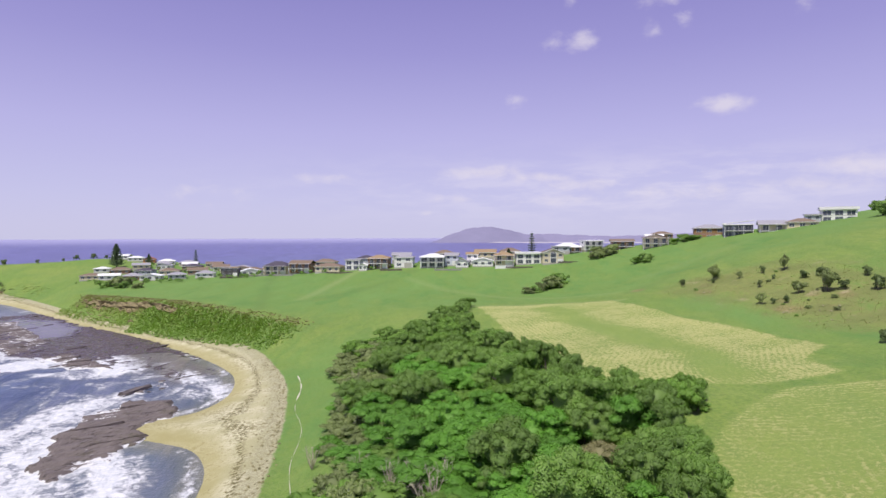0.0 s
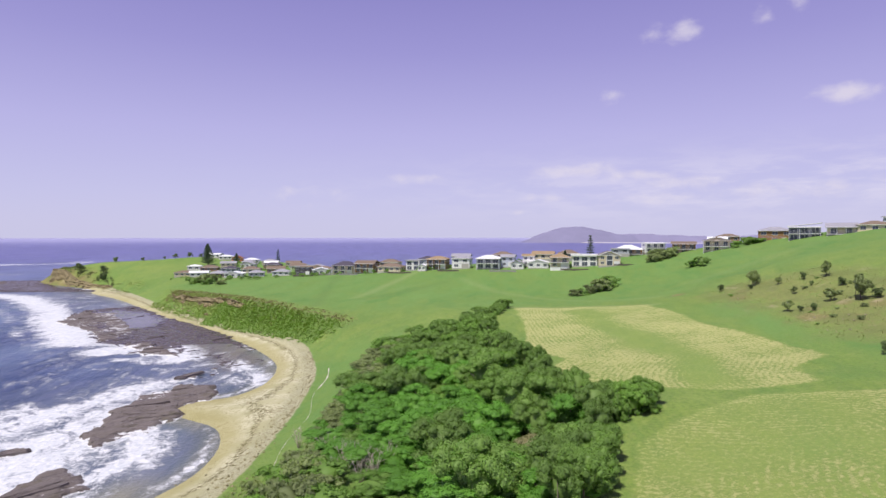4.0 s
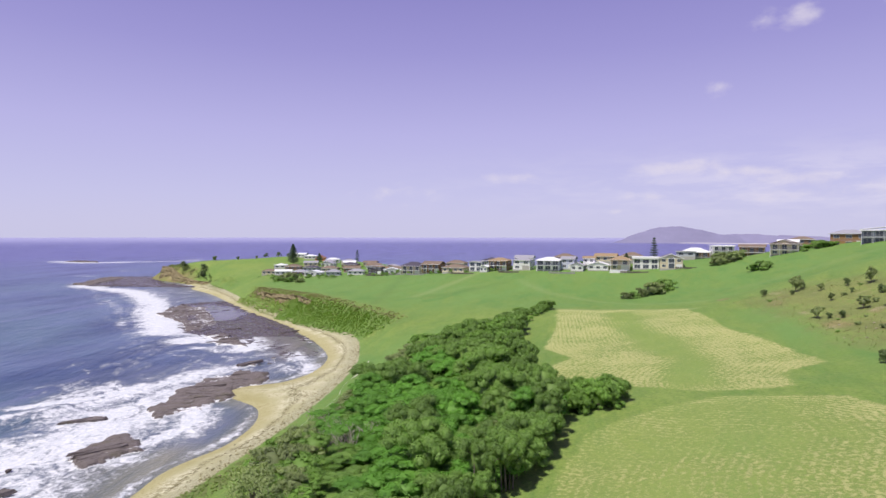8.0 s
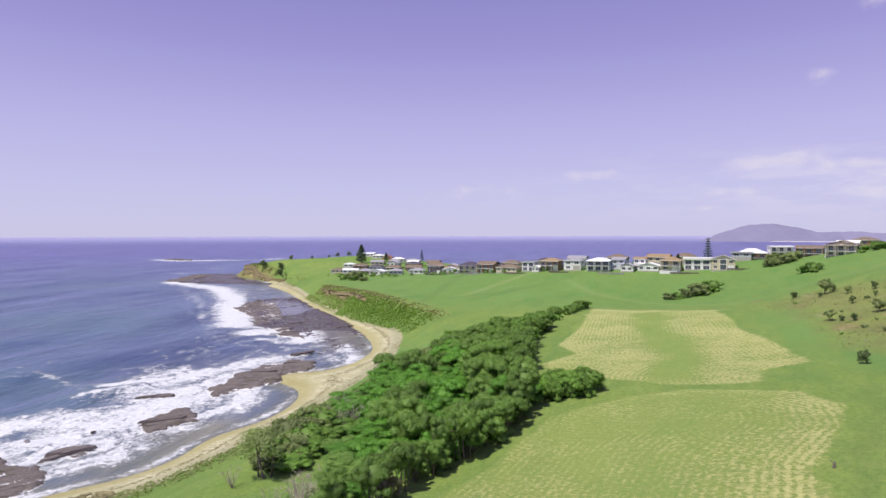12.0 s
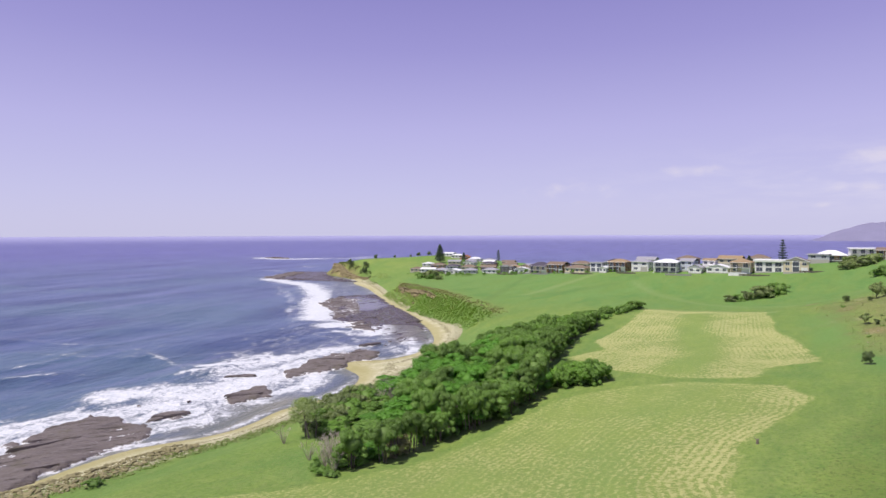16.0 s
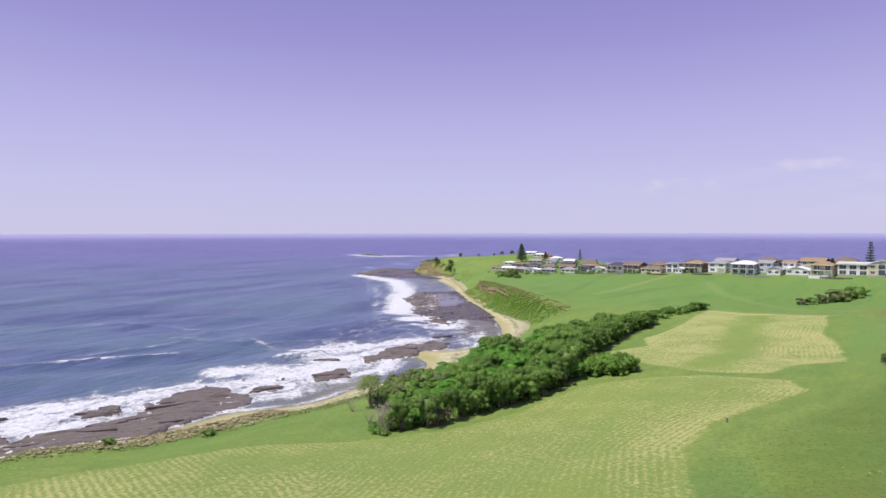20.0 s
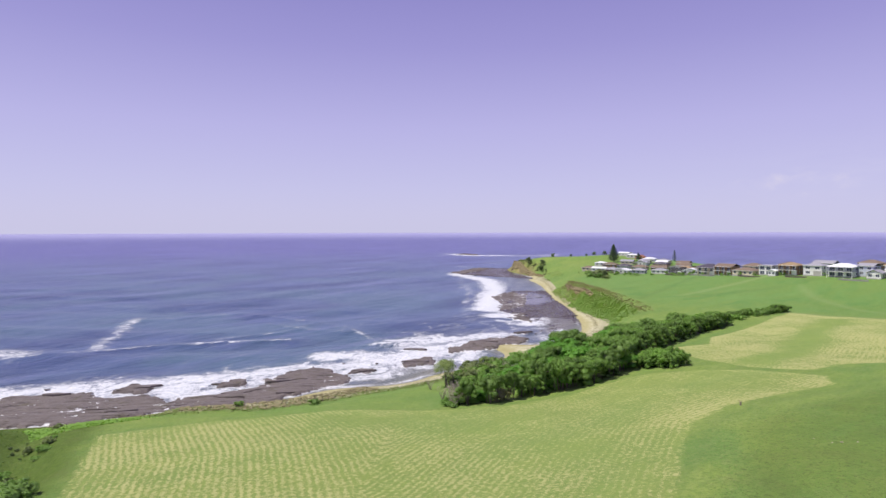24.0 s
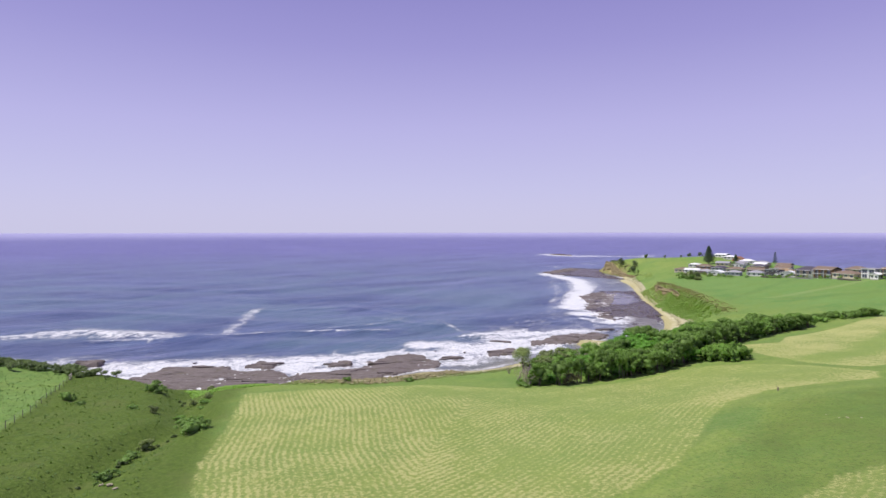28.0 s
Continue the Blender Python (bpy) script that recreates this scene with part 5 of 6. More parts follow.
tussocks("rough_grass", patchy(strewn([(-104, 207), (-84, 192), (-64, 178.5), (-51, 169.5), (-42.5, 161)], 17000, 2.6, 37), 4.5, 5), 0.25, 0.75, LEAF_BLUFF, "dense green creeping growth on the shore bluff", 38)
tussocks("dry_grass", patchy(strewn([(-156, 260), (-124, 231), (-92, 205.5), (-66, 188), (-50, 177), (-42, 167)], 6000, 3.2, 39), 4.0, 7), 0.2, 0.55, BLADES_DRY, "faded straw-coloured grass along the bluff's brow", 40)
tussocks("dry_grass", strewn(LEDGE, 1500, 2.2, 33), 0.2, 0.5, BLADES_DRY, "dry straw-coloured grass on the shore bluff", 34)
tussocks("rough_grass", strewn([(-328, 384), (-304, 371), (-270, 353), (-238, 331), (-205, 302)], 2600, 3.5, 35), 0.2, 0.5, BLADES, "rough grass along the headland's edge", 36)
rng_field = np.random.default_rng(41)
south = np.column_stack([rng_field.uniform(-50, 60, 4200), rng_field.uniform(-95, -36, 4200)])
south = south[(south[:, 1] < -38 - 0.28 * np.maximum(south[:, 0], 0)) & (signed_gap(south[:, 0], south[:, 1], GRASS) > 1)]
tussocks("rough_grass", south, 0.12, 0.34, BLADES_DARK, "uneven dark green tussocks on the southern rise", 42)
hill = np.column_stack([rng_field.uniform(58, 104, 5200), rng_field.uniform(86, 180, 5200)])
hill = hill[inside(hill[:, 0], hill[:, 1], SLOPE)]
tussocks("rough_grass", hill[::2], 0.1, 0.26, BLADES, "coarse grass tufts over the dry hillside", 47)
tussocks("dry_grass", hill[1::4], 0.1, 0.28, BLADES_DRY, "straw-coloured tufts over the dry hillside", 48)
edge_line = [(-18, 66), (-18, 52), (-19, 40), (-21, 28), (-21, 18), (-24, 4), (-31, -7), (-35, -19), (-37, -30)]
tussocks("rough_grass", strewn(edge_line, 2400, 1.4, 43), 0.15, 0.4, BLADES, "rough grass along the top of the beach", 44)
tussocks("rough_grass", strewn([(-33, -34), (-26, -33), (-20, -30), (-20, -23), (-25, -16)], 3000, 2.2, 45), 0.15, 0.45, LEAF_GREEN, "fresh green creeping growth behind the rocks", 46)


# ---- houses ----
PANE = surface("window_glass", (0.095, 0.105, 0.135), 0.12, 0.1, 1.0, 0.0)
WHITE_TRIM = surface("white_trim", (0.80, 0.79, 0.76), 0.6, 0.1, 0.6, 0.1)
RAIL = surface("grey_rail", (0.30, 0.31, 0.33), 0.5, 0.15, 0.5, 0.1)
CONCRETE = surface("concrete", (0.42, 0.40, 0.36), 0.9, 0.25, 0.8, 0.3)
WALLS = {"white": surface("white_render", (0.81, 0.80, 0.77), 0.8, 0.12, 1.0, 0.15, stain=(0.74, 0.72, 0.67)), "cream": surface("cream_render", (0.68, 0.59, 0.42), 0.85, 0.15, 1.0, 0.2),
    "brick": surface("brown_brick", (0.30, 0.185, 0.110), 0.9, 0.35, 0.4, 0.4), "timber": surface("brown_timber", (0.30, 0.165, 0.070), 0.8, 0.35, 0.5, 0.35),
    "grey": surface("grey_cladding", (0.47, 0.48, 0.52), 0.8, 0.2, 0.7, 0.2), "blue": surface("slate_blue_cladding", (0.16, 0.18, 0.27), 0.75, 0.2, 0.7, 0.2),
    "dark": surface("dark_cladding", (0.085, 0.075, 0.08), 0.75, 0.25, 0.7, 0.2), "orange": surface("orange_render", (0.62, 0.25, 0.07), 0.8, 0.15, 1.0, 0.2),
    "pale": surface("pale_blue_render", (0.60, 0.63, 0.70), 0.8, 0.15, 1.0, 0.2)}
ROOFS = {"white": surface("white_sheet_roof", (0.80, 0.80, 0.79), 0.5, 0.15, 1.0, 0.15), "tan": surface("tan_tile_roof", (0.315, 0.225, 0.125), 0.9, 0.35, 0.5, 0.5),
    "dark": surface("dark_tile_roof", (0.070, 0.060, 0.080), 0.8, 0.3, 0.5, 0.5), "grey": surface("grey_sheet_roof", (0.33, 0.32, 0.34), 0.6, 0.25, 0.8, 0.3),
    "brown": surface("brown_tile_roof", (0.200, 0.148, 0.104), 0.9, 0.35, 0.5, 0.5), "red": surface("red_tile_roof", (0.34, 0.155, 0.075), 0.9, 0.3, 0.5, 0.5)}


def window(parent, x, z, w, h, y, lights=2):
    """A framed window standing 4 cm proud of the front at y, with its panes."""
    frame_geo = Geo()
    f = 0.07
    frame_geo.box(x - w / 2 - f, y - 0.05, z - f, x + w / 2 + f, y + 0.02, z).box(x - w / 2 - f, y - 0.05, z + h, x + w / 2 + f, y + 0.02, z + h + f)
    for i in range(lights + 1):
        px = x - w / 2 + w * i / lights
        frame_geo.box(px - f / 2 if 0 < i < lights else px - (f if i == 0 else 0), y - 0.05, z, px + f / 2 if 0 < i < lights else px + (0 if i == 0 else f), y + 0.02, z + h)
    wob = part("window", frame_geo, WHITE_TRIM, parent)
    part("pane", Geo().box(x - w / 2 + 0.01, y - 0.02, z + 0.01, x + w / 2 - 0.01, y + 0.015, z + h - 0.01), PANE, wob)
    return wob


def side_window(parent, y, z, w, h, x):
    k = 1 if x > 0 else -1
    wob = part("window", Geo().box(min(x, x + 0.05 * k), y - w / 2, z, max(x, x + 0.05 * k), y + w / 2, z + h), WHITE_TRIM, parent)
    part("pane", Geo().box(min(x + 0.05 * k, x + 0.07 * k), y - w / 2 + 0.08, z + 0.08, max(x + 0.05 * k, x + 0.07 * k), y + w / 2 - 0.08, z + h - 0.08), PANE, wob)


def roof_geo(kind, w, d, z, rise, over):
    g = Geo()
    x, y0, y1, t = w / 2 + over, -over, d + over, 0.18
    if kind == "hip":
        k = min(x, (y1 - y0) / 2) * 0.95
        top = [(-x + k, (y0 + y1) / 2, z + rise), (x - k, (y0 + y1) / 2, z + rise)]
        v = [(-x, y0, z), (x, y0, z), (x, y1, z), (-x, y1, z), *top, (-x, y0, z - t), (x, y0, z - t), (x, y1, z - t), (-x, y1, z - t)]
        g.put(v, [(0, 1, 5, 4), (1, 2, 5), (2, 3, 4, 5), (3, 0, 4), (6, 7, 1, 0), (7, 8, 2, 1), (8, 9, 3, 2), (9, 6, 0, 3), (9, 8, 7, 6)])
    elif kind == "gable":
        v = [(-x, y0, z), (0, y0, z + rise), (x, y0, z), (-x, y1, z), (0, y1, z + rise), (x, y1, z)]
        v += [(a, b, c - t) for a, b, c in v]
        g.put(v, [(0, 1, 4, 3), (1, 2, 5, 4), (9, 10, 7, 6), (10, 11, 8, 7), (6, 7, 1, 0), (7, 8, 2, 1), (3, 4, 10, 9), (4, 5, 11, 10), (0, 3, 9, 6), (2, 8, 11, 5)])
    elif kind == "ridge":
        ym = (y0 + y1) / 2
        v = [(-x, y0, z), (-x, ym, z + rise), (-x, y1, z), (x, y0, z), (x, ym, z + rise), (x, y1, z)]
        v += [(a, b, c - t) for a, b, c in v]
        g.put(v, [(0, 3, 4, 1), (1, 4, 5, 2), (7, 10, 9, 6), (8, 11, 10, 7), (6, 0, 1, 7), (7, 1, 2, 8), (3, 9, 10, 4), (4, 10, 11, 5), (0, 6, 9, 3), (2, 5, 11, 8)])
    else:
        lift = rise if kind == "skillion" else 0.0
        v = [(-x, y0, z), (x, y0, z + lift), (x, y1, z + lift), (-x, y1, z)]
        v += [(a, b, c + 0.22) for a, b, c in v]
        g.put(v, [(3, 2, 1, 0), (4, 5, 6, 7), (0, 1, 5, 4), (1, 2, 6, 5), (2, 3, 7, 6), (3, 0, 4, 7)])
    return g


def house(x, y, z, turn, w, d, storeys, roof, wall, cover, label, rise=1.5, balcony=False, base=None, big=False, upper=None, chimney=False, group="houses of the village", parapet=0.0, arch=False, yard=0.0):
    """A house whose front looks towards -y before it is turned; z is its ground floor."""
    root = tagged(new("house"), label, "house", group)
    high = 2.5 * storeys
    part("plinth", Geo().box(-w / 2 - 0.05, -0.05, -2.6, w / 2 + 0.05, d + 0.05, 0.12), WALLS[base] if base else CONCRETE, root)
    for s in range(storeys):
        inset = 0.0 if not (upper and s) else 0.04
        part("wall", Geo().box(-w / 2 + inset, inset, 0.12 + 2.5 * s if s else 0.12, w / 2 - inset, d - inset, 2.5 * (s + 1)), WALLS[upper if upper and s else wall], root)
    if roof == "gable":
        part("gable", Geo().put([(-w / 2, 0.02, high), (w / 2, 0.02, high), (0, 0.02, high + rise * 0.93), (-w / 2, 0.2, high), (w / 2, 0.2, high), (0, 0.2, high + rise * 0.93)],
            [(0, 1, 2), (5, 4, 3), (0, 3, 4, 1), (1, 4, 5, 2), (2, 5, 3, 0)]), WALLS[upper or wall], root)
    part("roof", roof_geo(roof, w, d, high + 0.18, rise, 0.55), ROOFS[cover], root)
    part("fascia", Geo().box(-w / 2 - 0.5, -0.57, high - 0.06, w / 2 + 0.5, -0.5, high + 0.12), WHITE_TRIM, root)
    bays = max(2, int(w / 3.2))
    for s in range(storeys):
        for i in range(bays):
            bx = -w / 2 + w * (i + 0.5) / bays
            tall = balcony and s == storeys - 1
            ww = w / bays * (0.66 if big else 0.46)
            if s == 0 and i == bays - 1 and not big and storeys > 1:
                part("garage_door", Geo().box(bx - w / bays * 0.4, -0.05, 0.12, bx + w / bays * 0.4, 0.02, 2.3), WHITE_TRIM if wall != "white" else CONCRETE, root)
                continue
            window(root, bx, 0.25 + 2.5 * s if tall or big else 0.85 + 2.5 * s, ww, 1.85 if tall or big else 1.2, 0.0, 2)
        side_window(root, d * 0.35, 2.5 * s + 1.0, 1.4, 1.1, w / 2)
        side_window(root, d * 0.7, 2.5 * s + 1.0, 1.0, 1.1, w / 2)
        side_window(root, d * 0.4, 2.5 * s + 1.0, 1.5, 1.1, -w / 2)
    if balcony:
        fl = 2.5 * (storeys - 1)
        deck = part("balcony", Geo().box(-w / 2, -2.0, fl - 0.12, w / 2, -0.01, fl + 0.06), WHITE_TRIM, root)
        rail = Geo().box(-w / 2 + 0.05, -1.98, fl + 1.0, w / 2 - 0.05, -1.92, fl + 1.06)
        for i in range(int(w / 0.45) + 1):
            rx = -w / 2 + 0.08 + (w - 0.16) * i / int(w / 0.45)
            rail.box(rx - 0.02, -1.97, fl + 0.06, rx + 0.02, -1.93, fl + 1.0)
        part("railing", rail, RAIL, deck)
        for i in range(4):
            px = -w / 2 + 0.15 + (w - 0.3) * i / 3
            part("post", Geo().box(px - 0.08, -1.95, -2.4 if storeys == 1 else -2.4, px + 0.08, -1.79, fl - 0.12), WHITE_TRIM, root)
            part("post", Geo().box(px - 0.06, -1.9, fl + 0.06, px + 0.06, -1.78, fl + 2.3), WHITE_TRIM, root)
        part("awning", Geo().box(-w / 2 - 0.2, -2.2, fl + 2.3, w / 2 + 0.2, -0.01, fl + 2.43), ROOFS[cover], root)
    if parapet:
        part("parapet", Geo().box(-w / 2 - 0.6, -0.75, high - 0.02, w / 2 + 0.6, d + 0.3, high + parapet), WALLS[upper or wall], root)
    if arch:
        tall = Geo().box(-1.5, -0.12, 0.3, -1.32, -0.01, 4.7).box(1.32, -0.12, 0.3, 1.5, -0.01, 4.7).box(-1.32, -0.12, 2.6, 1.32, -0.01, 2.9)
        for i in range(8):
            a, b = math.pi * i / 8, math.pi * (i + 1) / 8
            ring = [(r * math.cos(t), y, 4.7 + r * 0.75 * math.sin(t)) for y in (-0.12, -0.01) for t in (a, b) for r in (1.32, 1.5)]
            tall.put(ring, [(0, 1, 3, 2), (4, 6, 7, 5), (0, 2, 6, 4), (1, 5, 7, 3)])
        frame_part = part("arched_window", tall, WHITE_TRIM, root)
        part("pane", Geo().box(-1.3, -0.07, 0.3, 1.3, -0.06, 5.4), PANE, frame_part)
        for k in (-1, 1):
            part("barge_board", Geo().put([(k * (w / 2 + 0.6), -0.62, high - 0.1), (0, -0.62, high + rise + 0.05), (0, -0.62, high + rise + 0.3), (k * (w / 2 + 0.6), -0.62, high + 0.2),
                (k * (w / 2 + 0.6), -0.55, high - 0.1), (0, -0.55, high + rise + 0.05), (0, -0.55, high + rise + 0.3), (k * (w / 2 + 0.6), -0.55, high + 0.2)],
                [(0, 1, 2, 3), (7, 6, 5, 4), (0, 4, 5, 1), (3, 2, 6, 7)]), WHITE_TRIM, root)
    if yard:
        part("garden_wall", Geo().box(-w / 2, -4.6, -2.4, w / 2 - 1, -4.3, yard).box(-w / 2 - 0.05, -4.65, yard, w / 2 - 0.95, -4.25, yard + 0.1), WALLS["white"], root)
    if chimney:
        part("chimney", Geo().box(w * 0.2, d * 0.6, high, w * 0.2 + 0.6, d * 0.6 + 0.6, high + rise + 0.9), WALLS["brick"], root)
    small = {"houses of the headland village": 0.84, "houses on the hill crest": 1.0}.get(group, 0.92)
    root.matrix_basis = pose(x, y, z + 0.2, 0, 0, turn) @ Matrix.Diagonal((small, small, small, 1))
    return root


FRONT = "houses along the top of the field"
house(-83.0, 297.0, 13.6, -6, 12.4, 9, 2, "hip", "cream", "dark", "two-storey cream house with a dark hipped tile roof", 2.3, True, group=FRONT)
house(-69.5, 291.0, 15.0, -6, 11.0, 9, 2, "ridge", "timber", "brown", "two-storey brown timber house with a brown roof", 1.6, True, group=FRONT)
house(-54.7, 282.9, 16.1, -8, 13.0, 9, 1, "hip", "cream", "brown", "low single-storey house with a brown tile roof", 1.7, group=FRONT)
house(-42.6, 282.5, 17.0, -6, 7.4, 8, 2, "flat", "white", "grey", "white two-storey box house with a flat roof", 0.2, big=True, group=FRONT)
house(-37.1, 276.9, 17.0, -6, 4.1, 4, 1, "gable", "white", "white", "small white outbuilding with a gabled roof", 1.0, group=FRONT)
house(-30.2, 279.0, 17.9, -6, 10.2, 8, 2, "hip", "brick", "tan", "brick house with a balcony and a tan tile roof", 1.5, True, group=FRONT)
house(-18.3, 277.5, 18.3, -5, 9.3, 8, 2, "hip", "white", "grey", "pale two-storey house with a shallow grey roof", 1.3, group=FRONT)
house(-5.0, 274.0, 18.6, -4, 11.7, 9, 2, "hip", "white", "white", "white two-storey house with wide glazed balconies", 1.5, True, big=True, upper="grey", group=FRONT)
house(3.9, 276.9, 19.2, -4, 6.7, 9, 2, "ridge", "pale", "grey", "pale blue-grey house with a grey sheet roof", 1.2, group=FRONT)
house(8.6, 272.1, 18.6, -4, 6.2, 7, 1, "gable", "white", "grey", "white gabled cottage at the field's edge", 1.6, group=FRONT)
house(18.1, 273.0, 19.0, -3, 10.1, 8, 1, "gable", "white", "white", "white single-storey house with a low gable", 1.5, group=FRONT)
house(13.6, 277.8, 19.6, -3, 5.8, 8, 2, "ridge", "white", "tan", "white house with a tan roof behind the front row", 1.0, group=FRONT)
house(27.8, 273.0, 19.3, -2, 9.2, 9, 2, "hip", "cream", "tan", "cream two-storey house with a tan hipped roof", 1.8, True, base="white", group=FRONT, yard=0.2)
house(39.0, 274.0, 19.9, -2, 12.1, 8, 2, "flat", "white", "white", "long white modern house with a deep flat roof edge", 0.3, big=True, group=FRONT, parapet=0.9)
house(49.6, 270.1, 20.3, 0, 10.2, 8, 2, "gable", "cream", "brown", "cream brick house with a tall arched window gable", 2.0, group=FRONT, arch=True)
house(62, 294, 24.9, 4, 12.4, 9, 1, "hip", "timber", "white", "pavilion house with a white hipped roof on posts", 2.1, True, group=FRONT)
house(73.5, 293, 25.6, 6, 10, 8, 2, "flat", "white", "white", "white flat-roofed house behind trees", 0.3, True, group=FRONT)
house(70.5, 276, 23.6, 6, 4.4, 4, 1, "ridge", "grey", "white", "small pale garden shed among shrubs", 0.7, group=FRONT)
house(82.5, 276, 25.4, -12, 10.8, 9, 2, "ridge", "timber", "brown", "wide brown timber house with a low roof", 1.1, True, group=FRONT)
house(91, 257, 27.0, -16, 11.0, 9, 2, "gable", "cream", "brown", "cream two-storey house with balcony and gable", 1.8, True, group=FRONT)
house(95, 270, 27.6, -16, 8, 8, 2, "ridge", "white", "white", "white house rising behind a cream one", 1.1, group=FRONT)
house(103, 282, 31.0, -14, 10, 8, 1, "hip", "brick", "brown", "low brick house with a brown roof", 1.3, group=FRONT)
# roofs that look over the front row
for i, (x, y, w, roof, wall, cover, rise) in enumerate([(-60.0, 304.0, 11, "hip", "cream", "brown", 1.7), (-20.5, 296.4, 10, "ridge", "white", "grey", 1.4), (0.3, 292.3, 10, "hip", "brick", "brown", 1.7),
        (20.5, 291.3, 11, "ridge", "cream", "tan", 1.6), (33.0, 292.3, 10, "hip", "cream", "brown", 1.8), (-39.0, 298.5, 9, "hip", "grey", "dark", 1.6), (57.1, 291.3, 9, "flat", "grey", "grey", 0.3)]):
    house(x, y, height_at(x, y - 6) + 1.9, -4 + 5 * math.sin(i * 2.0), w, 8, 1, roof, wall, cover, f"{cover}-roofed house seen over the front row", rise, group=FRONT)


def paling_fence(x, y, turn, long, high, material):
    root = tagged(new("garden_fence"), "low weathered garden fence behind a house", "fence", "garden fences")
    n = int(long / 2.0)
    for i in range(n + 1):
        part("post", Geo().box(-long / 2 + 2.0 * i - 0.06, -0.06, -0.5, -long / 2 + 2.0 * i + 0.06, 0.06, high + 0.1), material, root)
    for z in (0.3, high - 0.2):
        part("rail", Geo().box(-long / 2, -0.09, z, long / 2, -0.062, z + 0.1), material, root)
    palings = Geo()
    for i in range(int(long / 0.25)):
        palings.box(-long / 2 + 0.25 * i + 0.01, -0.12, 0.05, -long / 2 + 0.25 * i + 0.22, -0.092, high + 0.04 * math.sin(i * 1.7))
    part("paling_panel", palings, material, root)
    root.matrix_basis = pose(x, y, height_at(x, y), 0, 0, turn)


FENCE_DARK = surface("dark_paling_wood", (0.12, 0.10, 0.085), 0.9, 0.4, 0.4, 0.4)
FENCE_GREY = surface("grey_paling_wood", (0.30, 0.29, 0.27), 0.9, 0.4, 0.4, 0.4)
for i, (x, y, turn, long) in enumerate([(-76.0, 285.0, -8, 10), (-47.3, 274.5, -6, 12), (-23.5, 271.7, -5, 10), (2.2, 267.3, -4, 12), (56.1, 267.3, 4, 10), (34.0, 267.3, -3, 12), (-92.0, 296.0, -8, 12), (-106.0, 300.0, -8, 12)]):
    paling_fence(x, y, turn, long, 0.85, FENCE_GREY if i % 3 == 0 else FENCE_DARK)
HILL = "houses on the hill crest"
house(111.5, 251.5, 30.6, -20, 12.0, 9, 2, "hip", "timber", "grey", "brown timber and stone house with a hipped grey roof", 1.5, base="brick", group=HILL)
house(116.5, 237, 31.9, -22, 10.4, 9, 2, "skillion", "blue", "white", "slate-blue house with a raked white skillion roof and deck", 1.3, True, big=True, group=HILL)
house(125.0, 228.0, 34.2, -24, 8.8, 9, 1, "ridge", "cream", "grey", "cream house with a grey roof and a wide veranda", 1.5, True, base="white", group=HILL)
house(134.0, 224.0, 34.9, -24, 10.4, 9, 1, "hip", "cream", "brown", "low cream house with a brown roof on the crest", 1.4, group=HILL)
house(147.0, 238.5, 38.0, -26, 5.0, 8, 1, "flat", "grey", "grey", "small grey flat-roofed annexe on the crest", 0.3, group=HILL)
house(155.5, 236, 37.6, -28, 12.0, 8, 2, "flat", "white", "white", "white modern box house with a long window band", 0.3, big=True, group=HILL, parapet=1.1)

# the village on the headland, behind the end of the field
VILLAGE = [(-190, 322, 11, 1, "hip", "cream", "brown", 1.6), (-177, 318, 12, 1, "ridge", "white", "white", 1.2), (-163, 313, 10, 1, "hip", "brick", "grey", 1.6),
    (-151, 309, 12, 1, "gable", "white", "white", 1.3), (-137, 309, 10, 1, "hip", "grey", "grey", 1.5), (-124, 312, 11, 1, "hip", "white", "grey", 1.5),
    (-110, 309, 10, 2, "skillion", "dark", "grey", 0.9), (-98, 306, 11, 1, "gable", "white", "white", 1.6), (-181, 336, 12, 1, "hip", "brick", "brown", 1.7),
    (-166, 332, 11, 1, "hip", "grey", "dark", 1.6), (-150, 328, 12, 1, "hip", "cream", "brown", 1.7), (-134, 328, 12, 1, "ridge", "brick", "brown", 1.7)]
VILLAGE_BACK = [(-118, 332, 12, 1, "hip", "cream", "tan", 1.7), (-104, 328, 11, 1, "hip", "grey", "brown", 1.6), (-178, 354, 11, 1, "ridge", "cream", "grey", 1.4),
    (-163, 350, 10, 1, "gable", "white", "grey", 1.5), (-146, 348, 12, 1, "hip", "brick", "dark", 1.6), (-130, 352, 11, 1, "ridge", "white", "brown", 1.5),
    (-204, 398, 11, 1, "hip", "white", "white", 1.3), (-217, 404, 12, 1, "ridge", "white", "white", 1.2), (-190, 388, 8, 1, "gable", "orange", "red", 2.0),
    (-172, 374, 11, 1, "hip", "white", "white", 1.4), (-158, 370, 11, 1, "hip", "cream", "grey", 1.5), (-142, 372, 11, 1, "ridge", "cream", "brown", 1.4)]
VILLAGE_INFILL = [(-168, 362, 10, 1, "hip", "white", "grey", 1.4), (-152, 360, 10, 1, "ridge", "cream", "white", 1.3), (-136, 362, 10, 1, "hip", "grey", "brown", 1.5), (-120, 361, 10, 1, "hip", "white", "grey", 1.5),
    (-116, 345, 10, 1, "gable", "cream", "brown", 1.6), (-101, 341, 10, 1, "hip", "brick", "tan", 1.6), (-196, 344, 9, 1, "hip", "white", "white", 1.2), (-88, 322, 9, 1, "hip", "grey", "brown", 1.5), (-75, 312, 9, 1, "ridge", "white", "grey", 1.3)]
SAY = {"white": "white", "cream": "cream", "brick": "brown brick", "grey": "grey", "dark": "dark-clad", "orange": "orange", "timber": "timber"}
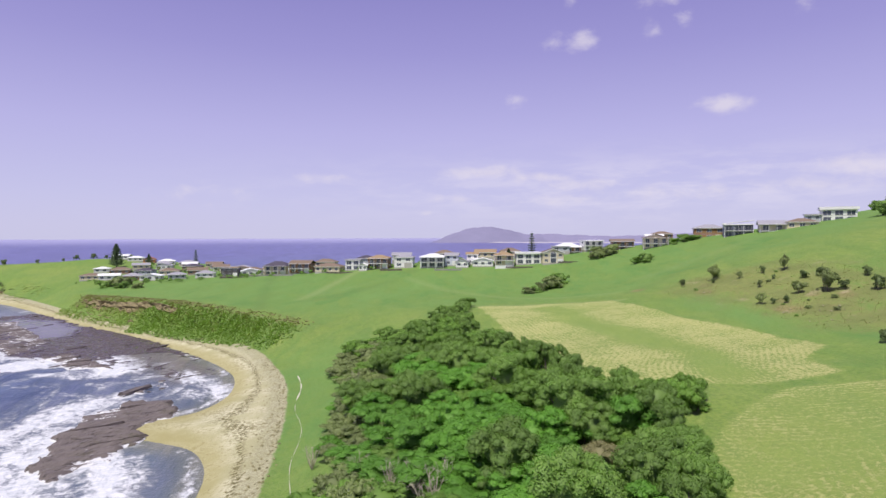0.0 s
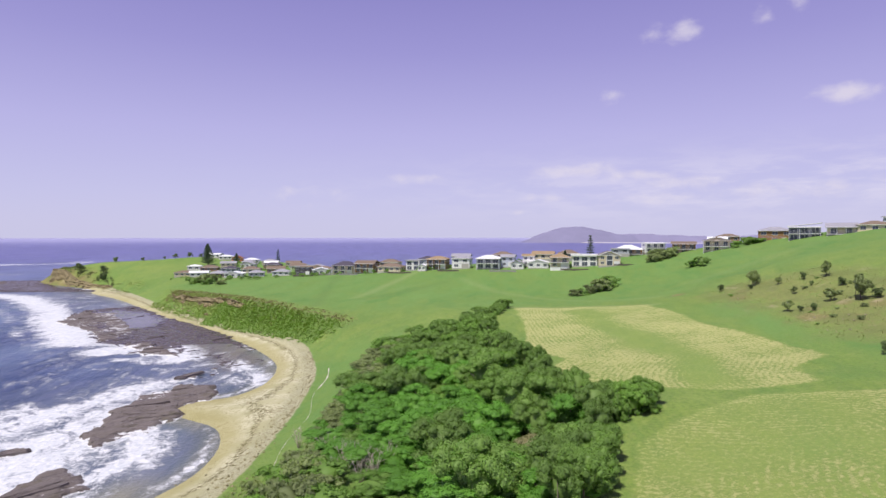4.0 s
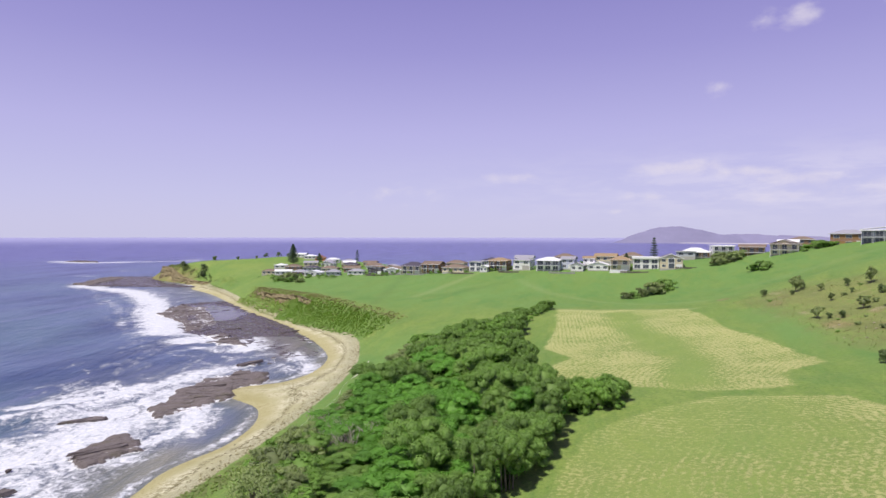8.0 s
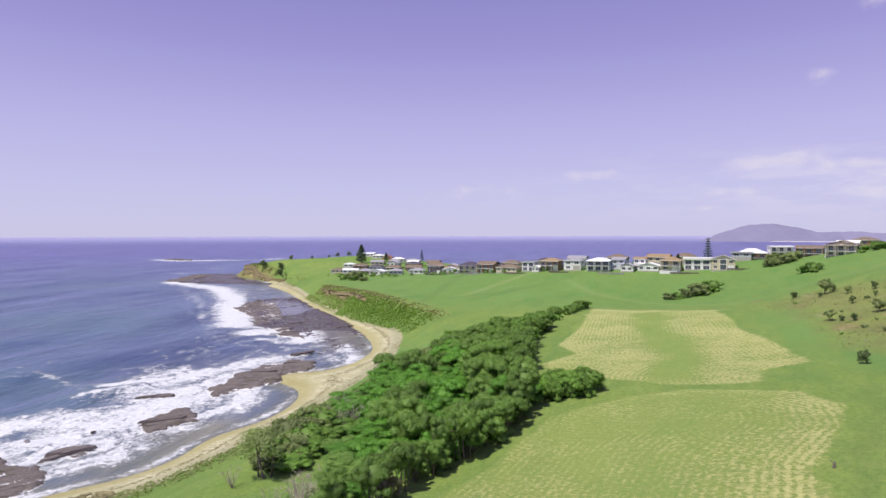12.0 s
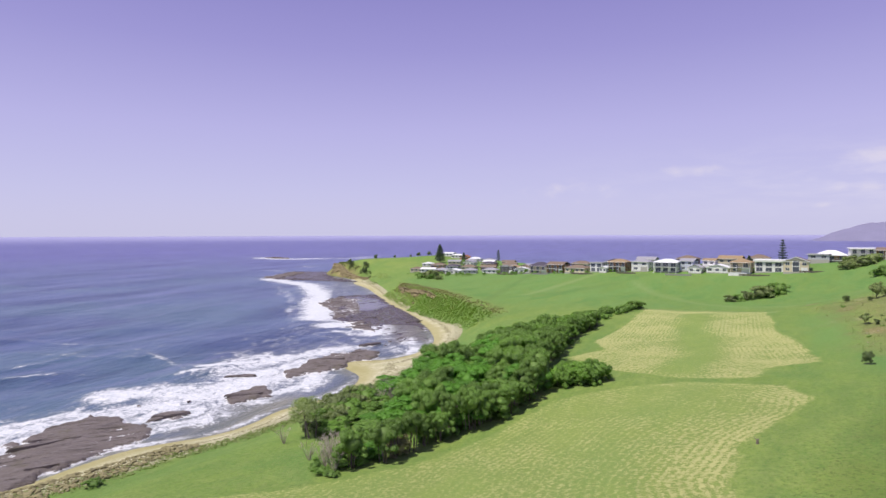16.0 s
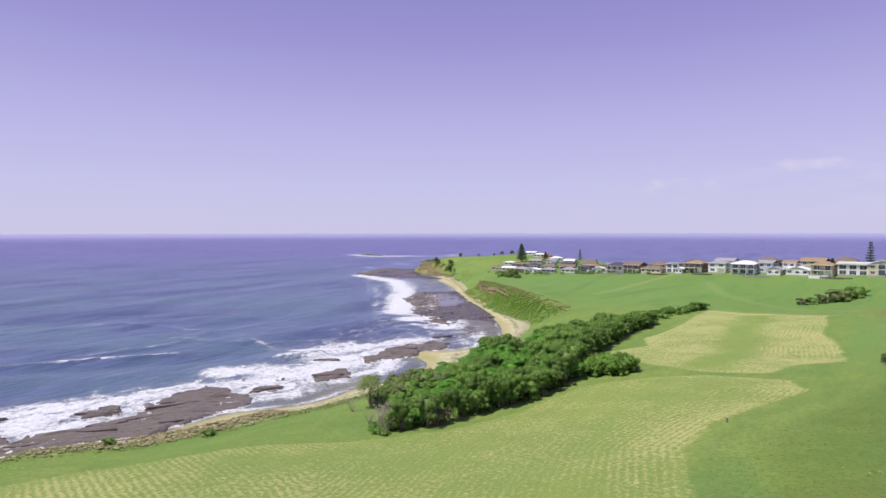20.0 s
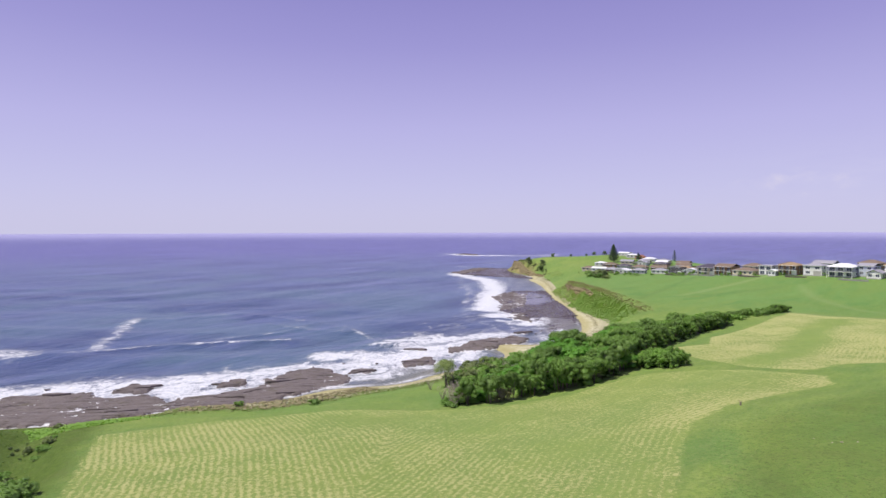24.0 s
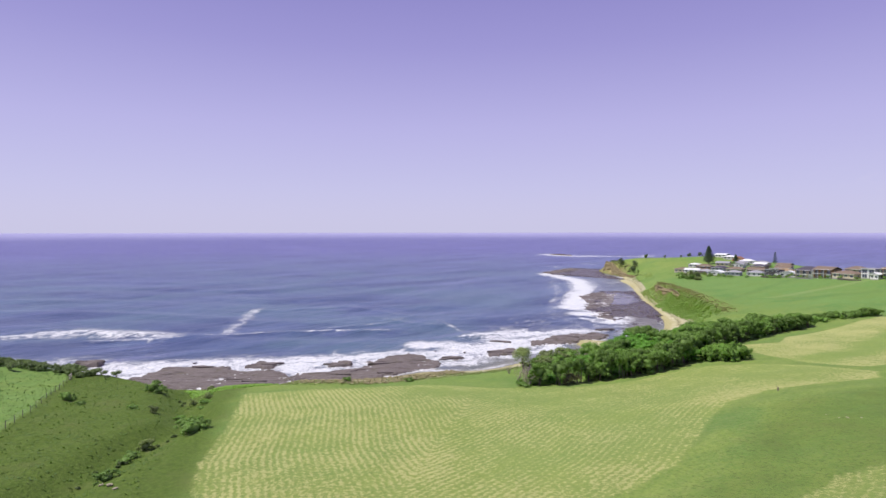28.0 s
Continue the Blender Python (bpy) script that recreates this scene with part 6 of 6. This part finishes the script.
for i, (x, y, w, s, roof, wall, cover, rise) in enumerate(VILLAGE + VILLAGE_BACK + VILLAGE_INFILL):
    label = f"{SAY[wall]} {'two' if s == 2 else 'single'}-storey house with a {cover} {'hipped' if roof == 'hip' else 'sloping'} roof in the village"
    house(x, y, height_at(x, y) + 0.1, 14 + 9 * math.sin(i * 1.9), w, 8.5, s, roof, wall, cover, label, rise, i % 5 == 6, group="houses of the headland village")


# ---- far shore ----
def far_hill(name, line, back, material, label):
    """A long low ridge: bearing points with crest heights, sloping down in front and behind."""
    v, f = [], []
    rng = np.random.default_rng(9)
    for x, y, z in line:
        k = back / math.hypot(x, y)
        v += [(x * (1 - 0.35 * k), y * (1 - 0.35 * k), 0.0), (x * (1 - 0.12 * k), y * (1 - 0.12 * k), z * 0.55 + rng.uniform(-2, 2)), (x, y, z), (x * (1 + k), y * (1 + k), 0.0)]
    for i in range(len(line) - 1):
        for j in range(3):
            a = i * 4 + j
            f.append((a, a + 4, a + 5, a + 1))
    return tagged(new(name, mesh_of(name, v, f, material, True)), label, "hill", kind="structure")


# violet air haze is painted into the colours of far forest and low shore
HAZED_WOOD = surface("hazed_distant_forest", (0.215, 0.205, 0.305), 1.0, 0.35, 60.0, 0.0)
HAZED_SHORE = surface("hazed_low_shore", (0.235, 0.222, 0.330), 1.0, 0.25, 60.0, 0.0)
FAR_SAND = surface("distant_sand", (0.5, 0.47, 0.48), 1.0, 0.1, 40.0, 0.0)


def ridge(points, count):
    xs = [p[0] for p in points]
    ys, zs = [p[1] for p in points], [p[2] for p in points]
    out = []
    for x in np.linspace(xs[0], xs[-1], count):
        out.append((x, float(np.interp(x, xs, ys)), float(np.interp(x, xs, zs)) + 1.2 * math.sin(x / 17.0) + 0.8 * math.sin(x / 7.3)))
    return out


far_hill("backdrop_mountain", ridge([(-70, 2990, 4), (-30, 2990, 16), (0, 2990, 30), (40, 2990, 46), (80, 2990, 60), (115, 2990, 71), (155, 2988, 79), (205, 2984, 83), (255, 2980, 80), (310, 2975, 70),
    (360, 2970, 57), (420, 2960, 44), (480, 2950, 38), (560, 2940, 20), (600, 2940, 6)], 66), 500, HAZED_WOOD, "distant wooded mountain across the bay under haze")
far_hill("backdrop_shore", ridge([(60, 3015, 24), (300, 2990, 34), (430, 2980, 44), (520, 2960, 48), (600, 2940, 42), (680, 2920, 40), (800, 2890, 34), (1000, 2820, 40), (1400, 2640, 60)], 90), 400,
    HAZED_SHORE, "low distant wooded shore across the bay")
beach_geo = Geo()
far_line = [(120, 2870), (200, 2830), (350, 2740), (600, 2560), (900, 2360)]
beach_geo.put([p for x, y in far_line for p in ((x, y, 5.5), (x * 1.01, y * 1.008, 8.4))], [(2 * i, 2 * i + 2, 2 * i + 3, 2 * i + 1) for i in range(len(far_line) - 1)])
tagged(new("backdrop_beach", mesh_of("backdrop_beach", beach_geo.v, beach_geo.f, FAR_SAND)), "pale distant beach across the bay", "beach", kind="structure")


# ---- stones ----
def stone_mesh(name, seed, material, flat=0.6):
    rng = np.random.default_rng(seed)
    bm = bmesh.new()
    bmesh.ops.create_icosphere(bm, subdivisions=1, radius=0.5)
    for v in bm.verts:
        v.co = Vector(v.co) * rng.uniform(0.75, 1.2)
        v.co.z *= flat
    me = bpy.data.meshes.new(name)
    bm.to_mesh(me)
    bm.free()
    me.materials.append(material)
    return me


def stones(name, spots, kinds, label, group, category="boulder"):
    for i, (x, y, s) in enumerate(spots):
        ob = tagged(new(name, kinds[i % len(kinds)]), label, category, group)
        ob.matrix_basis = pose(x, y, max(height_at(x, y), 0.0) + 0.12 * s, 7 * math.sin(i), 6 * math.cos(i * 1.3), 47 * i) @ Matrix.Diagonal((s, s * 0.8, s * 0.75, 1))


boulder_kinds = [stone_mesh("boulder", 40 + i, BOULDER) for i in range(6)]
pale_kinds = [stone_mesh("stone", 50 + i, PALE_STONE, 0.5) for i in range(3)]
dark_kinds = [stone_mesh("rock", 60 + i, ROCK, 0.5) for i in range(4)]
rng_stone = np.random.default_rng(17)
# storm ridge of boulders, widest where the beach is all stones
RIDGE_Y, RIDGE_OUT, RIDGE_IN = [-10, -2, 4, 10, 18, 25, 33], [-40, -38.5, -35, -31.5, -30, -27.5, -25.5], [-31, -27, -22.8, -20.5, -21, -21.5, -21.5]


def ridge_spots(count, lo, hi):
    out = []
    for y in rng_stone.uniform(-10, 33, count):
        k = rng_stone.beta(1.6, 1.1)
        x = np.interp(y, RIDGE_Y, RIDGE_OUT) * (1 - k) + np.interp(y, RIDGE_Y, RIDGE_IN) * k
        out.append((float(x), float(y), float(rng_stone.uniform(lo, hi))))
    return out


stones("boulder", ridge_spots(290, 0.6, 1.35), boulder_kinds, "weathered brown boulder in the storm ridge above the beach", "boulders along the beach")


def rubble(name, spots, seed, material, label):
    """Countless smaller stones, as one mesh."""
    rng = np.random.default_rng(seed)
    bm = bmesh.new()
    bmesh.ops.create_icosphere(bm, subdivisions=1, radius=0.5)
    ball = np.array([v.co[:] for v in bm.verts])
    tris = [[v.index for v in f.verts] for f in bm.faces]
    bm.free()
    heap = Geo()
    for x, y, s in spots:
        a = rng.uniform(0, 6.28)
        p = ball * rng.uniform(0.75, 1.2, (len(ball), 1)) * (s, s * 0.75, s * 0.5)
        p = np.column_stack([p[:, 0] * math.cos(a) - p[:, 1] * math.sin(a) + x, p[:, 0] * math.sin(a) + p[:, 1] * math.cos(a) + y, p[:, 2] + max(height_at(x, y), 0.0) + 0.1 * s])
        heap.put(p, tris)
    return tagged(new(name, mesh_of(name, heap.v, heap.f, material)), label, "stones", kind="stuff")


rubble("boulder_heap", ridge_spots(800, 0.3, 0.8), 71, BOULDER, "heap of smaller brown stones along the storm ridge")
beach_y = rng_stone.uniform(44, 150, 420)
rubble("beach_stones", [(float(np.interp(y, [p[1] for p in GRASS[::-1]], [p[0] for p in GRASS[::-1]]) - rng_stone.gamma(1.5, 1.3)), float(y), float(rng_stone.uniform(0.2, 0.5))) for y in beach_y],
    72, BOULDER, "small brown stones strewn along the upper beach")


def slab_geo(rng, x, y, z, long, wide, tall, a):
    ring = []
    for k in range(9):
        t = 2 * math.pi * k / 9
        r = rng.uniform(0.75, 1.15)
        u, w = long / 2 * math.cos(t) * r, wide / 2 * math.sin(t) * r
        ring.append((x + u * math.cos(a) - w * math.sin(a), y + u * math.sin(a) + w * math.cos(a), z + tall + rng.normal(0, 0.05)))
    low = [(p[0] * 0.95 + x * 0.05, p[1] * 0.95 + y * 0.05, z - 0.5) for p in ring]
    return Geo().put(ring + low, [tuple(range(9))] + [(k, k + 9, (k + 1) % 9 + 9, (k + 1) % 9) for k in range(9)])


def rock_ledge(line, count, seed):
    """Broken courses of brown rock that crop out along the brow of the bluff."""
    rng = np.random.default_rng(seed)
    root = tagged(new("rock_ledge"), "broken brown rock ledge cropping out of the grassy bluff", "rock ledge")
    ends = [math.hypot(b[0] - a[0], b[1] - a[1]) for a, b in zip(line, line[1:])]
    for i in range(count):
        d = sum(ends) * (i + rng.random()) / count
        for (a, b), e in zip(zip(line, line[1:]), ends):
            if d <= e:
                break
            d -= e
        turn = math.atan2(b[1] - a[1], b[0] - a[0])
        x, y = a[0] + (b[0] - a[0]) * d / e + rng.normal(0, 0.7), a[1] + (b[1] - a[1]) * d / e + rng.normal(0, 0.7)
        part("slab", slab_geo(rng, x, y, height_at(x, y), rng.uniform(3.0, 8.0), rng.uniform(0.6, 1.4), rng.uniform(0.05, 0.24), turn + rng.normal(0, 0.15)), CLIFF, root)


rock_ledge(LEDGE, 22, 81)
rock_ledge([(-160, 257), (-140, 237), (-120, 219), (-104, 206)], 10, 82)


def sea_cliff(line, seed, label, inland=5.0, dry=False):
    """A low layered cliff, its foot in the surf (or, dry, in the bank) and its brow under the turf."""
    rng = np.random.default_rng(seed)
    pts = []
    for (ax, ay), (bx, by) in zip(line, line[1:]):
        n = max(2, int(math.hypot(bx - ax, by - ay) / 1.3))
        nx, ny = (by - ay), -(bx - ax)
        m = math.hypot(nx, ny)
        pts += [(ax + (bx - ax) * i / n, ay + (by - ay) * i / n, nx / m, ny / m) for i in range(n)]
    v, f, rows = [], [], 11
    for i, (x, y, nx, ny) in enumerate(pts):
        jut = 1.6 * math.sin(i * 0.31) + 0.9 * math.sin(i * 0.83 + 1)
        fade = min(1.0, i / 6, (len(pts) - 1 - i) / 10)
        top = max(height_at(x + nx * inland, y + ny * inland), 2.0)
        top = top + 0.25 if not dry else top + 0.2 * fade - 0.9 * (1 - fade)
        foot = height_at(x - nx * 2.5, y - ny * 2.5) - 0.5 if dry else -0.6
        if not dry:
            top = foot + (top - foot) * (0.35 + 0.65 * fade)
        lean = 0.35 if dry else 1.0
        for j in range(rows):
            k = j / (rows - 2)
            out = lean * (jut * (1 - 0.5 * k) + (1 - k) * 2.2) + 0.25 * math.sin(j * 2.1 + 1.4 * math.sin(i * 0.2)) + rng.normal(0, 0.3)
            z = foot + (top - foot) * min(k, 1.0)
            if j == rows - 1:
                out, z = -4.0, top - 1.2
            v.append((x - nx * out, y - ny * out, z))
        if i:
            f += [((i - 1) * rows + j, (i - 1) * rows + j + 1, i * rows + j + 1, i * rows + j) for j in range(rows - 1)]
    tagged(new("sea_cliff", mesh_of("sea_cliff", v, f, CLIFF)), label, "cliff")


sea_cliff([(-240, 331), (-254, 337), (-266, 344), (-284, 354.5), (-306, 366), (-324, 376), (-334, 390)], 91, "low brown layered sea cliff round the headland")
sea_cliff([(-88, 199), (-108, 213.5), (-128, 230), (-150, 250)], 92, "ochre layered rock face along the shore bluff", 2.0, True)
line_y = rng_stone.uniform(44, 96, 40)
spots = [(float(np.interp(y, [44, 60, 80, 96], [-19.5, -19, -22, -26]) - abs(rng_stone.normal(0, 2.6))), float(y), float(rng_stone.uniform(0.25, 0.6))) for y in line_y]
stones("stone", spots, boulder_kinds, "small brown stone lying on the upper beach", "stones on the beach", "stone")
spots = [(-62 + 2 * math.sin(i), 126 + 2.2 * i - 8 * (i > 4), 1.0 + 0.5 * math.sin(i * 2)) for i in range(7)] + [(-54, 52, 1.4), (-46, 46, 1.2), (-69, -22, 2.0), (-80, -30, 1.6), (-60, 44, 1.2)]
stones("rock", spots, dark_kinds, "dark wet rock breaking the shallow water", "rocks in the shallows", "rock")
spots = [(73, 126, 0.5), (74.5, 125, 0.35), (78, 123, 0.6), (71, 116, 0.4), (77, 119, 0.5), (76, 121, 0.5), (67, 154, 0.5), (68, 153, 0.35), (71, 125, 0.4), (79, 118, 0.5), (80, 121, 0.6), (74, 114, 0.6),
    (77, 32, 0.42), (78.3, 32.7, 0.3), (76.2, 31.5, 0.25), (74, 32.5, 0.2), (37, -52.5, 1.1), (39, -52, 0.8), (35.5, -53.5, 0.7)]
stones("stone", spots, pale_kinds, "pale stone showing through the turf", "pale stones in the pasture", "stone")


# ---- fence of the southern paddock ----
FENCE_WOOD = surface("weathered_fence_wood", (0.24, 0.21, 0.17), 0.9, 0.4, 0.3, 0.4)
WIRE = surface("fence_wire", (0.22, 0.22, 0.22), 0.5, 0.1, 0.3, 0.0, 0.8)


def fence(points, every=3.0):
    root = tagged(new("fence"), "old post-and-wire fence across the grassy rise", "fence")
    stops = []
    for (ax, ay), (bx, by) in zip(points, points[1:]):
        n = max(1, int(math.hypot(bx - ax, by - ay) / every))
        stops += [(ax + (bx - ax) * i / n, ay + (by - ay) * i / n) for i in range(n)]
    stops.append(points[-1])
    tops = []
    for x, y in stops:
        z = height_at(x, y)
        part("post", Geo().tube([(x, y, z - 0.3), (x, y, z + 1.25)], [0.06, 0.05], 6), FENCE_WOOD, root)
        tops.append((x, y, z))
    for h in (0.4, 0.75, 1.1):
        part("wire", Geo().tube([(x, y, z + h) for x, y, z in tops], [0.012] * len(tops), 4), WIRE, root)
    return root


fence([(-37, -60.5), (-22, -63), (-8, -65), (6, -68), (26, -72)])


def paddock_gate(x, y, turn):
    root = tagged(new("farm_gate"), "pale weathered timber farm gate at the end of the fence", "gate")
    for k in (0.0, 2.4):
        part("post", Geo().tube([(k, 0, -0.4), (k, 0, 1.35)], [0.11, 0.09], 7), FENCE_WOOD, root)
    for z in (0.3, 0.62, 0.94, 1.2):
        part("rail", Geo().box(0.08, -0.03, z, 2.32, 0.03, z + 0.1), GATE_WOOD, root)
    part("brace", Geo().put([(0.1, -0.05, 0.3), (0.22, -0.05, 0.3), (2.3, -0.05, 1.3), (2.18, -0.05, 1.3), (0.1, -0.032, 0.3), (0.22, -0.032, 0.3), (2.3, -0.032, 1.3), (2.18, -0.032, 1.3)],
        [(0, 1, 2, 3), (7, 6, 5, 4), (0, 4, 5, 1), (1, 5, 6, 2), (2, 6, 7, 3), (3, 7, 4, 0)]), GATE_WOOD, root)
    root.matrix_basis = placed(x, y, turn)


GATE_WOOD = surface("pale_gate_wood", (0.48, 0.44, 0.36), 0.85, 0.3, 0.3, 0.3)
paddock_gate(-39.8, -60.4, -10)


def stump(x, y):
    root = tagged(new("tree_stump"), "short dark broken stump in the pasture", "stump")
    part("stem", Geo().tube([(0, 0, -0.2), (0.03, 0, 0.35), (0.1, 0.02, 0.6)], [0.16, 0.12, 0.07], 8), BARK, root)
    part("snag", Geo().tube([(0.03, 0, 0.3), (-0.35, 0.1, 0.75)], [0.07, 0.02], 6), BARK, root)
    root.matrix_basis = placed(x, y)


stump(59.5, 45)


# ---- pale foot track by the bay ----
def track(points, wide):
    v, f = [], []
    for i, (x, y) in enumerate(points):
        a, b = points[max(i - 1, 0)], points[min(i + 1, len(points) - 1)]
        d = Vector((b[0] - a[0], b[1] - a[1])).normalized()
        w = wide * (0.7 + 0.4 * math.sin(i * 1.3))
        for s in (-1, 1):
            px, py = x - d.y * s * w, y + d.x * s * w
            v.append((px, py, height_at(px, py) + 0.06))
        if i:
            f.append((2 * i - 2, 2 * i, 2 * i + 1, 2 * i - 1))
    return tagged(new("footpath", mesh_of("footpath", v, f, surface("pale_shell_grit", (0.62, 0.58, 0.47), 0.95, 0.3, 0.5, 0.4))), "worn pale sandy footpath through the grass", "path", kind="structure")


track([(float(np.interp(y, [71, 85, 93, 103, 115, 130], [-18.4, -20.8, -22.6, -25.2, -27.8, -31.5])) + 0.5 * math.sin(y * 0.22), float(y)) for y in np.arange(130, 109, -1.5)], 0.12)
track([(float(np.interp(y, [60, 71, 85, 93, 103, 115], [-16.4, -18.4, -20.8, -22.6, -25.2, -27.8])) + 0.5 * math.sin(y * 0.22), float(y)) for y in np.arange(108, 66, -1.5)], 0.035)
